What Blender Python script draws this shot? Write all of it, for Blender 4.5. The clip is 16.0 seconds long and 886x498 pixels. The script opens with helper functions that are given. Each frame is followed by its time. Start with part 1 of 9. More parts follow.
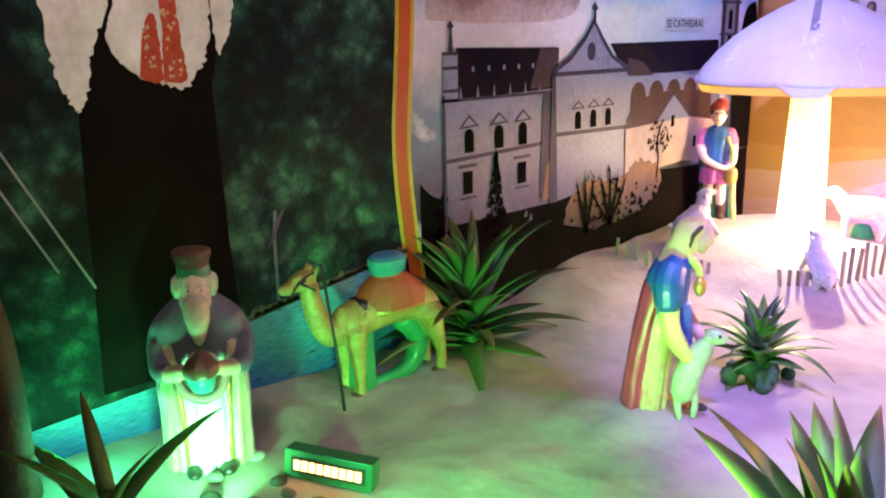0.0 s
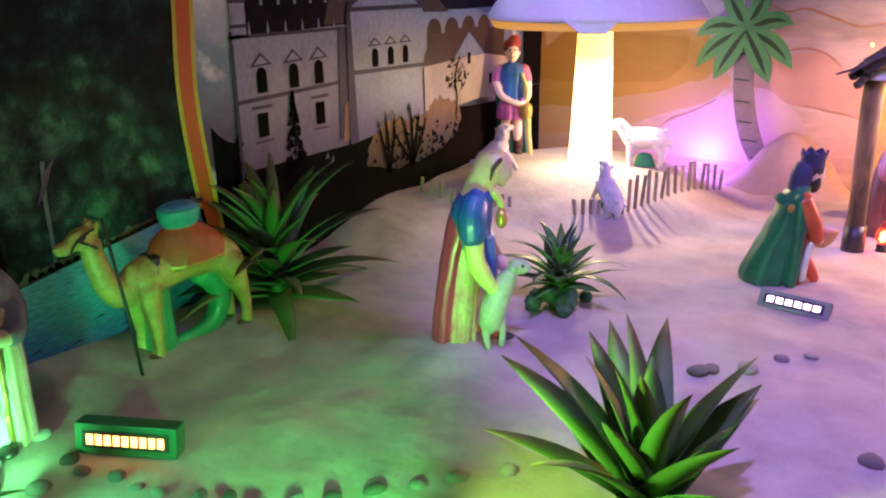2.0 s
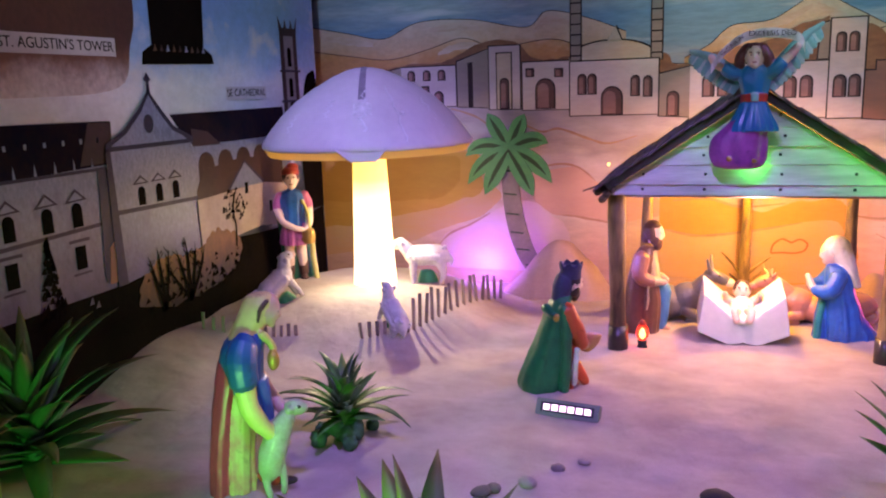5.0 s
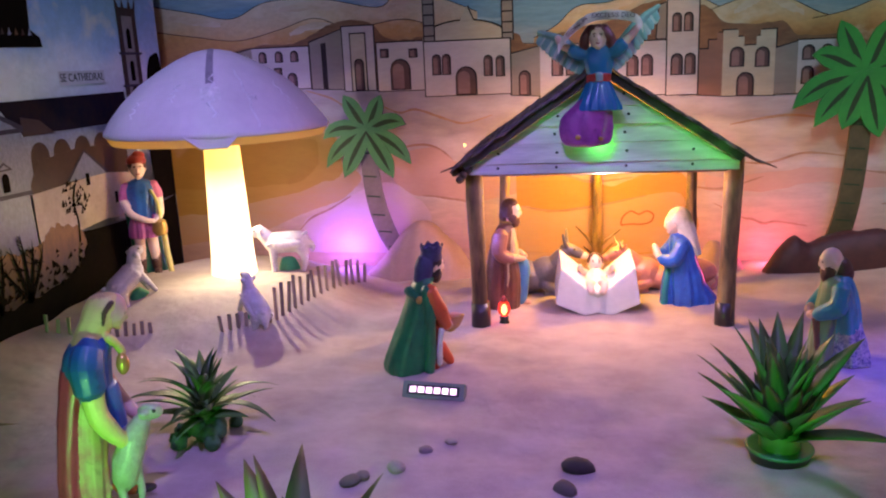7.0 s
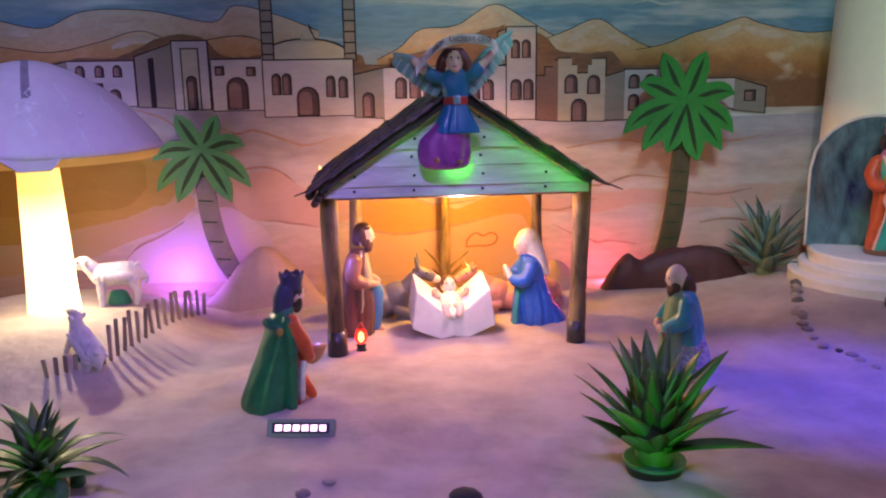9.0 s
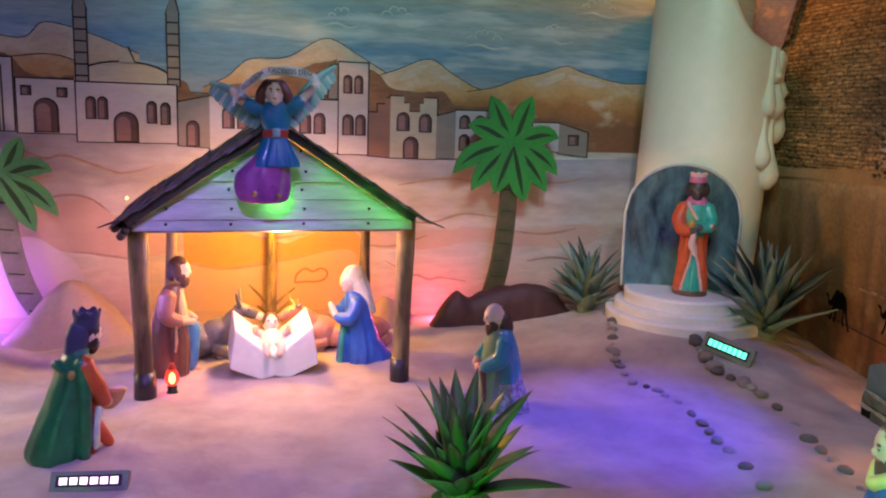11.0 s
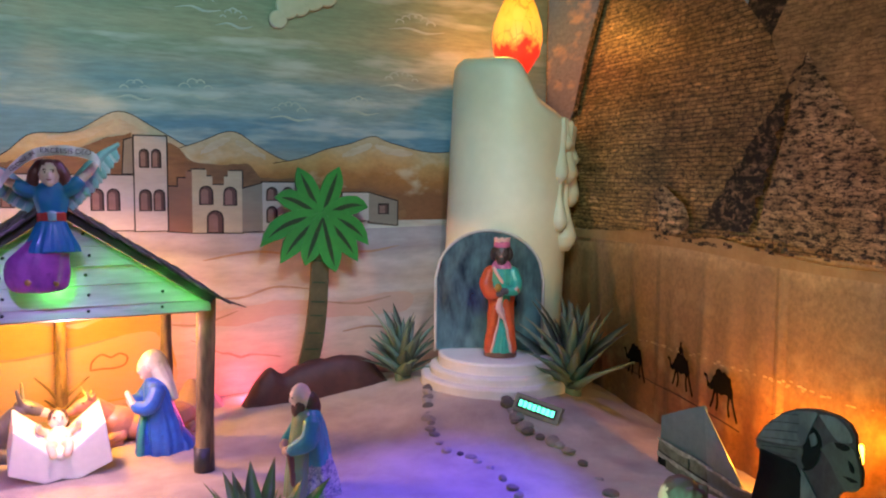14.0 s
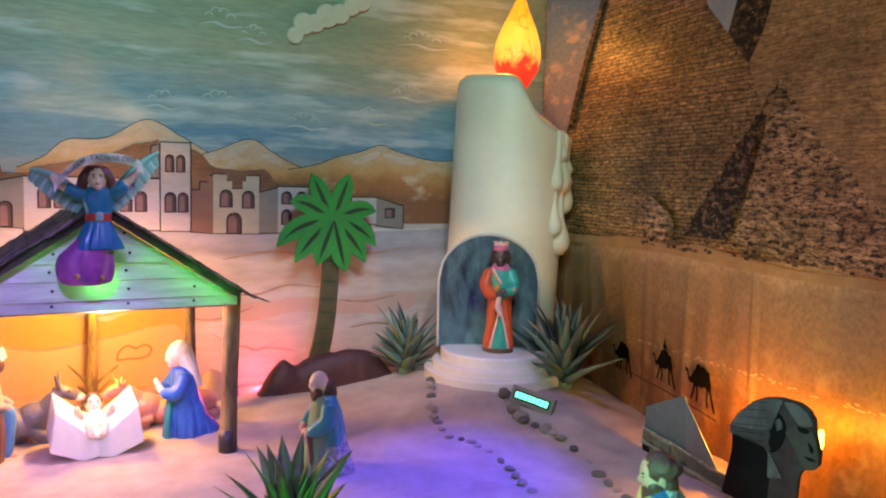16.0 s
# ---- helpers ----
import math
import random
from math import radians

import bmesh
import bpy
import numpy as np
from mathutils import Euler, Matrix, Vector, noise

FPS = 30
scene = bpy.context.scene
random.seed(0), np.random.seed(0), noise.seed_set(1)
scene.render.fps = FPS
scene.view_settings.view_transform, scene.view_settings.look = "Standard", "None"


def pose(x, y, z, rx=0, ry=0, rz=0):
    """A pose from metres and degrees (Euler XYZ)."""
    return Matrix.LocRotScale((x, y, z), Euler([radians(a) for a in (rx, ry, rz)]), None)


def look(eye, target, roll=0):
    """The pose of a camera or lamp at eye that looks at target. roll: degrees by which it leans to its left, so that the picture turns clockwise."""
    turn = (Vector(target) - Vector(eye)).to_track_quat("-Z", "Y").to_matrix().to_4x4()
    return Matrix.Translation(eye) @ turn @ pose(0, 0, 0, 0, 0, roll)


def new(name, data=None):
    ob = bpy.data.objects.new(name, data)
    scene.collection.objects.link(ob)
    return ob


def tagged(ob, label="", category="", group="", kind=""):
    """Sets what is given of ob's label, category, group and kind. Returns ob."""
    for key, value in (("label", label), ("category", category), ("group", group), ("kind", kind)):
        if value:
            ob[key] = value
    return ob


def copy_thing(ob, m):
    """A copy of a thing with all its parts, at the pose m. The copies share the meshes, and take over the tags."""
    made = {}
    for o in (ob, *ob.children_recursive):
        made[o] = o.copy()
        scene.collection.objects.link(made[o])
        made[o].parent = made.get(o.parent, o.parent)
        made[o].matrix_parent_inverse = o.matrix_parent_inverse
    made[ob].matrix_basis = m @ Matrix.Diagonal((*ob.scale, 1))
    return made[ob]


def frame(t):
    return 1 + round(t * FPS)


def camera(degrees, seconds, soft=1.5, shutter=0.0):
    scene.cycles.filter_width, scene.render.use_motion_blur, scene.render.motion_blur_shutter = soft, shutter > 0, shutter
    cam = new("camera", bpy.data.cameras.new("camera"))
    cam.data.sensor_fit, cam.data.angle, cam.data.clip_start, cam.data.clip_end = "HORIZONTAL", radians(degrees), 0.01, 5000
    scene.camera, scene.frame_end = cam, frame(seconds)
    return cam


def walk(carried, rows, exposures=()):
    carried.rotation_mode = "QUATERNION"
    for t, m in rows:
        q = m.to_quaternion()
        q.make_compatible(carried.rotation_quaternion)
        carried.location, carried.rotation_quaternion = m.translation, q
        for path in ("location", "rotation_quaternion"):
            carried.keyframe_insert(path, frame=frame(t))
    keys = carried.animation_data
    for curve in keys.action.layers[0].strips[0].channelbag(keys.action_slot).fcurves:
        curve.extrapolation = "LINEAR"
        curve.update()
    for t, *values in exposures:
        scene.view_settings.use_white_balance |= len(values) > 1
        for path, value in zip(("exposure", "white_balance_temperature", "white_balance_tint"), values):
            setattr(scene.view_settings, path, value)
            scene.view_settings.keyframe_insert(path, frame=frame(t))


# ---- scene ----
import mathutils.bvhtree

cam = camera(58.1, 16.0, 2.1)
METRES, EYE, TILT, LEAN, TURN = 8.0, 1.5, 0.0, 0.0, 0.0
PATH = [
    (0, (0.146, 0.025, 1.103), (-1.258, 1.359, 0.603), -1.3),
    (0.5, (0.109, 0.031, 1.092), (-1.204, 1.433, 0.535), -1.3),
    (1, (0.102, 0.05, 1.076), (-1.111, 1.522, 0.474), -1.0),
    (1.5, (0.107, 0.063, 1.07), (-1.006, 1.599, 0.438), -1.2),
    (2, (0.121, 0.084, 1.069), (-0.896, 1.684, 0.433), -0.8),
    (2.5, (0.15, 0.115, 1.078), (-0.801, 1.771, 0.483), -0.4),
    (3, (0.164, 0.147, 1.079), (-0.696, 1.852, 0.484), -1.4),
    (3.5, (0.148, 0.175, 1.098), (-0.617, 1.944, 0.565), -1.8),
    (4, (0.139, 0.188, 1.128), (-0.547, 2.01, 0.671), -1.5),
    (4.5, (0.176, 0.163, 1.135), (-0.505, 2.006, 0.762), -1.9),
    (5, (0.226, 0.154, 1.15), (-0.396, 2.014, 0.758), -2.0),
    (5.2, (0.241, 0.158, 1.153), (-0.322, 2.04, 0.777), -2.4),
    (7.3, (0.247, 0.195, 1.173), (0.001, 2.124, 0.705), -2.3),
    (7.5, (0.197, 0.23, 1.178), (0.002, 2.164, 0.706), -2.2),
    (8, (0.088, 0.275, 1.163), (0.091, 2.218, 0.691), -2.0),
    (8.5, (0.049, 0.28, 1.144), (0.17, 2.228, 0.705), -1.7),
    (8.7, (0.052, 0.268, 1.155), (0.192, 2.217, 0.727), -1.5),
    (10.8, (0.147, 0.304, 1.174), (0.625, 2.215, 0.83), 2.0),
    (11, (0.197, 0.299, 1.17), (0.724, 2.2, 0.838), 1.8),
    (11.5, (0.285, 0.309, 1.176), (0.886, 2.189, 0.849), 1.2),
    (12, (0.371, 0.332, 1.186), (1.059, 2.183, 0.868), 0.8),
    (12.5, (0.411, 0.349, 1.192), (1.167, 2.182, 0.926), 0.8),
    (13, (0.425, 0.358, 1.202), (1.237, 2.172, 0.977), 0.5),
    (13.5, (0.405, 0.332, 1.215), (1.246, 2.134, 1.006), 0.2),
    (14, (0.332, 0.288, 1.229), (1.242, 2.06, 1.052), 0.6),
    (14.5, (0.253, 0.247, 1.236), (1.209, 1.997, 1.087), 0.5),
    (15, (0.166, 0.2, 1.235), (1.15, 1.937, 1.119), 0.5),
    (15.5, (0.13, 0.149, 1.24), (1.103, 1.892, 1.126), 0.3),
    (16, (0.134, 0.035, 1.25), (1.061, 1.799, 1.082), 1.4),
]
walk(cam, [(t, look(eye, target, roll)) for t, eye, target, roll in PATH],
     [(0, 1.06), (0.7, 0.56), (2.5, 0.20), (4, -0.08), (5.5, -0.28), (8.5, -0.52), (11, -0.36), (12.5, -0.26), (14.5, -0.12), (16, -0.05)])

# ---- light ----
world = bpy.data.worlds.new("dim_hall")
scene.world = world
world.use_nodes = True
world.node_tree.nodes["Background"].inputs[0].default_value = (0.5, 0.45, 0.6, 1)
world.node_tree.nodes["Background"].inputs[1].default_value = 0.02


def spot(name, eye, target, watts, colour, degrees, radius=0.04, blend=0.6):
    data = bpy.data.lights.new(name, "SPOT")
    data.energy, data.color, data.spot_size, data.spot_blend, data.shadow_soft_size = watts, colour, radians(degrees), blend, radius
    ob = new(name, data)
    ob.matrix_world = look(eye, target)
    return ob


def bulb(name, place, watts, colour, radius=0.02):
    data = bpy.data.lights.new(name, "POINT")
    data.energy, data.color, data.shadow_soft_size = watts, colour, radius
    ob = new(name, data)
    ob.location = place
    return ob


# spots under the ceiling, in front of and beside the crib
spot("spot_violet", (-0.1, 0.9, 2.5), (-0.2, 2.9, 0.0), 335, (0.36, 0.22, 1.0), 56, 0.05)
spot("spot_violet_cap", (-0.75, 1.3, 2.62), (-1.42, 3.82, 1.02), 300, (0.42, 0.28, 1.0), 27, 0.05, 0.7)
spot("spot_rose", (1.9, 2.6, 2.62), (0.9, 3.0, 0.0), 128, (0.44, 0.30, 1.0), 100, 0.16)
spot("spot_warm_white", (0.9, 1.6, 2.62), (1.6, 4.5, 2.0), 158, (0.50, 1.0, 0.94), 80, 0.06)
spot("spot_blue", (2.5, 2.3, 2.3), (1.7, 2.9, 0.0), 560, (0.06, 0.035, 1.0), 31, 0.03, 0.9)
spot("spot_cold", (-0.9, 0.7, 2.55), (-1.94, 3.6, 1.66), 195, (0.56, 0.66, 1.0), 44, 0.08, 0.9)
# added cold fill that brightens the painted hills; no known source
spot("spot_cold_hills", (-0.3, 1.0, 2.6), (-0.45, 4.6, 1.8), 78, (0.52, 0.66, 1.0), 46, 0.06, 0.9)
# made-up fill to lift the dark forest banner
spot("spot_forest", (-0.5, 0.1, 2.7), (-1.94, 1.10, 1.10), 40, (1.0, 0.92, 0.86), 44, 0.08, 1.0)
spot("spot_amber", (1.2, 0.9, 2.5), (3.0, 2.7, 1.5), 40, (1.0, 0.80, 0.40), 70, 0.06)
# warm fill added over the near sand, without a known lamp
spot("spot_front", (-0.2, 0.35, 2.7), (-0.75, 1.35, 0.0), 14, (1.0, 0.74, 0.46), 62, 0.08, 1.0)
# soft unseen fill behind the camera, added to lift the front sand
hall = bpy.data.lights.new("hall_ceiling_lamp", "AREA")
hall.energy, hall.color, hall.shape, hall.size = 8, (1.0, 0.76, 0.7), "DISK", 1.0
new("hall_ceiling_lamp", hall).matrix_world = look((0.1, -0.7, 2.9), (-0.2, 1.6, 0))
# lamps within the crib
bulb("lamp_stable", (0.42, 4.06, 0.64), 48, (1.0, 0.45, 0.02), 0.03)
spot("spot_grotto", (1.3, 1.2, 2.6), (2.25, 4.15, 0.7), 125, (0.80, 0.88, 1.0), 32, 0.04, 0.8)
spot("spot_stage", (0.35, 0.75, 2.7), (0.42, 3.5, 0.85), 50, (0.72, 0.82, 1.0), 24, 0.05, 0.9)
bulb("lamp_stable_white", (0.42, 3.60, 0.60), 19, (1.0, 0.53, 0.66), 0.02)
bulb("lamp_blue_post", (-0.20, 3.70, 0.42), 3.6, (0.25, 0.18, 1.0), 0.02)
bulb("lamp_red", (1.33, 4.44, 0.10), 4.5, (1.0, 0.08, 0.22), 0.02)
bulb("lamp_pink", (-0.50, 4.54, 0.20), 6.5, (1.0, 0.22, 0.5), 0.02)
bulb("lamp_violet", (-0.98, 4.46, 0.14), 8, (0.42, 0.12, 1.0), 0.02)
bulb("lamp_sphinx", (2.74, 1.96, 0.33), 6.5, (1.0, 0.36, 0.02), 0.03)
bulb("lamp_sphinx_low", (2.72, 2.36, 0.24), 15, (1.0, 0.34, 0.02), 0.03)
bulb("lamp_green_gable", (0.40, 3.455, 0.82), 0.5, (0.1, 1.0, 0.08), 0.01)
for k, (gx, gz, gw) in enumerate(((0.60, 0.945, 0.22), (0.74, 0.875, 0.3), (0.86, 0.80, 0.3), (0.20, 0.945, 0.1))):
    bulb("lamp_green_eave", (gx, 3.40, gz - 0.035), gw * 0.8, (0.1, 1.0, 0.08), 0.01)
bulb("lamp_stem", (-1.37, 3.80, 0.52), 7, (1.0, 0.80, 0.50), 0.006)
spot("lamp_stem_front", (-1.37, 3.79, 0.78), (-1.0, 3.30, 0.02), 56, (1.0, 0.80, 0.54), 104, 0.006, 0.9)
bulb("lamp_green_foot", (-1.76, 0.62, 0.16), 1.3, (0.06, 1.0, 0.42), 0.02)
bulb("lamp_flame", (2.74, 4.25, 2.06), 8, (1.0, 0.34, 0.04), 0.05)
bulb("lamp_lantern", (-0.02, 3.60, 0.085), 0.2, (1.0, 0.08, 0.05), 0.01)
spot("lamp_green_king", (-1.32, 0.66, 0.10), (-1.68, 0.92, 0.16), 34, (0.16, 1.0, 0.32), 84, 0.03, 1.0)
spot("lamp_green_wall", (-1.66, 0.55, 0.12), (-1.94, 0.80, 0.36), 5, (0.06, 1.0, 0.25), 96, 0.03, 0.9)
spot("lamp_green_front", (-0.55, 0.85, 0.17), (-1.35, 1.70, 0.04), 44, (0.12, 1.0, 0.20), 70, 0.03, 0.9)
spot("lamp_green_shepherd", (-0.66, 1.15, 0.12), (-1.0, 1.98, 0.30), 38, (0.30, 1.0, 0.18), 44, 0.02, 0.8)
spot("lamp_green_sand", (-1.30, 0.62, 0.15), (-1.0, 1.1, 0.0), 15, (0.08, 1.0, 0.34), 96, 0.02, 0.9)
spot("lamp_green_plant", (0.72, 1.75, 0.30), (0.86, 2.35, 0.2), 7, (0.1, 1.0, 0.2), 70, 0.02, 0.8)
spot("lamp_green_near", (-0.62, 0.95, 0.42), (-0.35, 1.44, 0.15), 36, (0.42, 1.0, 0.14), 72, 0.02, 0.8)
spot("lamp_green_right", (1.35, 1.55, 0.5), (2.2, 2.1, 0.3), 30, (0.30, 1.0, 0.72), 80, 0.02, 0.8)

# ---- materials ----
def mat(name, colour, second=None, rough=0.5, grain=40.0, patch=4.0, amount=0.5, bump=0.15, metal=0.0, glow=0.0, coat=0.0, stretch=(1, 1, 1), speck=0.0, random_tone=0.0):
    """A surface with two scales of variation between two colours, a fine relief and, if asked, worn specks and a tone of its own for each piece."""
    m = bpy.data.materials.new(name)
    m.use_nodes = True
    n, l = m.node_tree.nodes, m.node_tree.links
    p = n["Principled BSDF"]
    second = second or tuple(c * 0.62 for c in colour)
    co, mp = n.new("ShaderNodeTexCoord"), n.new("ShaderNodeMapping")
    mp.inputs["Scale"].default_value = stretch
    l.new(co.outputs["Object"], mp.inputs["Vector"])
    fine, wide = n.new("ShaderNodeTexNoise"), n.new("ShaderNodeTexNoise")
    for node, s, d in ((fine, grain, 5), (wide, patch, 3)):
        node.inputs["Scale"].default_value, node.inputs["Detail"].default_value = s, d
        node.inputs["Roughness"].default_value = 0.62
        l.new(mp.outputs["Vector"], node.inputs["Vector"])
    add, ramp = n.new("ShaderNodeMath"), n.new("ShaderNodeMapRange")
    add.operation = "MULTIPLY_ADD"
    l.new(fine.outputs["Fac"], add.inputs[0])
    add.inputs[1].default_value = 0.5
    l.new(wide.outputs["Fac"], add.inputs[2])
    l.new(add.outputs[0], ramp.inputs["Value"])
    ramp.inputs["From Min"].default_value, ramp.inputs["From Max"].default_value = 0.5, 1.0
    ramp.inputs["To Max"].default_value = amount * 2
    mix = n.new("ShaderNodeMix")
    mix.data_type = "RGBA"
    mix.inputs["A"].default_value, mix.inputs["B"].default_value = (*colour, 1), (*second, 1)
    l.new(ramp.outputs[0], mix.inputs["Factor"])
    out = mix.outputs["Result"]
    if speck:
        vor, less, mix2 = n.new("ShaderNodeTexNoise"), n.new("ShaderNodeMapRange"), n.new("ShaderNodeMix")
        vor.inputs["Scale"].default_value, vor.inputs["Detail"].default_value = grain * 0.9, 6
        l.new(mp.outputs["Vector"], vor.inputs["Vector"])
        l.new(vor.outputs["Fac"], less.inputs["Value"])
        less.inputs["From Min"].default_value, less.inputs["From Max"].default_value, less.inputs["To Max"].default_value = 0.62, 0.7, speck
        mix2.data_type = "RGBA"
        mix2.inputs["B"].default_value = (*[c * 0.3 for c in second], 1)
        l.new(less.outputs[0], mix2.inputs["Factor"])
        l.new(out, mix2.inputs["A"])
        out = mix2.outputs["Result"]
    if random_tone:
        info, hsv, rng = n.new("ShaderNodeObjectInfo"), n.new("ShaderNodeHueSaturation"), n.new("ShaderNodeMapRange")
        rng.inputs["To Min"].default_value, rng.inputs["To Max"].default_value = 1 - random_tone, 1 + random_tone
        l.new(info.outputs["Random"], rng.inputs["Value"])
        l.new(rng.outputs[0], hsv.inputs["Value"])
        l.new(out, hsv.inputs["Color"])
        out = hsv.outputs["Color"]
    l.new(out, p.inputs["Base Color"])
    p.inputs["Roughness"].default_value, p.inputs["Metallic"].default_value = rough, metal
    p.inputs["Coat Weight"].default_value, p.inputs["Coat Roughness"].default_value = coat, 0.12
    if bump:
        b = n.new("ShaderNodeBump")
        b.inputs["Strength"].default_value, b.inputs["Distance"].default_value = bump, 0.004
        l.new(fine.outputs["Fac"], b.inputs["Height"])
        l.new(b.outputs["Normal"], p.inputs["Normal"])
    if glow:
        l.new(out, p.inputs["Emission Color"])
        p.inputs["Emission Strength"].default_value = glow
    return m


def enamel(name, colour, second=None, amount=0.35):
    """Glossy statue paint, slightly worn."""
    return mat(name, colour, second, rough=0.4, grain=34, patch=8, amount=amount + 0.15, bump=0.4, coat=0.16, speck=0.35)


def matt(name, colour, second=None, amount=0.35):
    """Dull statue paint for skin and hair."""
    return mat(name, colour, second, rough=0.58, grain=40, patch=10, amount=amount + 0.1, bump=0.35, coat=0.04, speck=0.2)


def print_ink(name, colour, second=None, amount=0.5, patch=5, grain=45):
    """Printed vinyl sheet."""
    m = mat(name, colour, second, rough=0.42, grain=grain, patch=patch, amount=amount, bump=0.03)
    m.node_tree.nodes["Principled BSDF"].inputs["Specular IOR Level"].default_value = 0.15
    return m


def wall_paint(name, colour, second=None, amount=0.5, patch=5, grain=30):
    """Brushed mural paint."""
    return mat(name, colour, second, rough=0.6, grain=grain, patch=patch, amount=amount, bump=0.12, stretch=(0.6, 1, 1.8))


def banded(name, axis, stops, rough=0.55, wobble=0.12, patch=2.5, stretch=(0.5, 1, 2.2), spread=0.5, bump=0.08, clouds=0.0, cloud_colour=(0.75, 0.78, 0.8)):
    """Painted bands of colour along one axis, their borders brushed into each other: stops of (metres, colour)."""
    m = bpy.data.materials.new(name)
    m.use_nodes = True
    n, l = m.node_tree.nodes, m.node_tree.links
    p = n["Principled BSDF"]
    co, mp, sep = n.new("ShaderNodeTexCoord"), n.new("ShaderNodeMapping"), n.new("ShaderNodeSeparateXYZ")
    mp.inputs["Scale"].default_value = stretch
    l.new(co.outputs["Object"], mp.inputs["Vector"])
    l.new(co.outputs["Object"], sep.inputs[0])
    big, small = n.new("ShaderNodeTexNoise"), n.new("ShaderNodeTexNoise")
    for node, s in ((big, patch), (small, patch * 9)):
        node.inputs["Scale"].default_value, node.inputs["Detail"].default_value = s, 6
        node.inputs["Roughness"].default_value = 0.65
        l.new(mp.outputs["Vector"], node.inputs["Vector"])
    add = n.new("ShaderNodeMath")
    add.operation = "MULTIPLY_ADD"
    l.new(big.outputs["Fac"], add.inputs[0])
    add.inputs[1].default_value = wobble * 4
    l.new(sep.outputs["XYZ".index(axis)], add.inputs[2])
    lo, hi = stops[0][0], stops[-1][0]
    rng, ramp = n.new("ShaderNodeMapRange"), n.new("ShaderNodeValToRGB")
    rng.inputs["From Min"].default_value, rng.inputs["From Max"].default_value = lo + wobble * 2, hi + wobble * 2
    l.new(add.outputs[0], rng.inputs["Value"])
    l.new(rng.outputs[0], ramp.inputs["Fac"])
    while len(ramp.color_ramp.elements) < len(stops):
        ramp.color_ramp.elements.new(0.5)
    for e, (at, c) in zip(ramp.color_ramp.elements, stops):
        e.position, e.color = (at - lo) / (hi - lo), (*c, 1)
    hsv, val = n.new("ShaderNodeHueSaturation"), n.new("ShaderNodeMapRange")
    l.new(small.outputs["Fac"], val.inputs["Value"])
    val.inputs["From Min"].default_value, val.inputs["From Max"].default_value = 0.3, 0.7
    val.inputs["To Min"].default_value, val.inputs["To Max"].default_value = 1 - spread * 0.5, 1 + spread * 0.5
    l.new(val.outputs[0], hsv.inputs["Value"])
    l.new(ramp.outputs["Color"], hsv.inputs["Color"])
    out = hsv.outputs["Color"]
    if clouds:
        cl, cr, mx = n.new("ShaderNodeTexNoise"), n.new("ShaderNodeMapRange"), n.new("ShaderNodeMix")
        cl.inputs["Scale"].default_value, cl.inputs["Detail"].default_value = patch * 1.7, 7
        l.new(mp.outputs["Vector"], cl.inputs["Vector"])
        l.new(cl.outputs["Fac"], cr.inputs["Value"])
        cr.inputs["From Min"].default_value, cr.inputs["From Max"].default_value, cr.inputs["To Max"].default_value = 0.55, 0.68, clouds
        mx.data_type = "RGBA"
        mx.inputs["B"].default_value = (*cloud_colour, 1)
        l.new(out, mx.inputs["A"])
        l.new(cr.outputs[0], mx.inputs["Factor"])
        out = mx.outputs["Result"]
    l.new(out, p.inputs["Base Color"])
    p.inputs["Roughness"].default_value = rough
    b = n.new("ShaderNodeBump")
    b.inputs["Strength"].default_value, b.inputs["Distance"].default_value = bump, 0.003
    l.new(small.outputs["Fac"], b.inputs["Height"])
    l.new(b.outputs["Normal"], p.inputs["Normal"])
    return m


def glowing(name, colour, strength):
    m = bpy.data.materials.new(name)
    m.use_nodes = True
    p = m.node_tree.nodes["Principled BSDF"]
    p.inputs["Base Color"].default_value, p.inputs["Emission Color"].default_value = (*colour, 1), (*colour, 1)
    p.inputs["Emission Strength"].default_value = strength
    return m


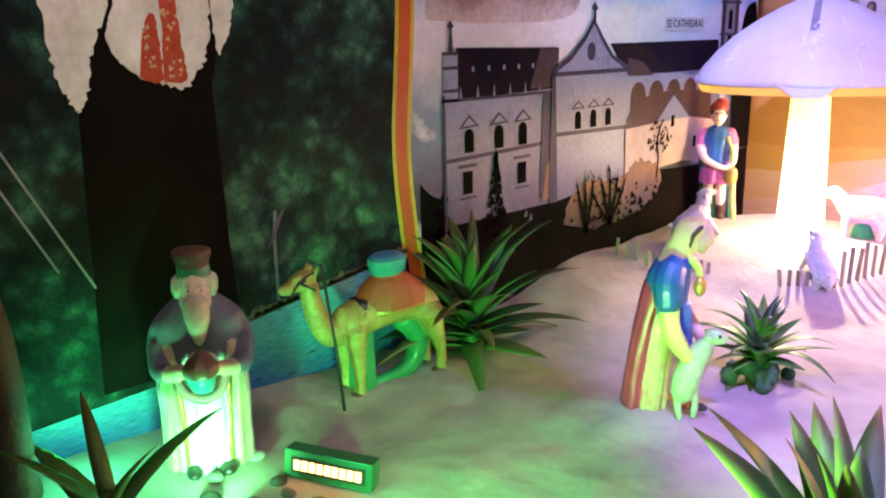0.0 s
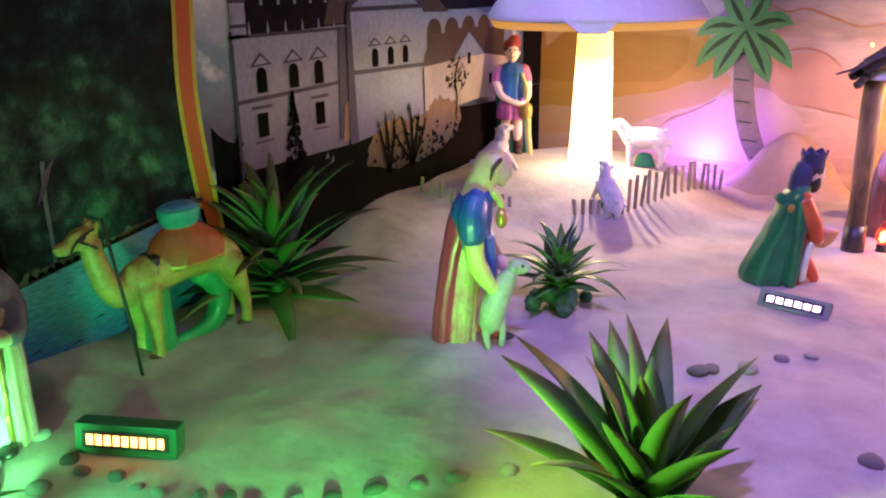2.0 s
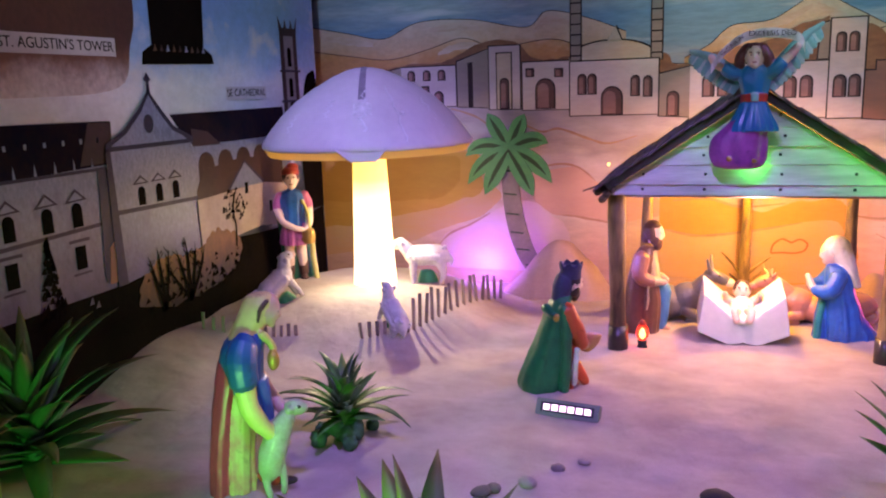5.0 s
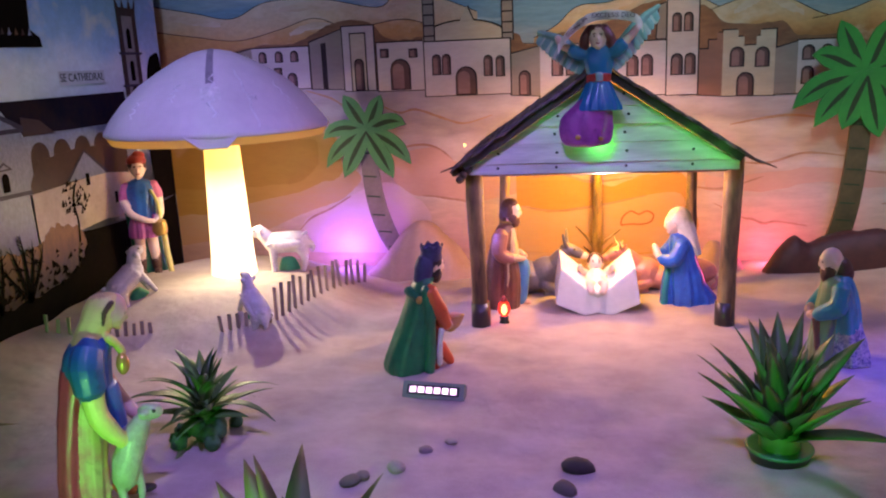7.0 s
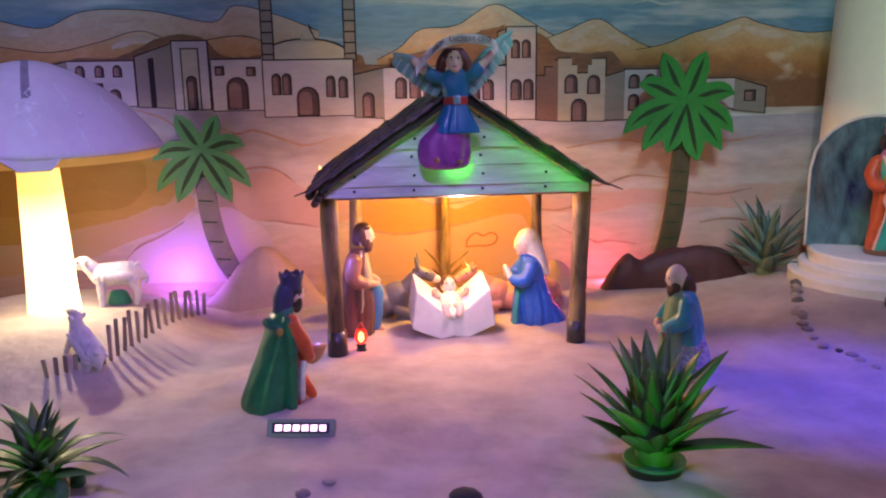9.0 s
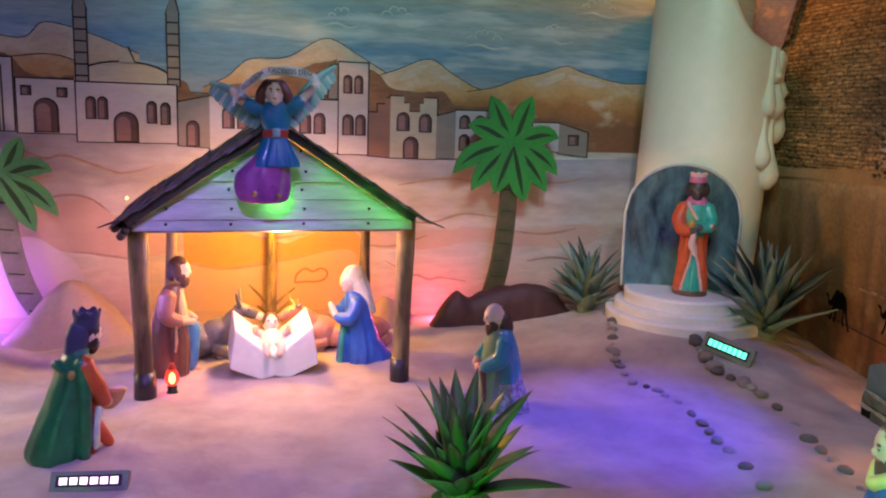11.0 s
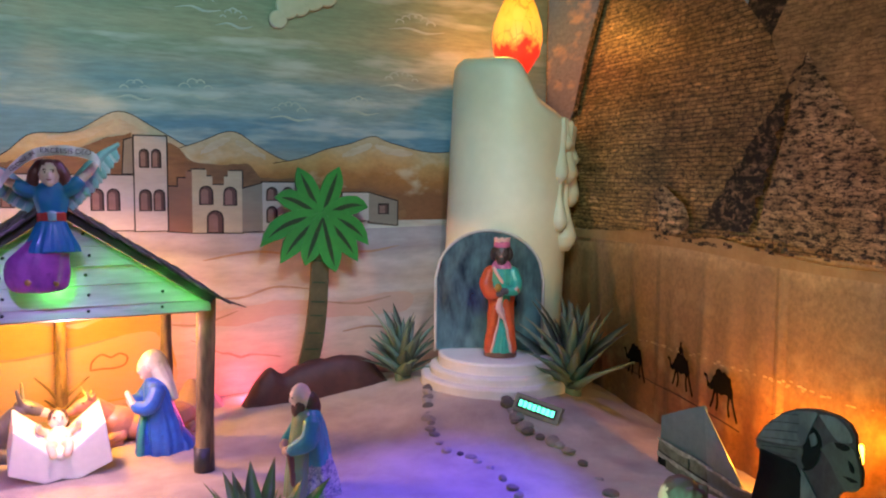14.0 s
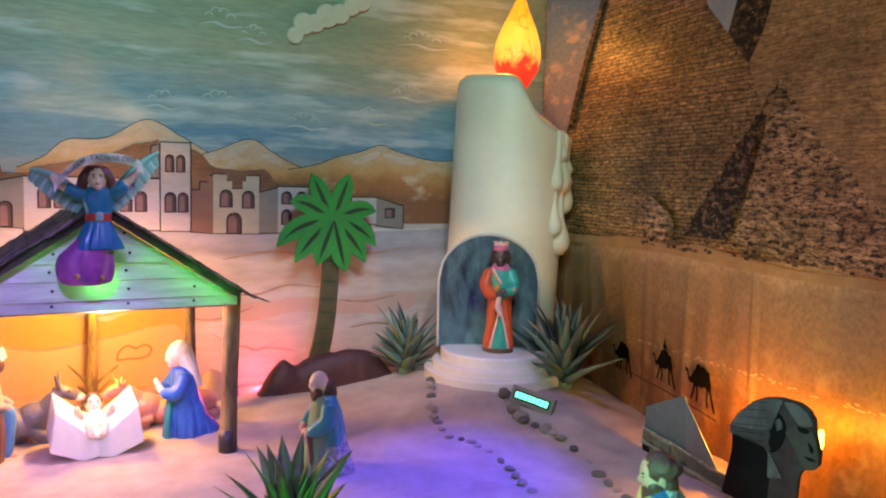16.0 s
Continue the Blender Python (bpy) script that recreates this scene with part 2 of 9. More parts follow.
def masonry(name, one, two, joint, wide=0.075, course=0.027, ragged=0.02, dark=0.6, stain=0.5, level=3.4, seam=0.12, swing=(1.6, 0.35), bed=0.5, gloss=0.4):
    """A printed photograph of weathered masonry: blocks in ragged level courses, each with a tone of its own, dark joints and pits."""
    m = bpy.data.materials.new(name)
    m.use_nodes = True
    n, l = m.node_tree.nodes, m.node_tree.links
    p = n["Principled BSDF"]
    co, sep, flat = n.new("ShaderNodeTexCoord"), n.new("ShaderNodeSeparateXYZ"), n.new("ShaderNodeCombineXYZ")
    l.new(co.outputs["Object"], sep.inputs[0])
    l.new(sep.outputs["Y"], flat.inputs["X"])
    l.new(sep.outputs["Z"], flat.inputs["Y"])

    def noise_field(scale, detail, stretch=(1, 1, 1), rough=0.6):
        mp, no = n.new("ShaderNodeMapping"), n.new("ShaderNodeTexNoise")
        mp.inputs["Scale"].default_value = stretch
        l.new(flat.outputs[0], mp.inputs["Vector"])
        no.inputs["Scale"].default_value, no.inputs["Detail"].default_value, no.inputs["Roughness"].default_value = scale, detail, rough
        l.new(mp.outputs["Vector"], no.inputs["Vector"])
        return no

    # blocks shift and sag: the pattern is pushed about by two noises
    push, fine = noise_field(7, 3), noise_field(38, 3)
    shift, shift2 = n.new("ShaderNodeVectorMath"), n.new("ShaderNodeVectorMath")
    for node, field, amount, before in ((shift, push, ragged * 1.6, flat.outputs[0]), (shift2, fine, ragged * 0.75, shift.outputs[0])):
        node.operation = "MULTIPLY_ADD"
        l.new(field.outputs["Color"], node.inputs[0])
        node.inputs[1].default_value = (amount * 1.5, amount, 0)
        l.new(before, node.inputs[2])
    brick = n.new("ShaderNodeTexBrick")
    brick.inputs["Scale"].default_value = 1.0
    brick.inputs["Brick Width"].default_value, brick.inputs["Row Height"].default_value = wide, course
    brick.inputs["Mortar Size"].default_value, brick.inputs["Mortar Smooth"].default_value = course * seam, 0.55
    brick.inputs["Color1"].default_value, brick.inputs["Color2"].default_value, brick.inputs["Mortar"].default_value = (*one, 1), (*two, 1), (*joint, 1)
    brick.squash, brick.squash_frequency = 0.7, 3
    l.new(shift2.outputs[0], brick.inputs["Vector"])
    # grain within the blocks, darker towards pits
    grain = noise_field(22, 7, (1, level, 1), 0.74)
    tone, pit = n.new("ShaderNodeMapRange"), n.new("ShaderNodeMapRange")
    l.new(grain.outputs["Fac"], tone.inputs["Value"])
    tone.inputs["From Min"].default_value, tone.inputs["From Max"].default_value, tone.inputs["To Min"].default_value, tone.inputs["To Max"].default_value = 0.39, 0.61, *swing
    l.new(grain.outputs["Fac"], pit.inputs["Value"])
    pit.inputs["From Min"].default_value, pit.inputs["From Max"].default_value = dark, dark + 0.05
    mx = n.new("ShaderNodeMix")
    mx.data_type = "RGBA"
    mx.inputs["B"].default_value = (*joint, 1)
    l.new(pit.outputs[0], mx.inputs["Factor"])
    l.new(brick.outputs["Color"], mx.inputs["A"])
    broad, rg, both, hs = noise_field(3.2, 5), n.new("ShaderNodeMapRange"), n.new("ShaderNodeMath"), n.new("ShaderNodeHueSaturation")
    l.new(broad.outputs["Fac"], rg.inputs["Value"])
    rg.inputs["From Min"].default_value, rg.inputs["From Max"].default_value, rg.inputs["To Min"].default_value, rg.inputs["To Max"].default_value = 0.35, 0.65, 1 - stain, 1 + stain
    both.operation = "MULTIPLY"
    # long level beds, lighter and darker by turns
    beds, bed_tone, layered = noise_field(1.0, 4, (2.2, 46, 1), 0.65), n.new("ShaderNodeMapRange"), n.new("ShaderNodeMath")
    l.new(beds.outputs["Fac"], bed_tone.inputs["Value"])
    bed_tone.inputs["From Min"].default_value, bed_tone.inputs["From Max"].default_value, bed_tone.inputs["To Min"].default_value, bed_tone.inputs["To Max"].default_value = 0.36, 0.62, 1 + bed * 0.5, 1 - bed
    layered.operation = "MULTIPLY"
    l.new(bed_tone.outputs[0], layered.inputs[0])
    l.new(tone.outputs[0], layered.inputs[1])
    l.new(rg.outputs[0], both.inputs[0])
    l.new(layered.outputs[0], both.inputs[1])
    l.new(both.outputs[0], hs.inputs["Value"])
    l.new(mx.outputs["Result"], hs.inputs["Color"])
    l.new(hs.outputs["Color"], p.inputs["Base Color"])
    p.inputs["Roughness"].default_value, p.inputs["Specular IOR Level"].default_value = gloss, 0.4
    return m


def foliage_print(name):
    """A printed photograph of a dark wooded hillside: crowns of leaves at three sizes, lit from above, with brown hollows between."""
    m = bpy.data.materials.new(name)
    m.use_nodes = True
    n, l = m.node_tree.nodes, m.node_tree.links
    p = n["Principled BSDF"]
    co, bend, push = n.new("ShaderNodeTexCoord"), n.new("ShaderNodeTexNoise"), n.new("ShaderNodeVectorMath")
    bend.inputs["Scale"].default_value, bend.inputs["Detail"].default_value = 9, 5
    l.new(co.outputs["Object"], bend.inputs["Vector"])
    push.operation = "MULTIPLY_ADD"
    push.inputs[1].default_value = (0.10, 0.10, 0.10)
    l.new(bend.outputs["Color"], push.inputs[0])
    l.new(co.outputs["Object"], push.inputs[2])

    def crowns(scale, gain):
        cell, lift, low = n.new("ShaderNodeTexVoronoi"), n.new("ShaderNodeVectorMath"), n.new("ShaderNodeMapRange")
        cell.feature = "SMOOTH_F1"
        cell.inputs["Scale"].default_value, cell.inputs["Smoothness"].default_value = scale, 0.25
        lift.operation = "ADD"
        lift.inputs[1].default_value = (0.0, 0.37 / scale, -0.25 / scale)
        l.new(push.outputs[0], lift.inputs[0])
        l.new(lift.outputs[0], cell.inputs["Vector"])
        l.new(cell.outputs["Distance"], low.inputs["Value"])
        low.inputs["From Min"].default_value, low.inputs["From Max"].default_value, low.inputs["To Min"].default_value, low.inputs["To Max"].default_value = 0.1, 0.62, gain, 0.0
        return low.outputs[0]

    def plus(a, b):
        node = n.new("ShaderNodeMath")
        l.new(a, node.inputs[0])
        l.new(b, node.inputs[1])
        return node.outputs[0]

    leaf, region = n.new("ShaderNodeTexNoise"), n.new("ShaderNodeTexNoise")
    for node, sc in ((leaf, 85), (region, 2.6)):
        node.inputs["Scale"].default_value, node.inputs["Detail"].default_value, node.inputs["Roughness"].default_value = sc, 6, 0.7
        l.new(co.outputs["Object"], node.inputs["Vector"])
    fleck, part_of = n.new("ShaderNodeMapRange"), n.new("ShaderNodeMapRange")
    l.new(leaf.outputs["Fac"], fleck.inputs["Value"])
    fleck.inputs["From Min"].default_value, fleck.inputs["From Max"].default_value, fleck.inputs["To Max"].default_value = 0.35, 0.7, 0.18
    l.new(region.outputs["Fac"], part_of.inputs["Value"])
    part_of.inputs["From Min"].default_value, part_of.inputs["From Max"].default_value, part_of.inputs["To Max"].default_value = 0.36, 0.64, 0.5
    total = plus(plus(crowns(5, 0.36), crowns(15, 0.34)), plus(fleck.outputs[0], part_of.outputs[0]))
    ramp, warm, mix = n.new("ShaderNodeValToRGB"), n.new("ShaderNodeMapRange"), n.new("ShaderNodeMix")
    stops = ((0.30, (0.009, 0.014, 0.013)), (0.52, (0.015, 0.031, 0.027)), (0.74, (0.028, 0.078, 0.056)), (1.0, (0.07, 0.20, 0.12)))
    while len(ramp.color_ramp.elements) < len(stops):
        ramp.color_ramp.elements.new(0.5)
    for e, (at, k) in zip(ramp.color_ramp.elements, stops):
        e.position, e.color = at, (*k, 1)
    l.new(total, ramp.inputs["Fac"])
    l.new(bend.outputs["Fac"], warm.inputs["Value"])
    warm.inputs["From Min"].default_value, warm.inputs["From Max"].default_value, warm.inputs["To Max"].default_value = 0.54, 0.70, 0.55
    mix.data_type = "RGBA"
    mix.inputs["B"].default_value = (0.022, 0.017, 0.013, 1)
    l.new(warm.outputs[0], mix.inputs["Factor"])
    l.new(ramp.outputs["Color"], mix.inputs["A"])
    l.new(mix.outputs["Result"], p.inputs["Base Color"])
    p.inputs["Roughness"].default_value, p.inputs["Specular IOR Level"].default_value = 0.45, 0.03
    return m


SAND = mat("sand", (0.50, 0.44, 0.38), (0.34, 0.28, 0.24), rough=0.9, grain=260, patch=5, amount=0.5, bump=0.5, speck=0.2)
# soft lumps where the sand was heaped and patted
n_, l_ = SAND.node_tree.nodes, SAND.node_tree.links
heap, lump = n_.new("ShaderNodeBump"), n_.new("ShaderNodeTexNoise")
spread_ = n_.new("ShaderNodeTexCoord")
lump.inputs["Scale"].default_value, lump.inputs["Detail"].default_value = 7.5, 3
heap.inputs["Strength"].default_value, heap.inputs["Distance"].default_value = 0.28, 0.06
l_.new(spread_.outputs["Object"], lump.inputs["Vector"])
l_.new(lump.outputs["Fac"], heap.inputs["Height"])
grains = [node for node in n_ if node.type == "BUMP" and node != heap][0]
l_.new(heap.outputs["Normal"], grains.inputs["Normal"])
LEAF = mat("leaf", (0.10, 0.22, 0.05), (0.04, 0.10, 0.035), rough=0.5, grain=60, patch=9, amount=0.5, bump=0.2, stretch=(1, 0.2, 1), random_tone=0.4)
LEAF_GREY = mat("leaf_grey", (0.17, 0.25, 0.19), (0.06, 0.10, 0.085), rough=0.45, grain=60, patch=9, amount=0.5, bump=0.2, stretch=(1, 0.2, 1), random_tone=0.3)
LOG = mat("log", (0.40, 0.27, 0.12), (0.06, 0.04, 0.022), rough=0.5, grain=34, patch=9, amount=0.6, bump=1.0, stretch=(1, 1, 0.22), speck=0.6)
BARK = mat("bark", (0.09, 0.065, 0.045), (0.03, 0.022, 0.016), rough=0.8, grain=60, patch=10, amount=0.5, bump=0.9, random_tone=0.4)
BOARD = mat("white_board", (0.76, 0.76, 0.70), (0.42, 0.42, 0.38), rough=0.55, grain=34, patch=7, amount=0.55, bump=0.4, stretch=(0.25, 1, 1.8), random_tone=0.12, speck=0.25)
NAIL = mat("nail", (0.08, 0.08, 0.08), rough=0.4, metal=0.8)
WHITE = mat("white_plaster", (0.78, 0.77, 0.74), (0.62, 0.61, 0.58), rough=0.5, grain=50, patch=5, amount=0.4, bump=0.15)
WAX = mat("candle_wax", (0.80, 0.79, 0.66), (0.68, 0.67, 0.54), rough=0.42, grain=18, patch=2.5, amount=0.4, bump=0.1)
PEBBLE = mat("pebble", (0.30, 0.26, 0.22), (0.10, 0.09, 0.09), rough=0.7, grain=90, patch=20, amount=0.5, bump=0.5, random_tone=0.85)
PLASTER = mat("hall_wall", (0.10, 0.09, 0.09), (0.06, 0.055, 0.055), rough=0.8)
DARK = mat("dark_panel", (0.02, 0.02, 0.022), rough=0.5)
SKIN = matt("skin_paint", (0.62, 0.42, 0.30), (0.5, 0.3, 0.2))
PALE = matt("pale_skin_paint", (0.78, 0.62, 0.5), (0.68, 0.48, 0.38))
BLACKSKIN = enamel("dark_skin_paint", (0.09, 0.085, 0.09), (0.05, 0.045, 0.05))
HAIR = matt("brown_hair_paint", (0.10, 0.045, 0.03))
GREYHAIR = matt("grey_beard_paint", (0.62, 0.56, 0.44), (0.4, 0.34, 0.24))
CREAM = enamel("cream_robe_paint", (0.56, 0.48, 0.28), (0.4, 0.3, 0.18))
IVORY = enamel("ivory_robe_paint", (0.8, 0.78, 0.68))
GREYCAPE = matt("grey_cape_paint", (0.13, 0.12, 0.17))
PINKCAPE = enamel("dusty_pink_paint", (0.42, 0.2, 0.2))
GOLD = mat("gold_paint", (0.55, 0.36, 0.08), (0.3, 0.18, 0.04), rough=0.35, metal=0.5, grain=60)
BLUE = enamel("blue_paint", (0.02, 0.12, 0.36), (0.01, 0.06, 0.2))
BRIGHTBLUE = enamel("bright_blue_paint", (0.03, 0.16, 0.62), (0.02, 0.08, 0.4))
GREEN = enamel("green_cape_paint", (0.015, 0.17, 0.07), (0.008, 0.09, 0.04))
TURQ = enamel("turquoise_paint", (0.04, 0.33, 0.34), (0.02, 0.2, 0.24))
ORANGE = enamel("orange_red_paint", (0.62, 0.1, 0.025), (0.45, 0.06, 0.02))
PINK = enamel("pink_paint", (0.62, 0.16, 0.34))
PURPLE = enamel("purple_paint", (0.36, 0.08, 0.32), (0.2, 0.04, 0.2), 0.5)
BROWN = enamel("brown_cape_paint", (0.16, 0.075, 0.05))
RED = enamel("red_paint", (0.45, 0.05, 0.03))
YELLOWSCARF = enamel("scarf_and_lit_arm_paint", (0.68, 0.62, 0.2), (0.52, 0.46, 0.14))
# lamb's fleece: darker, with the green light put into its colour
LAMBPAINT = mat("green_lit_lamb_paint", (0.40, 0.42, 0.30), (0.26, 0.27, 0.18), rough=0.5, grain=110, patch=25, amount=0.5, bump=0.9, coat=0.2)
FLEECE = mat("fleece_paint", (0.74, 0.73, 0.72), (0.52, 0.50, 0.50), rough=0.5, grain=110, patch=25, amount=0.5, bump=0.9, coat=0.2)
CAMELHIDE = mat("camel_paint", (0.50, 0.38, 0.10), (0.28, 0.18, 0.05), rough=0.4, grain=95, patch=18, amount=0.55, bump=0.8, coat=0.3)
DONKEYHIDE = enamel("grey_hide_paint", (0.16, 0.15, 0.17))
OXHIDE = enamel("red_hide_paint", (0.60, 0.30, 0.22), (0.48, 0.2, 0.14))
GRASSPAINT = enamel("green_base_paint", (0.03, 0.3, 0.12))
SADDLE = matt("saddle_red_paint", (0.42, 0.075, 0.02), (0.30, 0.045, 0.015))


def dry_tips(m, start, end, colour):
    """Leaves turn dry and brown towards their tips; each leaf grows along its own y."""
    n, l = m.node_tree.nodes, m.node_tree.links
    p = n["Principled BSDF"]
    old = p.inputs["Base Color"].links[0].from_socket
    co, sep, rng, mix, no, add = (n.new(k) for k in ("ShaderNodeTexCoord", "ShaderNodeSeparateXYZ", "ShaderNodeMapRange", "ShaderNodeMix", "ShaderNodeTexNoise", "ShaderNodeMath"))
    no.inputs["Scale"].default_value = 22
    l.new(co.outputs["Object"], sep.inputs[0])
    l.new(co.outputs["Object"], no.inputs["Vector"])
    add.operation = "MULTIPLY_ADD"
    add.inputs[1].default_value = 0.12
    l.new(no.outputs["Fac"], add.inputs[0])
    l.new(sep.outputs["Y"], add.inputs[2])
    l.new(add.outputs[0], rng.inputs["Value"])
    rng.inputs["From Min"].default_value, rng.inputs["From Max"].default_value, rng.inputs["To Max"].default_value = start + 0.06, end + 0.06, 0.7
    mix.data_type = "RGBA"
    mix.inputs["B"].default_value = (*colour, 1)
    l.new(rng.outputs[0], mix.inputs["Factor"])
    l.new(old, mix.inputs["A"])
    l.new(mix.outputs["Result"], p.inputs["Base Color"])


dry_tips(LEAF, 0.17, 0.30, (0.16, 0.10, 0.03))
dry_tips(LEAF_GREY, 0.24, 0.36, (0.20, 0.19, 0.15))


# ---- the lie of the sand ----
def bump(x, y, cx, cy, rx, ry):
    """A smooth mound of height 1."""
    return math.exp(-(((x - cx) / rx) ** 2 + ((y - cy) / ry) ** 2))


def plateau(d, inner, outer):
    k = min(1.0, max(0.0, (outer - d) / (outer - inner)))
    return k * k * (3 - 2 * k)


def sand_height(x, y):
    """Height of the sand bed above the datum, without its fine ripples."""
    h = 0.015
    h += 0.175 * plateau(math.hypot((x + 1.42) / 1.0, (y - 3.82) / 1.05), 0.32, 0.86)
    h += 0.20 * bump(x, y, 2.5, 3.88, 0.60, 0.60)
    h += 0.16 * bump(x, y, -2.0, 2.95, 0.38, 0.62)
    h += 0.05 * bump(x, y, -1.95, 1.0, 0.5, 0.7)
    h += 0.05 * bump(x, y, 1.7, 4.5, 0.7, 0.35)
    h += 0.03 * bump(x, y, -1.05, 1.95, 0.25, 0.25)
    h += 0.03 * bump(x, y, 0.95, 2.2, 0.3, 0.25)
    return h

# ---- builders ----
def mesh_object(name, verts, faces, materials, slots=None, smooth=True, parent=None, label=""):
    me = bpy.data.meshes.new(name)
    me.from_pydata(verts, [], faces)
    for m in materials:
        me.materials.append(m)
    if slots:
        me.polygons.foreach_set("material_index", slots)
    if smooth:
        me.shade_smooth()
    me.update()
    ob = new(name, me)
    if parent:
        ob.parent = parent
    if label:
        ob["label"] = label
    return ob


def part(name, bm, material, parent, label="", smooth=False):
    me = bpy.data.meshes.new(name)
    bmesh.ops.recalc_face_normals(bm, faces=bm.faces)
    bm.to_mesh(me)
    bm.free()
    for m in material if isinstance(material, (list, tuple)) else (material,):
        me.materials.append(m)
    if smooth:
        me.shade_smooth()
    ob = new(name, me)
    ob.parent = parent
    if label:
        ob["label"] = label
    return ob


def thing(name, label, category, at=None, group="", kind=""):
    ob = new(name)
    ob.empty_display_size = 0.05
    if at is not None:
        ob.matrix_basis = at
    return tagged(ob, label, category, group, kind)


def box(size, centre=(0, 0, 0), bevel=0.0, turn=None):
    bm = bmesh.new()
    bmesh.ops.create_cube(bm, size=1.0)
    bmesh.ops.scale(bm, vec=size, verts=bm.verts)
    if bevel:
        bmesh.ops.bevel(bm, geom=bm.edges, offset=bevel, segments=2, affect="EDGES", profile=0.6)
    if turn:
        bmesh.ops.transform(bm, matrix=turn, verts=bm.verts)
    bmesh.ops.translate(bm, vec=centre, verts=bm.verts)
    return bm


def lathe(profile, n=32, wave=None):
    """A bmesh turned about z from (radius, height) pairs; wave(angle, k) scales the radius."""
    bm = bmesh.new()
    rows = []
    for k, (r, z) in enumerate(profile):
        rows.append([bm.verts.new((r * (wave(a, k) if wave else 1) * math.cos(a), r * (wave(a, k) if wave else 1) * math.sin(a), z)) for a in (2 * math.pi * i / n for i in range(n))])
    for a, b in zip(rows, rows[1:]):
        for i in range(n):
            bm.faces.new((a[i], a[(i + 1) % n], b[(i + 1) % n], b[i]))
    if profile[0][0] > 1e-4:
        bm.faces.new(rows[0][::-1])
    if profile[-1][0] > 1e-4:
        bm.faces.new(rows[-1])
    return bm


def prism(points, depth, put):
    """A flat plate: an outline of (u, v) given thickness; put(u, v, d) lays it into the world."""
    bm = bmesh.new()
    back = [bm.verts.new(put(u, v, 0.0)) for u, v in points]
    front = [bm.verts.new(put(u, v, depth)) for u, v in points]
    bm.faces.new(front)
    bm.faces.new(back[::-1])
    for i in range(len(points)):
        j = (i + 1) % len(points)
        bm.faces.new((back[i], back[j], front[j], front[i]))
    return bm


def rod(points, radii, n=10, jitter=0.0, seed=0):
    """A tapered round bar through points."""
    rnd = random.Random(seed)
    bm = bmesh.new()
    rows = []
    for k, p in enumerate(points):
        p = Vector(p)
        way = Vector(points[min(k + 1, len(points) - 1)]) - Vector(points[max(k - 1, 0)])
        q = way.to_track_quat("Z", "Y") if k == 0 else before.rotation_difference(way) @ q
        before = way
        r = radii[k] if isinstance(radii, (list, tuple)) else radii
        rows.append([bm.verts.new(p + q @ Vector((math.cos(a), math.sin(a), 0)) * r * (1 + rnd.uniform(-jitter, jitter))) for a in (2 * math.pi * i / n for i in range(n))])
    for a, b in zip(rows, rows[1:]):
        for i in range(n):
            bm.faces.new((a[i], a[(i + 1) % n], b[(i + 1) % n], b[i]))
    bm.faces.new(rows[0][::-1])
    bm.faces.new(rows[-1])
    return bm


def lettering(words, size, material, parent, m, depth=0.0015, label=""):
    """Raised letters in the built-in font, centred on the pose m."""
    cu = bpy.data.curves.new("lettering", "FONT")
    cu.body, cu.size, cu.extrude, cu.align_x, cu.align_y = words, size, depth, "CENTER", "CENTER"
    tmp = new("lettering", cu)
    me = bpy.data.meshes.new_from_object(tmp.evaluated_get(bpy.context.evaluated_depsgraph_get()))
    bpy.data.objects.remove(tmp)
    me.materials.clear()
    me.materials.append(material)
    ob = new("lettering", me)
    ob.parent, ob.matrix_basis = parent, m
    if label:
        ob["label"] = label
    return ob


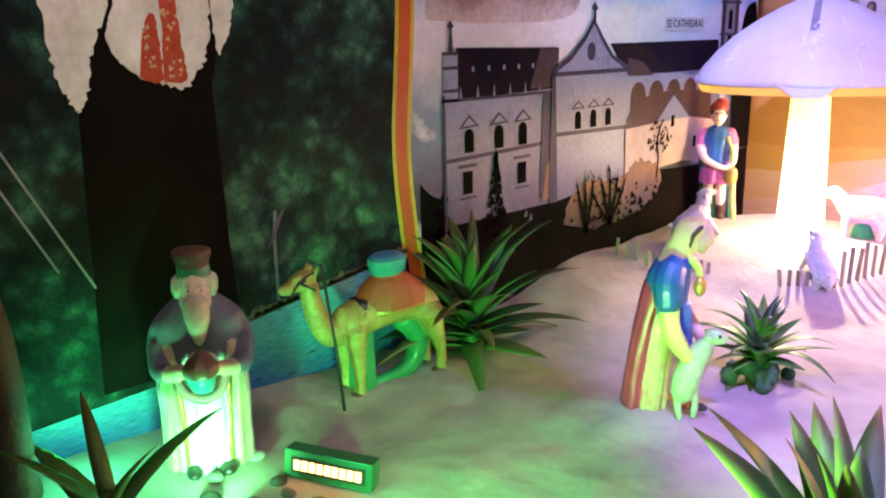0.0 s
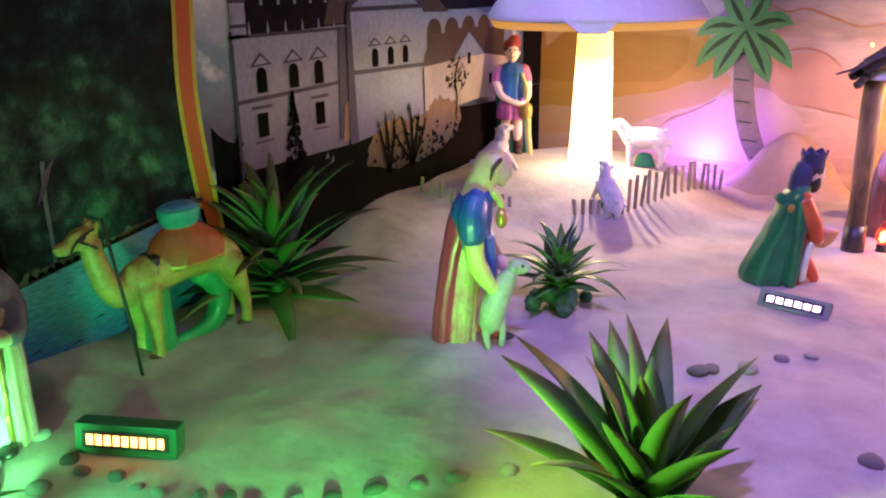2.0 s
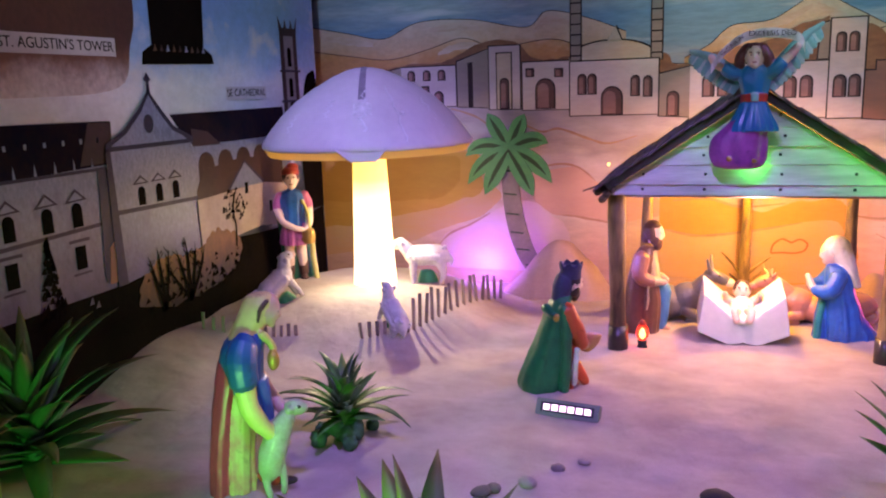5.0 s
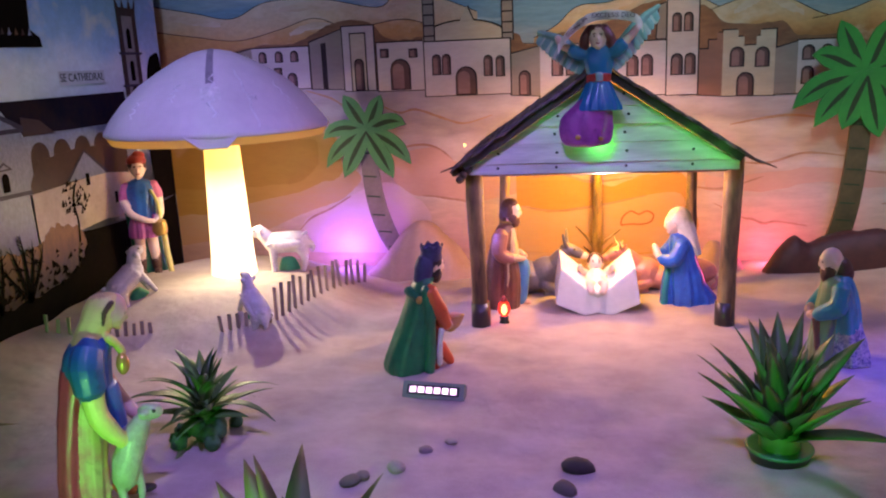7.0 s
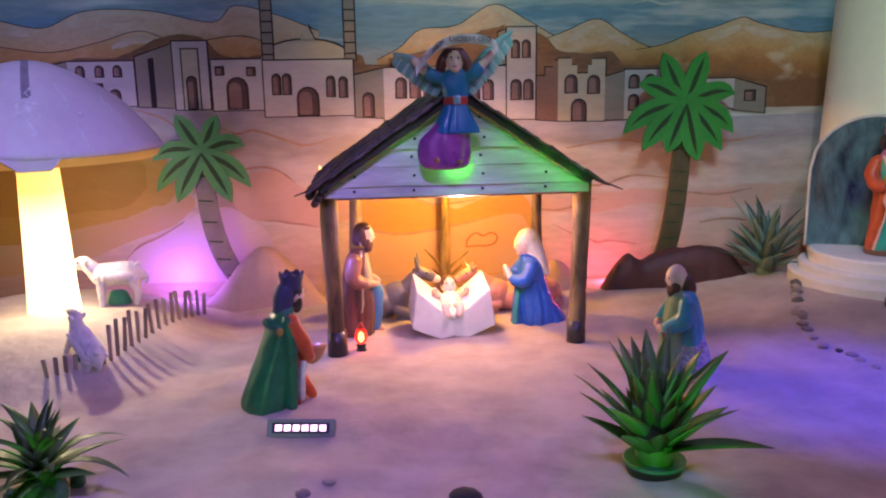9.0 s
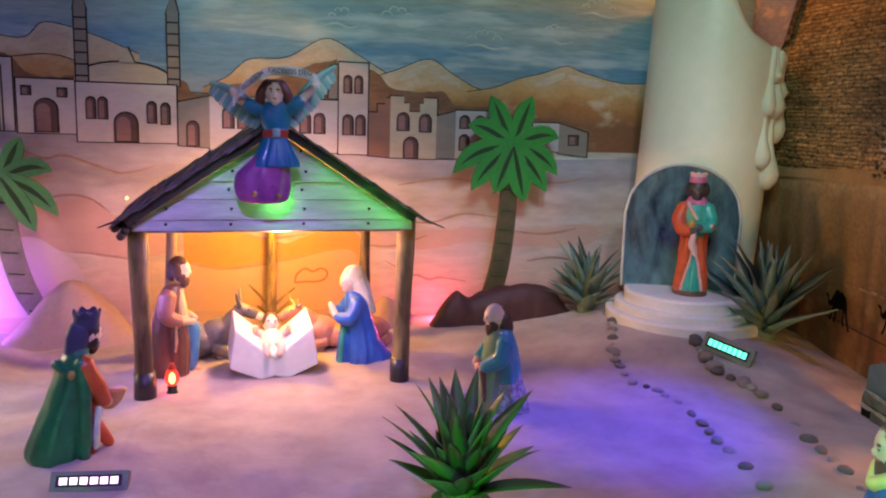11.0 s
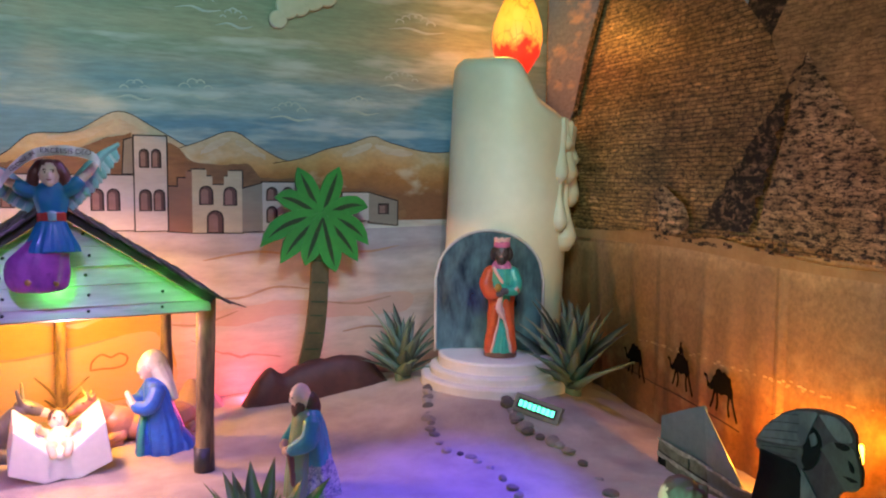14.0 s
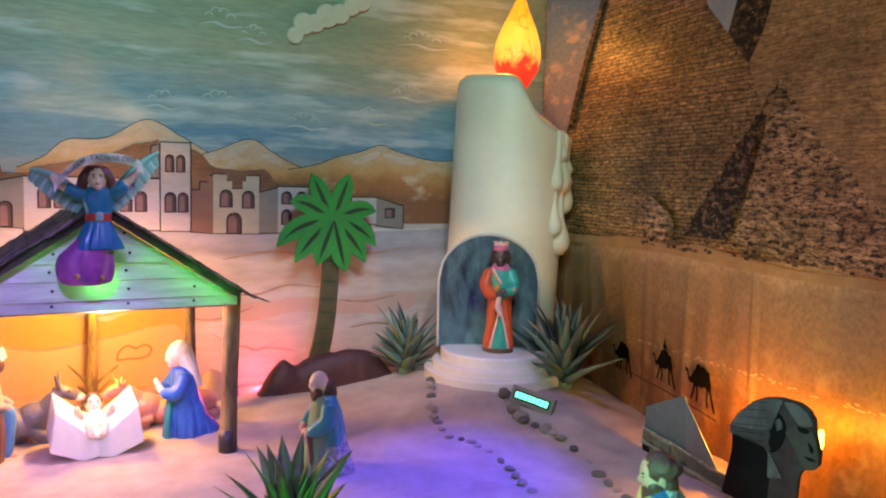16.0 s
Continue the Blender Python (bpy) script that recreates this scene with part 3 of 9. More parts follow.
class Sculpt:
    """Collects closed rounded forms, each with its paint, into one statue mesh. A statue looks along -y."""

    def __init__(self):
        self.v, self.f, self.s, self.mats = [], [], [], []

    def slot(self, m):
        if m not in self.mats:
            self.mats.append(m)
        return self.mats.index(m)

    def rings(self, rows, material):
        k, base, n = self.slot(material), len(self.v), len(rows[0])
        for r in rows:
            self.v += [tuple(p) for p in r]
        faces = [(base + a * n + i, base + a * n + (i + 1) % n, base + (a + 1) * n + (i + 1) % n, base + (a + 1) * n + i) for a in range(len(rows) - 1) for i in range(n)]
        faces += [tuple(base + i for i in reversed(range(n))), tuple(base + (len(rows) - 1) * n + i for i in range(n))]
        self.f += faces
        self.s += [k] * len(faces)

    def robe(self, material, stations, folds=0, depth=0.0, n=64, phase=0.0):
        """A standing cloth form from stations (z, x, y, rx, ry); pleats deepen towards the hem and wander a little."""
        rows, top, low = [], stations[-1][0], stations[0][0]
        dense, m = [], len(stations)
        for i in range(m - 1):
            p0, p1, p2, p3 = stations[max(i - 1, 0)], stations[i], stations[i + 1], stations[min(i + 2, m - 1)]
            for j in range(5):
                t = j / 5
                dense.append([0.5 * (2 * b + (c - a) * t + (2 * a - 5 * b + 4 * c - d) * t * t + (3 * b - a - 3 * c + d) * t ** 3) for a, b, c, d in zip(p0, p1, p2, p3)])
        dense.append(stations[-1])
        for z, x, y, rx, ry in dense:
            fade = 1 - 0.7 * (z - low) / max(1e-6, top - low)
            row = []
            for i in range(n):
                a = 2 * math.pi * i / n
                drift = 0.35 * math.sin(z * 11 + phase) + 0.5 * math.sin(a * 2 + z * 7 + phase * 2)
                c1 = math.cos(folds * a + phase + drift)
                w = 1 + 1.35 * depth * fade * ((abs(c1) ** 0.6 * (1 if c1 > 0 else -1)) * 0.6 + 0.45 * math.cos((folds * 2 - 1) * a + 1.3 + phase - drift))
                row.append((x + rx * w * math.cos(a), y + ry * w * math.sin(a), z))
            rows.append(row)
        cx, cy = sum(p[0] for p in rows[-1]) / n, sum(p[1] for p in rows[-1]) / n
        z = rows[-1][0][2]
        rows.append([(cx + (p[0] - cx) * 0.55, cy + (p[1] - cy) * 0.55, z + 0.006) for p in rows[-1]])
        self.rings(rows, material)

    def limb(self, material, points, radii, n=12):
        pts = [Vector(p) for p in points]
        dense, dr = [], []
        for i in range(len(pts) - 1):
            p0, p1, p2, p3 = pts[max(i - 1, 0)], pts[i], pts[i + 1], pts[min(i + 2, len(pts) - 1)]
            for j in range(4):
                t = j / 4
                dense.append(0.5 * (2 * p1 + (p2 - p0) * t + (2 * p0 - 5 * p1 + 4 * p2 - p3) * t * t + (3 * p1 - p0 - 3 * p2 + p3) * t ** 3))
                dr.append(radii[i] + (radii[i + 1] - radii[i]) * t)
        dense.append(pts[-1]), dr.append(radii[-1])
        first, last = (dense[0] - dense[1]).normalized(), (dense[-1] - dense[-2]).normalized()
        dense = [dense[0] + first * dr[0] * 0.7] + dense + [dense[-1] + last * dr[-1] * 0.7]
        dr = [dr[0] * 0.45] + dr + [dr[-1] * 0.45]
        rows = []
        for k, p in enumerate(dense):
            way = (dense[min(k + 1, len(dense) - 1)] - dense[max(k - 1, 0)]).normalized()
            q = way.to_track_quat("Z", "Y") if k == 0 else before.rotation_difference(way) @ q
            before = way
            rows.append([p + q @ Vector((math.cos(a), math.sin(a), 0)) * dr[k] for a in (2 * math.pi * i / n for i in range(n))])
        self.rings(rows, material)

    def ball(self, material, c, r, n=16, tilt=(0, 0, 0), lump=0.0, seed=0):
        rx, ry, rz = r if isinstance(r, (tuple, list)) else (r, r, r)
        q = Euler([radians(a) for a in tilt]).to_matrix()
        rnd = random.Random(seed)
        rows = []
        for k in range(1, n // 2 + 4):
            t = math.pi * k / (n // 2 + 4)
            rows.append([Vector(c) + q @ Vector((rx * math.sin(t) * math.cos(a), ry * math.sin(t) * math.sin(a), -rz * math.cos(t))) * (1 + rnd.uniform(-lump, lump)) for a in (2 * math.pi * i / n for i in range(n))])
        self.rings(rows, material)

    def head(self, c, r, skin, hair=None, beard=None, yaw=0, nod=0, long_hair=False):
        """A head that looks along -y: skull, nose, brow, cap of hair and beard."""
        m = Matrix.Translation(c) @ pose(0, 0, 0, nod, 0, yaw)
        w = lambda x, y, z: m @ Vector((x * r, y * r, z * r))
        t = (nod, 0, yaw)
        self.ball(skin, c, (0.80 * r, 0.95 * r, 1.12 * r), 18, t)
        self.ball(skin, w(0, -0.92, -0.08), (0.13 * r, 0.2 * r, 0.24 * r), 8, t)
        self.ball(skin, w(0, -0.6, -0.72), (0.4 * r, 0.34 * r, 0.34 * r), 10, t)
        for s in (-1, 1):
            self.ball(DARKEYE, w(0.3 * s, -0.8, 0.14), (0.13 * r, 0.1 * r, 0.07 * r), 8, t)
            self.ball(hair or skin, w(0.3 * s, -0.82, 0.34), (0.22 * r, 0.08 * r, 0.05 * r), 8, t)
            self.ball(skin, w(0.8 * s, 0.05, -0.05), (0.12 * r, 0.2 * r, 0.28 * r), 8, t)
        self.ball(LIPS, w(0, -0.84, -0.5), (0.2 * r, 0.08 * r, 0.07 * r), 8, t)
        if hair:
            self.ball(hair, w(0, 0.2, 0.26), (0.92 * r, 0.98 * r, 1.0 * r), 16, t, 0.03)
            if long_hair:
                self.ball(hair, w(0, 0.5, -0.6), (0.86 * r, 0.6 * r, 1.25 * r), 14, t, 0.04)
        if beard:
            self.ball(beard, w(0, -0.62, -0.98), (0.6 * r, 0.42 * r, 0.62 * r), 12, t, 0.05)
            for s in (-1, 1):
                self.ball(beard, w(0.56 * s, -0.3, -0.62), (0.26 * r, 0.44 * r, 0.5 * r), 10, t, 0.05)
        return w

    def done(self, name, label, at, category="statue", group="", voxel=0.0034):
        # hand-modelled unevenness
        self.v = [tuple(Vector(p) + noise.noise_vector(Vector(p) * 17) * 0.0034 + noise.noise_vector(Vector(p) * 48) * 0.0008) for p in self.v]
        # the forms are fused into one casting; each facet takes the paint of the form that it lies on
        raw = bpy.data.meshes.new("raw_forms")
        raw.from_pydata(self.v, [], self.f)
        tmp = new("raw_forms", raw)
        fuse = tmp.modifiers.new("fuse", "REMESH")
        fuse.mode, fuse.voxel_size = "VOXEL", voxel
        me = bpy.data.meshes.new_from_object(tmp.evaluated_get(bpy.context.evaluated_depsgraph_get()))
        bpy.data.objects.remove(tmp)
        tree = mathutils.bvhtree.BVHTree.FromPolygons(self.v, self.f)
        slots = [self.s[tree.find_nearest(f.center)[2]] for f in me.polygons]
        # soften: three passes of averaging along the edges
        co = np.empty(len(me.vertices) * 3)
        me.vertices.foreach_get("co", co)
        co = co.reshape(-1, 3)
        ed = np.empty(len(me.edges) * 2, dtype=np.int32)
        me.edges.foreach_get("vertices", ed)
        ed = ed.reshape(-1, 2)
        degree = np.bincount(ed.ravel(), minlength=len(co))[:, None]
        for gain in (0.55, -0.4, 0.55, -0.4, 0.5):
            total = np.zeros_like(co)
            np.add.at(total, ed[:, 0], co[ed[:, 1]])
            np.add.at(total, ed[:, 1], co[ed[:, 0]])
            co = co + gain * (total / np.maximum(degree, 1) - co)
        me.vertices.foreach_set("co", co.ravel())
        me.materials.clear()
        for m in self.mats:
            me.materials.append(m)
        me.polygons.foreach_set("material_index", slots)
        me.shade_smooth()
        me.update()
        me.name = name
        ob = new(name, me)
        ob.matrix_basis = at
        return tagged(ob, label, category, group)


DARKEYE = enamel("eye_paint", (0.03, 0.02, 0.02))
LIPS = enamel("lip_paint", (0.45, 0.14, 0.12))


def on_sand(x, y, turn=0, sink=0.006, tip=0, lean=0):
    return pose(x, y, sand_height(x, y) - sink, tip, lean, turn)


def sword_leaf(length, width, curl, seed):
    """A thick pointed leaf with a folded middle, growing along +y from the origin and arching."""
    rnd = random.Random(seed)
    verts, faces, n = [], [], 8
    twist = rnd.uniform(-0.25, 0.25)
    for k in range(n):
        t = k / (n - 1)
        w = width * (0.75 + 0.9 * t) * (1 - t) ** 0.95 if t < 1 else 0
        w = max(w, 0.0008)
        a = curl * t
        y = length * (math.sin(a) / curl if abs(curl) > 1e-3 else t)
        z = length * (math.cos(a) - 1) / curl if abs(curl) > 1e-3 else 0
        c, s = math.cos(twist * t), math.sin(twist * t)
        for u, h in ((-w, 0.28 * w), (0, 0.0), (w, 0.28 * w), (0, -0.12 * width * (1 - t) - 0.0006)):
            verts.append((u * c - h * s, y, z + u * s + h * c))
    for k in range(n - 1):
        for i in range(4):
            j = (i + 1) % 4
            faces.append((k * 4 + i, k * 4 + j, k * 4 + 4 + j, k * 4 + 4 + i))
    faces += [(3, 2, 1, 0), tuple(n * 4 - 4 + i for i in range(4))]
    return verts, faces


def rosette(name, label, at, count, length, width, material, low=12, high=84, stem=0.03, seed=1, curl=0.5, rise=0.11):
    """A rosette plant: sword leaves spiralling round a short stem, the inner ones more upright."""
    plant = thing(name, label, "plant", at, "rosette plants")
    bm = lathe([(stem * 1.25, -0.05), (stem * 1.35, 0.02), (stem, rise * 0.7), (stem * 0.5, rise + 0.03)], 12)
    part("stem", bm, material, plant, smooth=True)
    rnd = random.Random(seed)
    shapes = []
    for k in range(5):
        v, f = sword_leaf(length * (0.8 + 0.1 * k), width * (1.1 - 0.05 * k), curl * (0.35 + 0.28 * k), seed * 7 + k)
        me = bpy.data.meshes.new("leaf")
        me.from_pydata([(a, b, c) for a, b, c in v], [], f)
        me.materials.append(material)
        me.shade_smooth()
        shapes.append(me)
    for i in range(count):
        t = i / (count - 1)
        up = low + (high - low) * t ** 0.95 + rnd.uniform(-9, 9)
        ob = new("leaf", shapes[rnd.randrange(5)])
        ob.parent = plant
        s = (0.75 + 0.35 * math.sin(math.pi * min(1, 0.25 + t * 0.7))) * rnd.uniform(0.78, 1.15)
        turn = i * 137.5 + rnd.uniform(-20, 20)
        out = stem * (1 - 0.6 * t)
        a = radians(turn + 90)
        ob.matrix_basis = pose(out * math.cos(a), out * math.sin(a), 0.02 + rise * t, 0, 0, turn) @ pose(0, 0, 0, up, rnd.uniform(-12, 12), 0) @ Matrix.Scale(s, 4)
    return plant

# ---- the hall and the sand bed ----
CEIL = 2.95


def slab(name, x0, x1, y0, y1, z0, z1, material, label=""):
    ob = part(name, box((x1 - x0, y1 - y0, z1 - z0), ((x0 + x1) / 2, (y0 + y1) / 2, (z0 + z1) / 2)), material, None)
    return tagged(ob, label, name.split("_")[0], kind="structure")


FLOORMAT = mat("hall_floor", (0.16, 0.15, 0.15), (0.1, 0.09, 0.09), rough=0.4)
slab("floor", -2.3, 3.5, -2.2, 4.9, -0.5, -0.42, FLOORMAT, "dim hall floor in front of the crib")
slab("ceiling", -2.3, 3.5, -2.2, 4.9, CEIL, CEIL + 0.1, PLASTER, "dark hall ceiling over the crib")
slab("wall_south", -2.3, 3.5, -2.3, -2.2, -0.5, CEIL, PLASTER, "dark hall wall facing the crib")
slab("wall_west", -2.2, -2.06, -2.2, 4.75, -0.5, CEIL, PLASTER, "dark side wall behind the printed banners")
slab("wall_east", 3.4, 3.5, -2.2, 4.75, -0.5, CEIL, PLASTER, "dark side wall behind the pyramid print")

SKYWALL = banded("mural_paint", "Z", [
    (0.0, (0.60, 0.40, 0.30)), (0.62, (0.58, 0.43, 0.37)), (1.2, (0.40, 0.36, 0.36)), (1.38, (0.15, 0.27, 0.42)),
    (1.5, (0.14, 0.28, 0.46)), (1.62, (0.30, 0.40, 0.46)), (1.7, (0.22, 0.34, 0.42)), (1.8, (0.36, 0.38, 0.34)), (1.9, (0.27, 0.34, 0.27)), (2.0, (0.38, 0.38, 0.27)), (2.12, (0.26, 0.32, 0.22)), (2.5, (0.38, 0.38, 0.24))], wobble=0.075, clouds=0.5, spread=0.34, bump=0.03, stretch=(0.42, 1, 2.6))
mural = slab("wall_north", -2.06, 3.4, 4.61, 4.75, -0.5, CEIL, SKYWALL, "mural wall painted with a desert town under a cloudy sky")

# sand: one sheet, finely rippled
rnd = random.Random(5)
X0, X1, Y0, Y1, STEP = -2.06, 3.4, 0.32, 4.61, 0.024
nx, ny = int((X1 - X0) / STEP) + 1, int((Y1 - Y0) / STEP) + 1
sv, sf = [], []
for j in range(ny):
    for i in range(nx):
        x, y = X0 + (X1 - X0) * i / (nx - 1), Y0 + (Y1 - Y0) * j / (ny - 1)
        r = noise.noise((x * 2.6, y * 2.6, 0.3)) * 0.016 + noise.noise((x * 7, y * 7, 4.1)) * 0.009 + noise.noise((x * 21, y * 21, 7.7)) * 0.0025
        sv.append((x, y, sand_height(x, y) + r))
for j in range(ny - 1):
    for i in range(nx - 1):
        sf.append((j * nx + i, j * nx + i + 1, (j + 1) * nx + i + 1, (j + 1) * nx + i))
sand = mesh_object("ground", sv, sf, [SAND])
tagged(sand, "rippled pale sand bed with low mounds", "sand", kind="structure")
slab("trim", -2.06, 3.4, 0.28, 0.318, -0.42, 0.12, PLASTER, "dark board edging the sand bed")
slab("pavement", -2.06, 3.4, 0.32, 4.6, -0.42, -0.12, PLASTER, "raised platform under the sand bed")


# ---- flat pictures on the walls ----
def north(u, v, d):
    return (u, 4.61 - d, v)


def west(u, v, d):
    return (-1.94 + d, u, v)


def east(u, v, d):
    return (2.85 + 0.13 * (u - 2.1) - d, u, v)


def plate(name, points, layer, material, parent, put, thick=0.0006, label=""):
    base = layer * 0.0008 + 0.0004
    return part(name, prism(points, thick, lambda u, v, d: put(u, v, d + base)), material, parent, label)


def rect(x0, z0, x1, z1):
    return [(x0, z0), (x1, z0), (x1, z1), (x0, z1)]


def arch(cx, z0, w, h):
    r = w / 2
    return [(cx - r, z0), (cx + r, z0)] + [(cx + r * math.cos(a), z0 + h - r + r * math.sin(a)) for a in (math.pi * i / 8 for i in range(9))]


def line(points, width):
    """A ribbon along points."""
    up, dn = [], []
    for k, (x, y) in enumerate(points):
        ax, ay = points[max(k - 1, 0)]
        bx, by = points[min(k + 1, len(points) - 1)]
        s = math.hypot(bx - ax, by - ay) or 1
        ox, oy = -(by - ay) / s * width / 2, (bx - ax) / s * width / 2
        up.append((x + ox, y + oy))
        dn.append((x - ox, y - oy))
    return dn + up[::-1]


def smooth_line(points, steps=6):
    out = []
    for i in range(len(points) - 1):
        p0, p1, p2, p3 = points[max(i - 1, 0)], points[i], points[i + 1], points[min(i + 2, len(points) - 1)]
        for j in range(steps):
            t = j / steps
            out.append(tuple(0.5 * (2 * b + (c - a) * t + (2 * a - 5 * b + 4 * c - d) * t * t + (3 * b - a - 3 * c + d) * t ** 3) for a, b, c, d in zip(p0, p1, p2, p3)))
    return out + [points[-1]]


INK = print_ink("outline_paint", (0.035, 0.025, 0.03))
HILL = banded("hill_paint", "Z", [(0.95, (0.46, 0.30, 0.26)), (1.12, (0.22, 0.10, 0.07)), (1.22, (0.30, 0.13, 0.07)), (1.33, (0.48, 0.24, 0.09)), (1.43, (0.60, 0.40, 0.24))], wobble=0.07, patch=4, spread=0.22, bump=0.03, stretch=(0.8, 1, 1.3), clouds=0.45, cloud_colour=(0.72, 0.55, 0.46))
HILL2 = banded("far_hill_paint", "Z", [(1.12, (0.22, 0.09, 0.045)), (1.22, (0.38, 0.15, 0.05)), (1.3, (0.56, 0.31, 0.14)), (1.4, (0.56, 0.40, 0.28)), (1.55, (0.58, 0.50, 0.44))], wobble=0.06, patch=4, spread=0.22, bump=0.03, stretch=(0.8, 1, 1.3), clouds=0.5, cloud_colour=(0.70, 0.60, 0.52))
OCHRE = wall_paint("ochre_dune_paint", (0.52, 0.31, 0.085), (0.44, 0.25, 0.06), 0.5, 3)
PEACH = wall_paint("peach_dune_paint", (0.55, 0.34, 0.17), (0.52, 0.36, 0.26), 0.5, 3)
HOUSEWHITE = wall_paint("house_white_paint", (0.56, 0.49, 0.52), (0.42, 0.35, 0.39), 0.5, 4)
HOUSECREAM = wall_paint("house_cream_paint", (0.54, 0.46, 0.37), (0.40, 0.32, 0.26), 0.5, 4)
HOUSEGREY = wall_paint("house_grey_paint", (0.29, 0.24, 0.22), (0.21, 0.17, 0.16), 0.5, 4)
HOUSEBROWN = wall_paint("house_brown_paint", (0.27, 0.13, 0.10), (0.2, 0.1, 0.08), 0.5, 5)
WINDOWPAINT = wall_paint("window_paint", (0.10, 0.045, 0.05), (0.07, 0.03, 0.03), 0.4, 9)
WINDOWLIGHT = wall_paint("window_light_paint", (0.27, 0.15, 0.15), (0.20, 0.10, 0.10), 0.5, 12)
BLEND = banded("ground_paint", "Z", [(0.1, (0.50, 0.34, 0.27)), (0.3, (0.56, 0.42, 0.36)), (0.42, (0.54, 0.45, 0.44)), (0.5, (0.48, 0.34, 0.29)), (0.58, (0.55, 0.47, 0.47)), (0.66, (0.47, 0.36, 0.34)), (0.76, (0.50, 0.43, 0.46)), (0.84, (0.34, 0.28, 0.32)), (0.92, (0.40, 0.355, 0.43)), (1.0, (0.33, 0.285, 0.345))], wobble=0.09, patch=1.6, stretch=(0.55, 1, 2.0), spread=0.26, bump=0.03)


def ridge(name, tops, base, layer, material):
    pts = smooth_line(tops)
    plate(name, [(pts[0][0], base)] + [(pts[-1][0], base)] + pts[::-1], layer, material, mural, north)
    plate("ridge_line", line(pts, 0.0042), layer + 1, INK, mural, north)


ridge("painted_hill", [(-2.055, 1.54), (-1.8, 1.49), (-1.58, 1.45), (-1.37, 1.53), (-1.06, 1.53), (-0.74, 1.47), (-0.62, 1.55), (-0.4, 1.5), (-0.2, 1.42)], 1.15, 0, HILL2)
ridge("painted_hill", [(0.1, 1.27), (0.22, 1.33), (0.33, 1.42), (0.52, 1.44), (0.72, 1.545), (0.89, 1.47), (1.03, 1.39), (1.14, 1.34)], 1.05, 0, HILL2)
ridge("painted_hill", [(0.92, 1.34), (1.1, 1.40), (1.28, 1.465), (1.42, 1.39), (1.56, 1.32), (1.72, 1.29)], 1.05, 2, HILL2)
ridge("painted_hill", [(1.5, 1.30), (1.66, 1.33), (1.81, 1.385), (1.95, 1.42), (2.09, 1.465), (2.2, 1.43), (2.48, 1.38), (2.8, 1.42)], 0.98, 4, HILL2)
ridge("painted_hill", [(-2.055, 1.40), (-1.8, 1.36), (-1.55, 1.33), (-1.3, 1.38), (-1.1, 1.43), (-0.9, 1.37), (-0.6, 1.40), (-0.4, 1.34), (-0.1, 1.27), (0.1, 1.24), (0.3, 1.27), (0.6, 1.30)], 0.95, 6, HILL)
plate("painted_ground", [(-2.055, -0.05), (2.9, -0.05), (2.9, 0.95), (1.3, 0.92), (0.9, 0.935), (-0.5, 1.015), (-1.15, 1.055), (-2.055, 1.13)], 8, BLEND, mural, north)


def opening(cx, z, w, h, arched, layer):
    shape = arch if arched else (lambda c, a, b, d: rect(c - b / 2, a, c + b / 2, a + d))
    plate("window_outline", shape(cx + 0.002, z - 0.005, w + 0.014, h + 0.013), layer, INK, mural, north)
    plate("painted_window", shape(cx, z, w, h), layer + 1, WINDOWPAINT, mural, north)
    plate("window_light", shape(cx - w * 0.10, z + 0.002, w * 0.62, h * 0.86), layer + 2, WINDOWLIGHT, mural, north)


def house(points, material, openings=(), layer=10):
    cx, cz = sum(p[0] for p in points) / len(points), sum(p[1] for p in points) / len(points)
    grow = [(x + (0.0075 if x > cx else -0.0065), z + (0.007 if z > cz else -0.005)) for x, z in points]
    plate("house_outline", grow, layer, INK, mural, north)
    plate("painted_house", points, layer + 1, material, mural, north)
    for o in openings:
        opening(*o, layer + 2)


house([(-1.57, 1.08), (-1.48, 1.07), (-1.48, 1.28), (-1.57, 1.26)], HOUSEGREY, [(-1.525, 1.17, 0.03, 0.035, False)])
house(rect(-1.48, 1.055, -1.15, 1.28), HOUSEWHITE, [(-1.42, 1.205, 0.034, 0.05, True), (-1.325, 1.205, 0.034, 0.05, True), (-1.235, 1.205, 0.034, 0.05, True), (-1.41, 1.13, 0.034, 0.035, False), (-1.335, 1.13, 0.034, 0.035, False), (-1.255, 1.06, 0.045, 0.075, True)])
house([(-1.14, 1.05), (-0.95, 1.04), (-0.95, 1.365), (-1.14, 1.30)], HOUSEGREY, layer=10)
house([(-1.07, 1.05), (-1.055, 1.05), (-1.055, 1.29), (-1.07, 1.285)], INK, layer=12)
house(rect(-0.95, 1.03, -0.775, 1.375), HOUSEWHITE, layer=14)
house(rect(-0.905, 1.03, -0.825, 1.335), HOUSECREAM, [(-0.865, 1.035, 0.042, 0.16, True)], layer=17)
house(rect(-0.76, 1.022, -0.50, 1.28), HOUSEWHITE, [(-0.72, 1.205, 0.036, 0.036, False), (-0.56, 1.20, 0.036, 0.036, False), (-0.635, 1.03, 0.1, 0.155, True)])
dome = [(-0.27 + 0.235 * math.cos(a), 1.272 + 0.105 * math.sin(a)) for a in (math.pi * i / 14 for i in range(15))]
house(dome, HOUSECREAM, layer=10)
house([(-0.30, 1.37), (-0.22, 1.37), (-0.255, 1.45)], HOUSECREAM, layer=10)
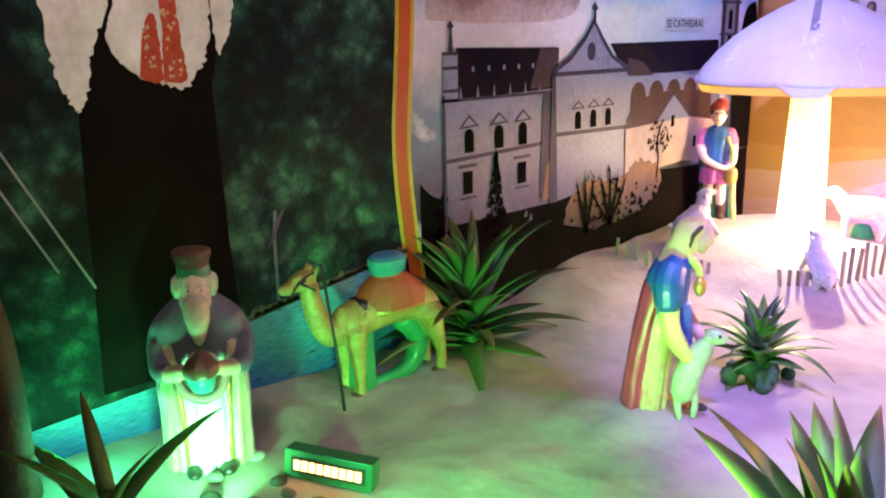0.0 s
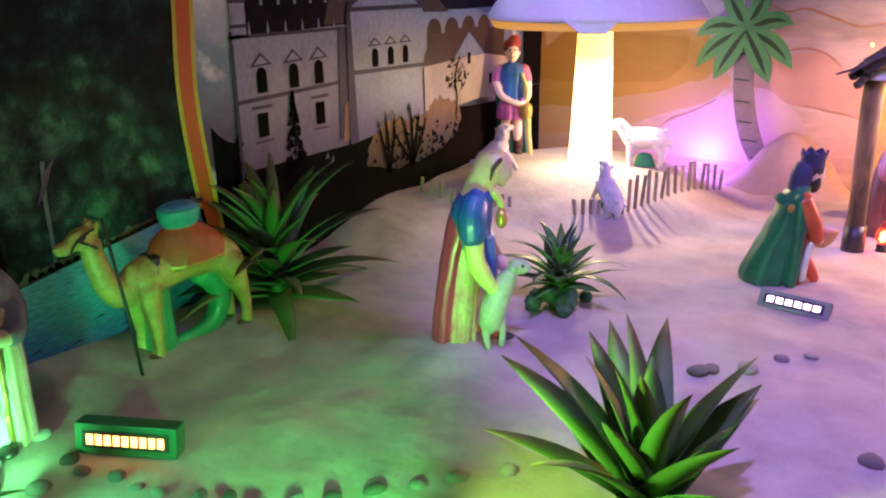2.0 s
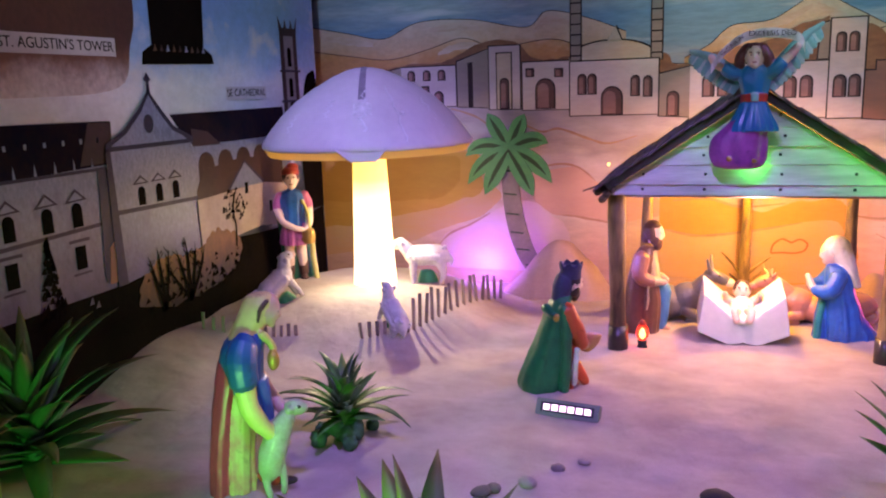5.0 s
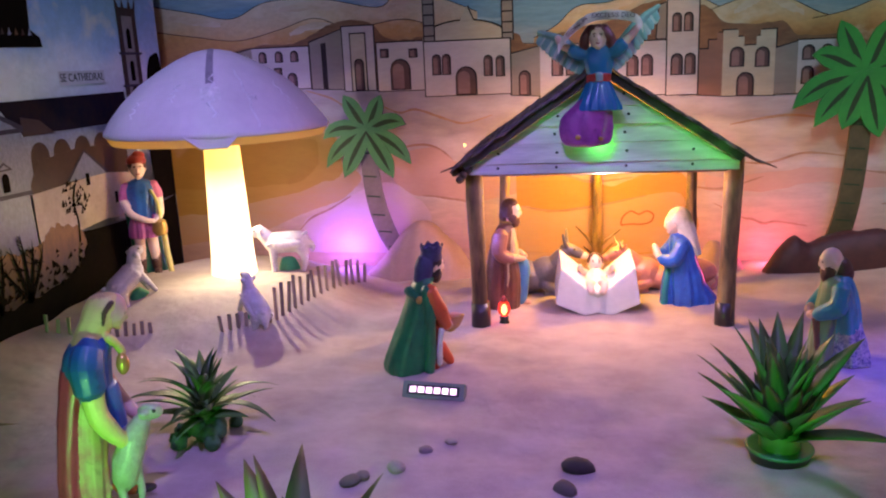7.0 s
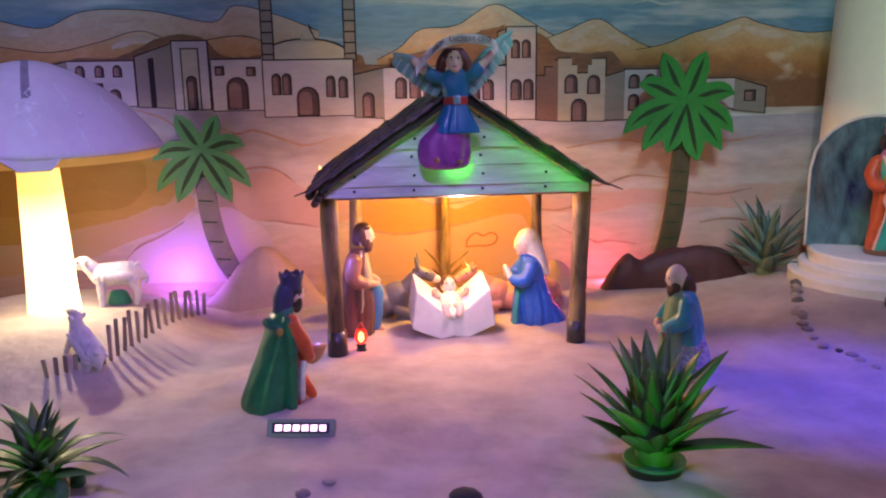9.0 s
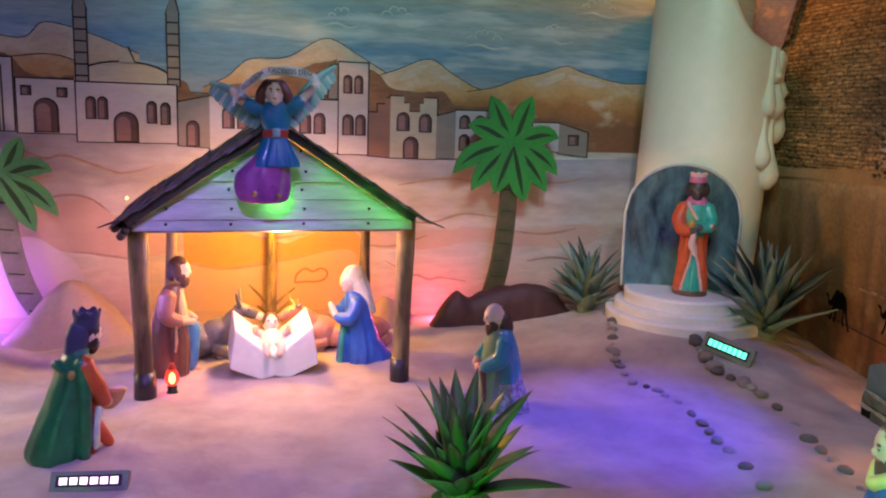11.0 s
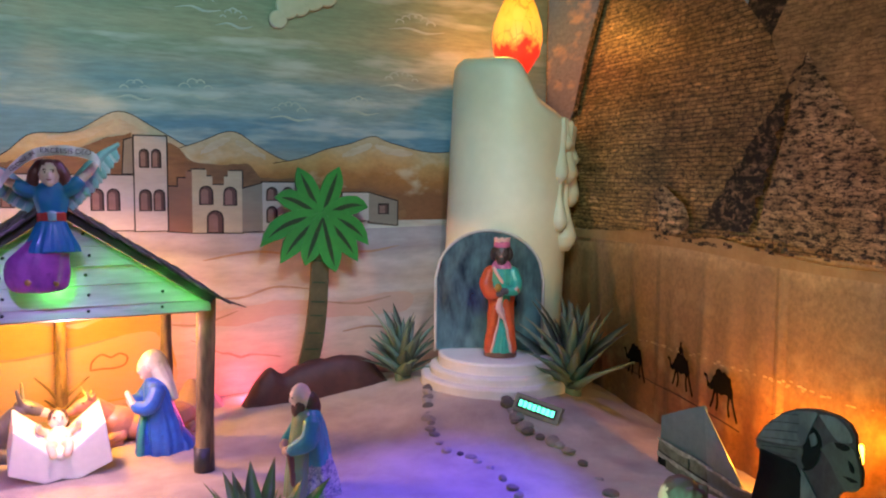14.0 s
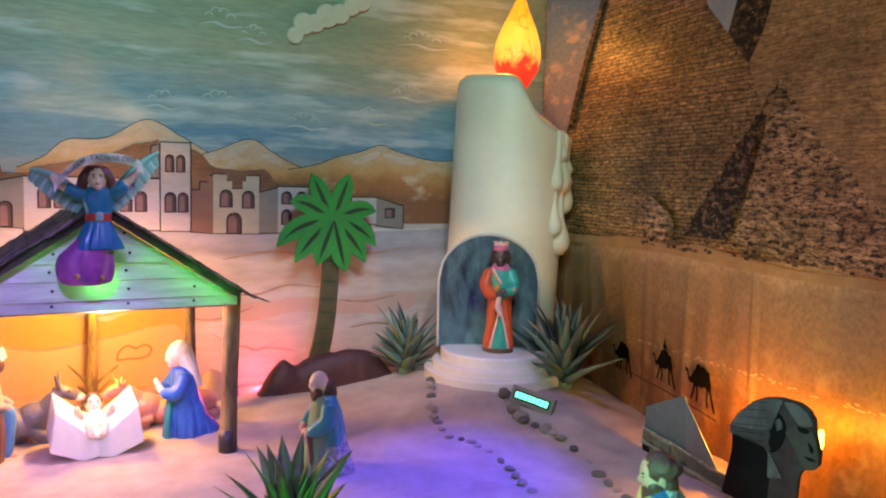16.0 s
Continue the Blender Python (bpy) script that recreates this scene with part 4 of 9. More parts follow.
for mx in (-0.465, -0.04):
    house(rect(mx - 0.026, 1.27, mx + 0.026, 1.62), HOUSEGREY, layer=12)
    house([(mx - 0.03, 1.62), (mx + 0.03, 1.62), (mx, 1.74)], HOUSEGREY, layer=12)
    for k in range(6):
        plate("minaret_band", rect(mx - 0.028, 1.30 + 0.055 * k, mx + 0.028, 1.308 + 0.055 * k), 15, INK, mural, north)
house(rect(-0.495, 0.985, -0.03, 1.272), HOUSEWHITE, [(-0.432, 1.1, 0.037, 0.1, True), (-0.378, 1.1, 0.037, 0.1, True), (-0.15, 1.085, 0.037, 0.1, True), (-0.085, 1.08, 0.037, 0.1, True), (-0.272, 0.99, 0.105, 0.14, True)], layer=14)
house([(-0.025, 0.975), (0.13, 0.965), (0.13, 1.225), (-0.025, 1.19)], HOUSEGREY, [(0.045, 0.975, 0.052, 0.12, True)])
house(rect(0.13, 0.95, 0.8, 1.225), HOUSEWHITE, [(0.22 + 0.075 * k, 1.07, 0.05, 0.1, True) for k in range(3)] + [(0.612 + 0.075 * k, 1.053, 0.05, 0.1, True) for k in range(2)])
house([(0.735, 1.236), (0.782, 1.236), (0.782, 1.415), (0.745, 1.40)], HOUSEGREY, layer=10)
house(rect(0.79, 0.945, 0.945, 1.425), HOUSEWHITE, [(0.835, 1.27, 0.036, 0.085, True), (0.893, 1.27, 0.036, 0.085, True), (0.838, 1.05, 0.05, 0.1, True), (0.905, 1.05, 0.045, 0.1, True)], layer=14)
house([(0.95, 0.94), (1.07, 0.93), (1.07, 1.25), (1.04, 1.25), (1.04, 1.215), (1.0, 1.215), (1.0, 1.17), (0.95, 1.17)], HOUSEBROWN)
house([(1.07, 0.93), (1.33, 0.925), (1.33, 1.255), (1.255, 1.255), (1.255, 1.225), (1.235, 1.225), (1.235, 1.18), (1.175, 1.18), (1.175, 1.225), (1.145, 1.225), (1.145, 1.26), (1.07, 1.26)], HOUSECREAM,
      [(1.14, 1.08, 0.06, 0.09, True), (1.265, 1.075, 0.06, 0.09, True), (1.185, 0.93, 0.075, 0.11, True)])
house([(1.33, 0.93), (1.44, 0.93), (1.44, 1.19), (1.33, 1.16)], HOUSEGREY)
house(rect(1.44, 0.93, 1.64, 1.195), HOUSEWHITE, [(1.49, 1.1, 0.05, 0.065, True), (1.58, 1.1, 0.05, 0.065, True), (1.49, 0.98, 0.05, 0.08, True)])
house([(1.64, 0.93), (1.78, 0.94), (1.78, 1.12), (1.64, 1.16)], HOUSEGREY)
house(rect(1.9, 0.98, 2.06, 1.14), HOUSEWHITE, [(1.96, 1.03, 0.06, 0.06, False)])
house([(2.06, 0.97), (2.24, 0.95), (2.24, 1.09), (2.06, 1.14)], HOUSEGREY, [(2.15, 1.02, 0.055, 0.05, False)])

# painted dunes below the town: an ochre field behind the mushroom with a pale dune before it
OCHREDEEP = wall_paint("deep_ochre_paint", (0.46, 0.26, 0.055), (0.38, 0.20, 0.045), 0.5, 3)
PALEDUNE = wall_paint("pale_dune_paint", (0.62, 0.48, 0.52), (0.54, 0.40, 0.42), 0.4, 3)
ROSEDUNE = wall_paint("rose_dune_paint", (0.58, 0.38, 0.33), (0.50, 0.31, 0.27), 0.5, 2.5)
def wandering(points, steps):
    """A closed brush-worked outline with an uneven edge."""
    return [(x + 0.02 * noise.noise((x * 9, z * 9, 1.7)) + 0.006 * noise.noise((x * 41, z * 41, 0.2)), z + 0.02 * noise.noise((x * 9, z * 9, 5.1)) + 0.006 * noise.noise((x * 41, z * 41, 3.3))) for x, z in smooth_line(points, steps)]


plate("painted_dune", wandering([(-2.05, 0.86), (-1.7, 0.86), (-1.4, 0.84), (-1.1, 0.82), (-1.0, 0.74), (-0.95, 0.62), (-0.90, 0.54), (-0.94, 0.48), (-1.02, 0.42), (-1.2, 0.36), (-1.42, 0.27), (-1.7, 0.2), (-2.05, 0.16)], 5), 9, PEACH, mural, north)
plate("painted_dune", wandering([(-2.05, 0.83), (-1.65, 0.825), (-1.3, 0.81), (-1.06, 0.79), (-1.02, 0.70), (-1.0, 0.60), (-1.06, 0.54), (-1.18, 0.50), (-1.32, 0.46), (-1.5, 0.42), (-1.75, 0.36), (-2.05, 0.33)], 5), 10, OCHRE, mural, north)
plate("painted_dune", wandering([(-2.05, 0.80), (-1.65, 0.79), (-1.35, 0.775), (-1.15, 0.76), (-1.13, 0.66), (-1.15, 0.60), (-1.26, 0.535), (-1.42, 0.505), (-1.6, 0.49), (-2.05, 0.5)], 5), 11, OCHREDEEP, mural, north)
plate("painted_dune", wandering([(-1.42, 0.10), (-1.34, 0.165), (-1.28, 0.228), (-1.225, 0.306), (-1.094, 0.365), (-0.963, 0.439), (-0.866, 0.483), (-0.72, 0.50), (-0.58, 0.42), (-0.5, 0.3), (-0.5, 0.1)], 5), 11, PALEDUNE, mural, north)
plate("painted_dune", wandering([(-0.75, 0.66), (-0.6, 0.70), (-0.45, 0.705), (-0.36, 0.62), (-0.2, 0.55), (0.0, 0.53), (0.0, 0.44), (-0.25, 0.385), (-0.4, 0.41), (-0.56, 0.43), (-0.7, 0.50)], 5), 9, ROSEDUNE, mural, north)
plate("painted_dune", wandering([(1.0, 0.52), (1.2, 0.50), (1.5, 0.54), (1.9, 0.52), (2.3, 0.56), (2.3, 0.44), (1.9, 0.42), (1.6, 0.46), (1.3, 0.42), (1.0, 0.43)], 5), 9, ROSEDUNE, mural, north)
plate("painted_dune", wandering([(0.0, 0.56), (0.2, 0.54), (0.35, 0.50), (0.5, 0.47), (0.7, 0.52), (0.9, 0.5), (0.9, 0.1), (0.0, 0.1)], 5), 10, OCHRE, mural, north)
plate("painted_dune", wandering([(0.0, 0.36), (0.2, 0.33), (0.45, 0.36), (0.7, 0.41), (0.9, 0.38), (0.9, 0.1), (0.0, 0.1)], 5), 11, PEACH, mural, north)
DUNELINE = wall_paint("dune_line_paint", (0.30, 0.17, 0.13), (0.42, 0.26, 0.20), 0.6, 12)


def tapered(pts, width, seed):
    """A brushed line that swells and thins out."""
    soft, brush = smooth_line(pts), random.Random(seed)
    n = len(soft) - 1
    w = [width * (0.25 + brush.random() * 0.5 + 0.7 * math.sin(math.pi * i / n)) for i in range(n + 1)]
    return [(x, z + h / 2) for (x, z), h in zip(soft, w)] + [(x, z - h / 2) for (x, z), h in zip(soft[::-1], w[::-1])]


for k, pts in enumerate(([(-1.178, 1.04), (-1.033, 0.991), (-0.95, 0.93)], [(-0.74, 0.936), (-0.65, 0.90), (-0.556, 0.915), (-0.40, 0.86), (-0.288, 0.831), (-0.134, 0.871)], [(-0.70, 0.69), (-0.56, 0.72), (-0.449, 0.70), (-0.36, 0.63)], [(-0.544, 0.43), (-0.47, 0.425), (-0.405, 0.413), (-0.32, 0.40), (-0.251, 0.382)],
                        [(-1.34, 0.165), (-1.225, 0.30), (-1.094, 0.362), (-0.963, 0.436)], [(0.02, 0.36), (0.2, 0.33), (0.45, 0.36), (0.7, 0.41)], [(0.06, 0.52), (0.25, 0.53), (0.4, 0.49), (0.62, 0.51)], [(1.05, 0.36), (1.20, 0.28), (1.248, 0.271), (1.312, 0.245), (1.38, 0.254), (1.532, 0.229)], [(1.06, 0.60), (1.3, 0.57), (1.5, 0.62), (1.7, 0.60)],
                        [(1.8, 0.52), (2.0, 0.50), (2.2, 0.53)], [(1.12, 0.78), (1.4, 0.82), (1.62, 0.79)], [(1.82, 0.82), (2.05, 0.80), (2.25, 0.83)], [(1.9, 0.34), (2.05, 0.36), (2.2, 0.34)], [(0.95, 0.45), (1.1, 0.44), (1.3, 0.50)])):
    plate("dune_line", tapered(pts, 0.011, k), 13, DUNELINE, mural, north)
# dark drifting shade behind the roofs, and light on the crests
SMOKE = wall_paint("hill_shade_paint", (0.15, 0.062, 0.035), (0.26, 0.12, 0.06), 0.6, 8)
for pts, low in (([(0.16, 1.27), (0.3, 1.30), (0.5, 1.34), (0.62, 1.395), (0.70, 1.42), (0.78, 1.44)], 1.2), ([(0.93, 1.40), (1.0, 1.37), (1.08, 1.30), (1.2, 1.29), (1.36, 1.29), (1.45, 1.22), (1.62, 1.215), (1.8, 1.18)], 1.1), ([(1.8, 1.17), (1.95, 1.165), (2.1, 1.16), (2.26, 1.10), (2.3, 1.02)], 0.99),
                 ([(-1.6, 1.27), (-1.4, 1.30), (-1.2, 1.31), (-1.0, 1.40), (-0.8, 1.395), (-0.7, 1.30), (-0.52, 1.29)], 1.1), ([(-0.55, 1.29), (-0.5, 1.30), (-0.03, 1.31), (0.05, 1.24), (0.2, 1.25)], 1.1)):
    ragged_top = [(x, z + 0.012 * noise.noise((x * 23, 0.4, z))) for x, z in smooth_line(pts)]
    plate("hill_shade", [(ragged_top[0][0], low)] + [(ragged_top[-1][0], low)] + ragged_top[::-1], 9, SMOKE, mural, north)
CREST = wall_paint("crest_light_paint", (0.66, 0.54, 0.48), (0.52, 0.38, 0.30), 0.6, 9)
for k, pts in enumerate(([(0.40, 1.425), (0.5, 1.428), (0.6, 1.46), (0.70, 1.515)], [(0.72, 1.52), (0.80, 1.47), (0.9, 1.43)], [(1.12, 1.37), (1.2, 1.415), (1.27, 1.445)], [(1.30, 1.43), (1.38, 1.39), (1.46, 1.35)], [(1.9, 1.37), (2.0, 1.405), (2.08, 1.435)], [(2.10, 1.43), (2.2, 1.40), (2.34, 1.39)], [(-1.3, 1.50), (-1.15, 1.515), (-1.0, 1.50)], [(-0.7, 1.46), (-0.62, 1.52), (-0.5, 1.50)], [(-1.25, 1.37), (-1.1, 1.41), (-0.95, 1.38)], [(-1.95, 1.49), (-1.8, 1.465), (-1.65, 1.44)])):
    plate("crest_light", tapered([(x, z - 0.02) for x, z in pts], 0.035, 50 + k), 8, CREST, mural, north)
HEART = wall_paint("loop_paint", (0.45, 0.16, 0.08))
plate("painted_loop", line(smooth_line([(0.56, 0.245), (0.57, 0.29), (0.61, 0.322), (0.645, 0.31), (0.66, 0.305), (0.70, 0.322), (0.735, 0.30), (0.72, 0.262), (0.67, 0.248), (0.62, 0.25), (0.56, 0.245)]), 0.010), 14, HEART, mural, north)
# white scribbled clouds across the painted sky
WISP = wall_paint("wisp_paint", (0.62, 0.66, 0.62), (0.42, 0.50, 0.52), 0.7, 14)
for k, (cx, cz, wide) in enumerate(((1.109, 2.11, 0.16), (1.295, 2.04, 0.13), (2.352, 2.11, 0.24), (1.102, 1.66, 0.16), (1.592, 1.57, 0.18), (2.268, 1.78, 0.2), (0.8, 1.64, 0.13), (2.0, 1.62, 0.16))):
    brush = random.Random(90 + k)
    lobes = 4 + k % 3
    for i in range(lobes):
        mid_x = cx + wide * ((i + 0.5) / lobes - 0.5)
        r = wide / lobes * brush.uniform(0.5, 0.75)
        lift = 0.05 * math.sin(math.pi * (i + 0.5) / lobes)
        lobe = [(mid_x + r * math.cos(a), cz + lift + r * 0.8 * math.sin(a)) for a in (math.pi * (1 - j / 7) for j in range(8))]
        plate("painted_cloud_line", line(lobe, brush.uniform(0.005, 0.009)), 6 + i % 2, WISP, mural, north)
    tail = smooth_line([(cx - wide * 0.7, cz - 0.03), (cx - wide * 0.2, cz - 0.015), (cx + wide * 0.3, cz - 0.035), (cx + wide * 0.8, cz - 0.02)])
    half = len(tail) / 2
    plate("painted_cloud_sweep", [(x, z + 0.008 * max(0.0, 1 - abs(i - half) / half) + 0.0008) for i, (x, z) in enumerate(tail)] + [(x, z - 0.006 * max(0.0, 1 - abs(i - half) / half)) for i, (x, z) in enumerate(tail)][::-1], 5, WISP, mural, north)
# cut-out clouds above
CLOUD = mat("cloud_board", (0.62, 0.62, 0.5), (0.5, 0.52, 0.38), rough=0.5, patch=8)
for cx, cz, s in ((1.70, 2.17, 1.0), (-0.05, 2.3, 0.8)):
    bits = thing("cloud_cutout", "cream cut-out cloud fixed to the sky of the mural", "cloud", pose(cx, 4.585, cz))
    for k, (u, v, r) in enumerate([(-0.17, -0.1, 0.05), (-0.12, -0.03, 0.065), (-0.05, -0.02, 0.055), (0.02, 0.03, 0.07), (0.1, 0.05, 0.06), (0.17, 0.1, 0.055), (0.24, 0.13, 0.05)]):
        bm = lathe([(r * 0.98, 0.0), (r, 0.006), (r * 0.96, 0.016), (r * 0.8, 0.019)], 18)
        bmesh.ops.transform(bm, matrix=pose(u * s, 0.01 - 0.0015 * k, v * s, 90) @ Matrix.Scale(s, 4), verts=bm.verts)
        part("puff", bm, CLOUD, bits)

# ---- the printed banners on the west side ----
FOREST = foliage_print("forest_print")
PSKY = banded("print_sky", "Z", [(0.3, (0.03, 0.03, 0.04)), (0.62, (0.02, 0.03, 0.05)), (0.85, (0.10, 0.17, 0.24)), (1.05, (0.54, 0.57, 0.64)), (1.2, (0.70, 0.73, 0.80)), (1.32, (0.34, 0.52, 0.76)), (1.5, (0.22, 0.42, 0.74)), (1.9, (0.18, 0.36, 0.66))], rough=0.42, wobble=0.08, patch=3, stretch=(1, 0.9, 1.2), spread=0.2, clouds=0.85, cloud_colour=(0.66, 0.68, 0.72))
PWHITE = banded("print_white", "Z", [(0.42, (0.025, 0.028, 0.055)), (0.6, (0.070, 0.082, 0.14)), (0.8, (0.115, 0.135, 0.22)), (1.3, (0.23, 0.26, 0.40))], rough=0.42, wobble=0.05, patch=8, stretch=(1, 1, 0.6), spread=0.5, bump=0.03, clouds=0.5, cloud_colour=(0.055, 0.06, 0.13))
PCLOTH = print_ink("print_pale_cloth", (0.85, 0.80, 0.76), (0.5, 0.42, 0.36), 0.4, 9)
PSHADE = print_ink("print_shade", (0.040, 0.036, 0.065), (0.02, 0.018, 0.035))
PROOF = print_ink("print_roof", (0.010, 0.010, 0.022), (0.028, 0.015, 0.018), 0.5, 8)
PBROWN = print_ink("print_brown", (0.055, 0.030, 0.026), (0.03, 0.018, 0.018))
PDARK = print_ink("print_dark", (0.006, 0.005, 0.0045), (0.012, 0.009, 0.007))
PDARK.node_tree.nodes["Principled BSDF"].inputs["Specular IOR Level"].default_value = 0.0
PROOF.node_tree.nodes["Principled BSDF"].inputs["Specular IOR Level"].default_value = 0.0
PGLOW = banded("print_orange_glow", "Z", [(0.27, (0.006, 0.004, 0.003)), (0.36, (0.035, 0.016, 0.007)), (0.44, (0.10, 0.040, 0.010)), (0.52, (0.17, 0.072, 0.018)), (0.6, (0.08, 0.036, 0.012))], rough=0.6, wobble=0.06, patch=9, stretch=(1, 2, 0.8), spread=0.4, bump=0.02)
PWATER = banded("print_water", "Z", [(-0.1, (0.02, 0.05, 0.22)), (0.08, (0.03, 0.11, 0.32)), (0.2, (0.07, 0.30, 0.44)), (0.36, (0.16, 0.50, 0.58))], rough=0.4, wobble=0.03, patch=9, stretch=(1, 0.35, 2.5), spread=0.9)
ORANGEBAND = print_ink("print_orange", (0.60, 0.12, 0.02), (0.5, 0.09, 0.02))
YELLOWBAND = print_ink("print_yellow", (0.62, 0.5, 0.05))
forest = tagged(part("forest_banner", prism(rect(0.18, -0.1, 1.85, 2.75), 0.02, lambda u, v, d: west(u, v, d - 0.02)), FOREST, None), "printed banner of a dark wooded hillside by water", "banner")
church = tagged(part("cathedral_banner", prism(rect(1.855, -0.1, 4.42, 2.75), 0.02, lambda u, v, d: west(u, v, d - 0.02)), PSKY, None), "printed banner of a white cathedral under a cloudy sky", "banner")


def w_(name, pts, layer, material, owner=None):
    return plate(name, pts, layer, material, owner or church, west, 0.0006)


# border between the two prints, slightly wavy
wave = [(1.86, 2.7), (1.855, 1.6), (1.855, 1.24), (1.835, 0.98), (1.82, 0.8), (1.825, 0.62), (1.85, 0.4), (1.88, 0.2), (1.88, -0.05)]
w_("yellow_border", line(smooth_line(wave), 0.085), 2, YELLOWBAND)
w_("orange_border", line(smooth_line(wave), 0.052), 3, ORANGEBAND)
# cathedral: long nave, gabled front, arcade and small chapel
w_("dark_slope", smooth_line([(1.9, 0.62), (2.0, 0.55), (2.3, 0.5), (2.7, 0.47), (3.2, 0.5), (3.6, 0.47), (4.0, 0.46), (4.41, 0.5)]) + [(4.41, -0.05), (1.9, -0.05)], 1, PDARK)
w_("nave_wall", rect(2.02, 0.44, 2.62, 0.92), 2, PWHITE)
w_("nave_roof", [(2.09, 0.9), (2.66, 0.915), (2.68, 1.075), (2.09, 1.085)], 3, PROOF)
w_("roof_patch", [(2.5, 0.92), (2.67, 0.92), (2.68, 1.07), (2.56, 1.075)], 4, PBROWN)
for k in range(6):
    w_("parapet_finial", [(2.1 + 0.09 * k, 0.88), (2.12 + 0.09 * k, 0.88), (2.11 + 0.09 * k, 0.95)], 4, PWHITE)
    w_("dormer", rect(2.17 + 0.085 * k, 1.0, 2.182 + 0.085 * k, 1.018), 4, PWHITE)
w_("nave_cornice", rect(2.01, 0.895, 2.63, 0.907), 5, PSHADE)
w_("string_course", [(2.02, 0.675), (2.6, 0.69), (2.6, 0.705), (2.02, 0.69)], 5, PSHADE)
w_("tower_wall", rect(2.025, 0.88, 2.095, 1.07), 5, PWHITE)
w_("tower_edge", rect(2.015, 0.42, 2.03, 0.92), 5, PSHADE)
for z in (0.93, 1.01, 1.06):
    w_("tower_band", rect(2.02, z, 2.1, z + 0.012), 6, PSHADE)
w_("finial", [(2.05, 1.07), (2.075, 1.07), (2.068, 1.15), (2.08, 1.16), (2.062, 1.18), (2.045, 1.16), (2.057, 1.15)], 5, PSHADE)
for cy in (2.15, 2.315, 2.455):
    w_("window_pediment", [(cy - 0.055, 0.795), (cy + 0.055, 0.8), (cy, 0.845)], 5, PSHADE)
    w_("pediment_field", [(cy - 0.035, 0.803), (cy + 0.035, 0.806), (cy, 0.833)], 6, PWHITE)
    w_("arched_window", arch(cy, 0.705, 0.05, 0.088), 5, PDARK)
for cy in (2.14, 2.45):
    w_("window", rect(cy - 0.026, 0.55, cy + 0.026, 0.635), 5, PDARK)
    w_("window_sill", rect(cy - 0.045, 0.53, cy + 0.045, 0.538), 5, PSHADE)
    w_("window_head", rect(cy - 0.05, 0.65, cy + 0.05, 0.662), 5, PSHADE)
w_("buttress_shade", [(2.56, 0.47), (2.67, 0.46), (2.665, 0.9), (2.58, 0.9)], 6, PSHADE)
w_("buttress_glow", [(2.58, 0.46), (2.66, 0.46), (2.655, 0.64), (2.60, 0.60)], 7, print_ink("print_rust", (0.26, 0.12, 0.07)))
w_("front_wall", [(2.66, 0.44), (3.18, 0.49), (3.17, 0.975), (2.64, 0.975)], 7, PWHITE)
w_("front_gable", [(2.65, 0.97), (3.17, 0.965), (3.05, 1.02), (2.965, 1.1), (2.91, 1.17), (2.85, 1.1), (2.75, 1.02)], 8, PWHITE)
w_("gable_edge", line([(2.64, 0.98), (2.75, 1.03), (2.85, 1.11), (2.91, 1.18), (2.97, 1.11), (3.05, 1.03), (3.18, 0.975)], 0.02), 9, PSHADE)
w_("front_cornice", rect(2.63, 0.96, 3.18, 0.978), 10, PSHADE)
w_("front_course", [(2.65, 0.715), (3.18, 0.705), (3.18, 0.722), (2.65, 0.733)], 9, PSHADE)
w_("gable_cross", [(2.9, 1.17), (2.925, 1.17), (2.92, 1.22), (2.935, 1.23), (2.912, 1.26), (2.89, 1.23), (2.905, 1.22)], 9, PSHADE)
w_("round_window", [(2.895 + 0.03 * math.cos(a), 1.055 + 0.038 * math.sin(a)) for a in (math.pi * i / 6 for i in range(12))], 9, PSHADE)
for cy in (2.81, 2.92, 3.03):
    w_("window_pediment", [(cy - 0.05, 0.82), (cy + 0.05, 0.82), (cy, 0.855)], 9, PSHADE)
    w_("pediment_field", [(cy - 0.03, 0.826), (cy + 0.03, 0.826), (cy, 0.845)], 10, PWHITE)
    w_("arched_window", arch(cy, 0.735, 0.042, 0.075), 9, PDARK)
w_("front_edge", [(2.62, 0.44), (2.675, 0.44), (2.655, 0.97), (2.63, 0.97)], 10, PSHADE)
w_("far_roof", [(3.04, 1.085), (4.0, 1.09), (4.02, 0.93), (3.16, 0.95)], 3, PROOF)
w_("roof_patch", [(3.18, 0.94), (3.4, 0.935), (3.3, 1.0), (3.18, 1.02)], 4, PBROWN)
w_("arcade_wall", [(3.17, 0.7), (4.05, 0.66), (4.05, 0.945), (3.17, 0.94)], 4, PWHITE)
for k in range(5):
    w_("arcade_arch", arch(3.27 + 0.155 * k, 0.74, 0.125, 0.17), 5, PBROWN)
w_("chapel_roof", [(3.14, 0.69), (3.24, 0.83), (3.55, 0.86), (3.9, 0.84), (4.05, 0.6), (3.7, 0.7), (3.45, 0.7)], 6, PBROWN)
w_("chapel_wall", [(3.17, 0.47), (3.7, 0.5), (4.02, 0.46), (4.02, 0.68), (3.72, 0.72), (3.16, 0.7)], 7, print_ink("print_rose", (0.40, 0.33, 0.31), (0.28, 0.21, 0.20), 0.5, 7))
w_("chapel_gable", [(3.44, 0.715), (3.74, 0.715), (3.58, 0.835)], 8, PWHITE)
w_("gable_edge", line([(3.43, 0.72), (3.58, 0.84), (3.75, 0.72)], 0.014), 9, PSHADE)
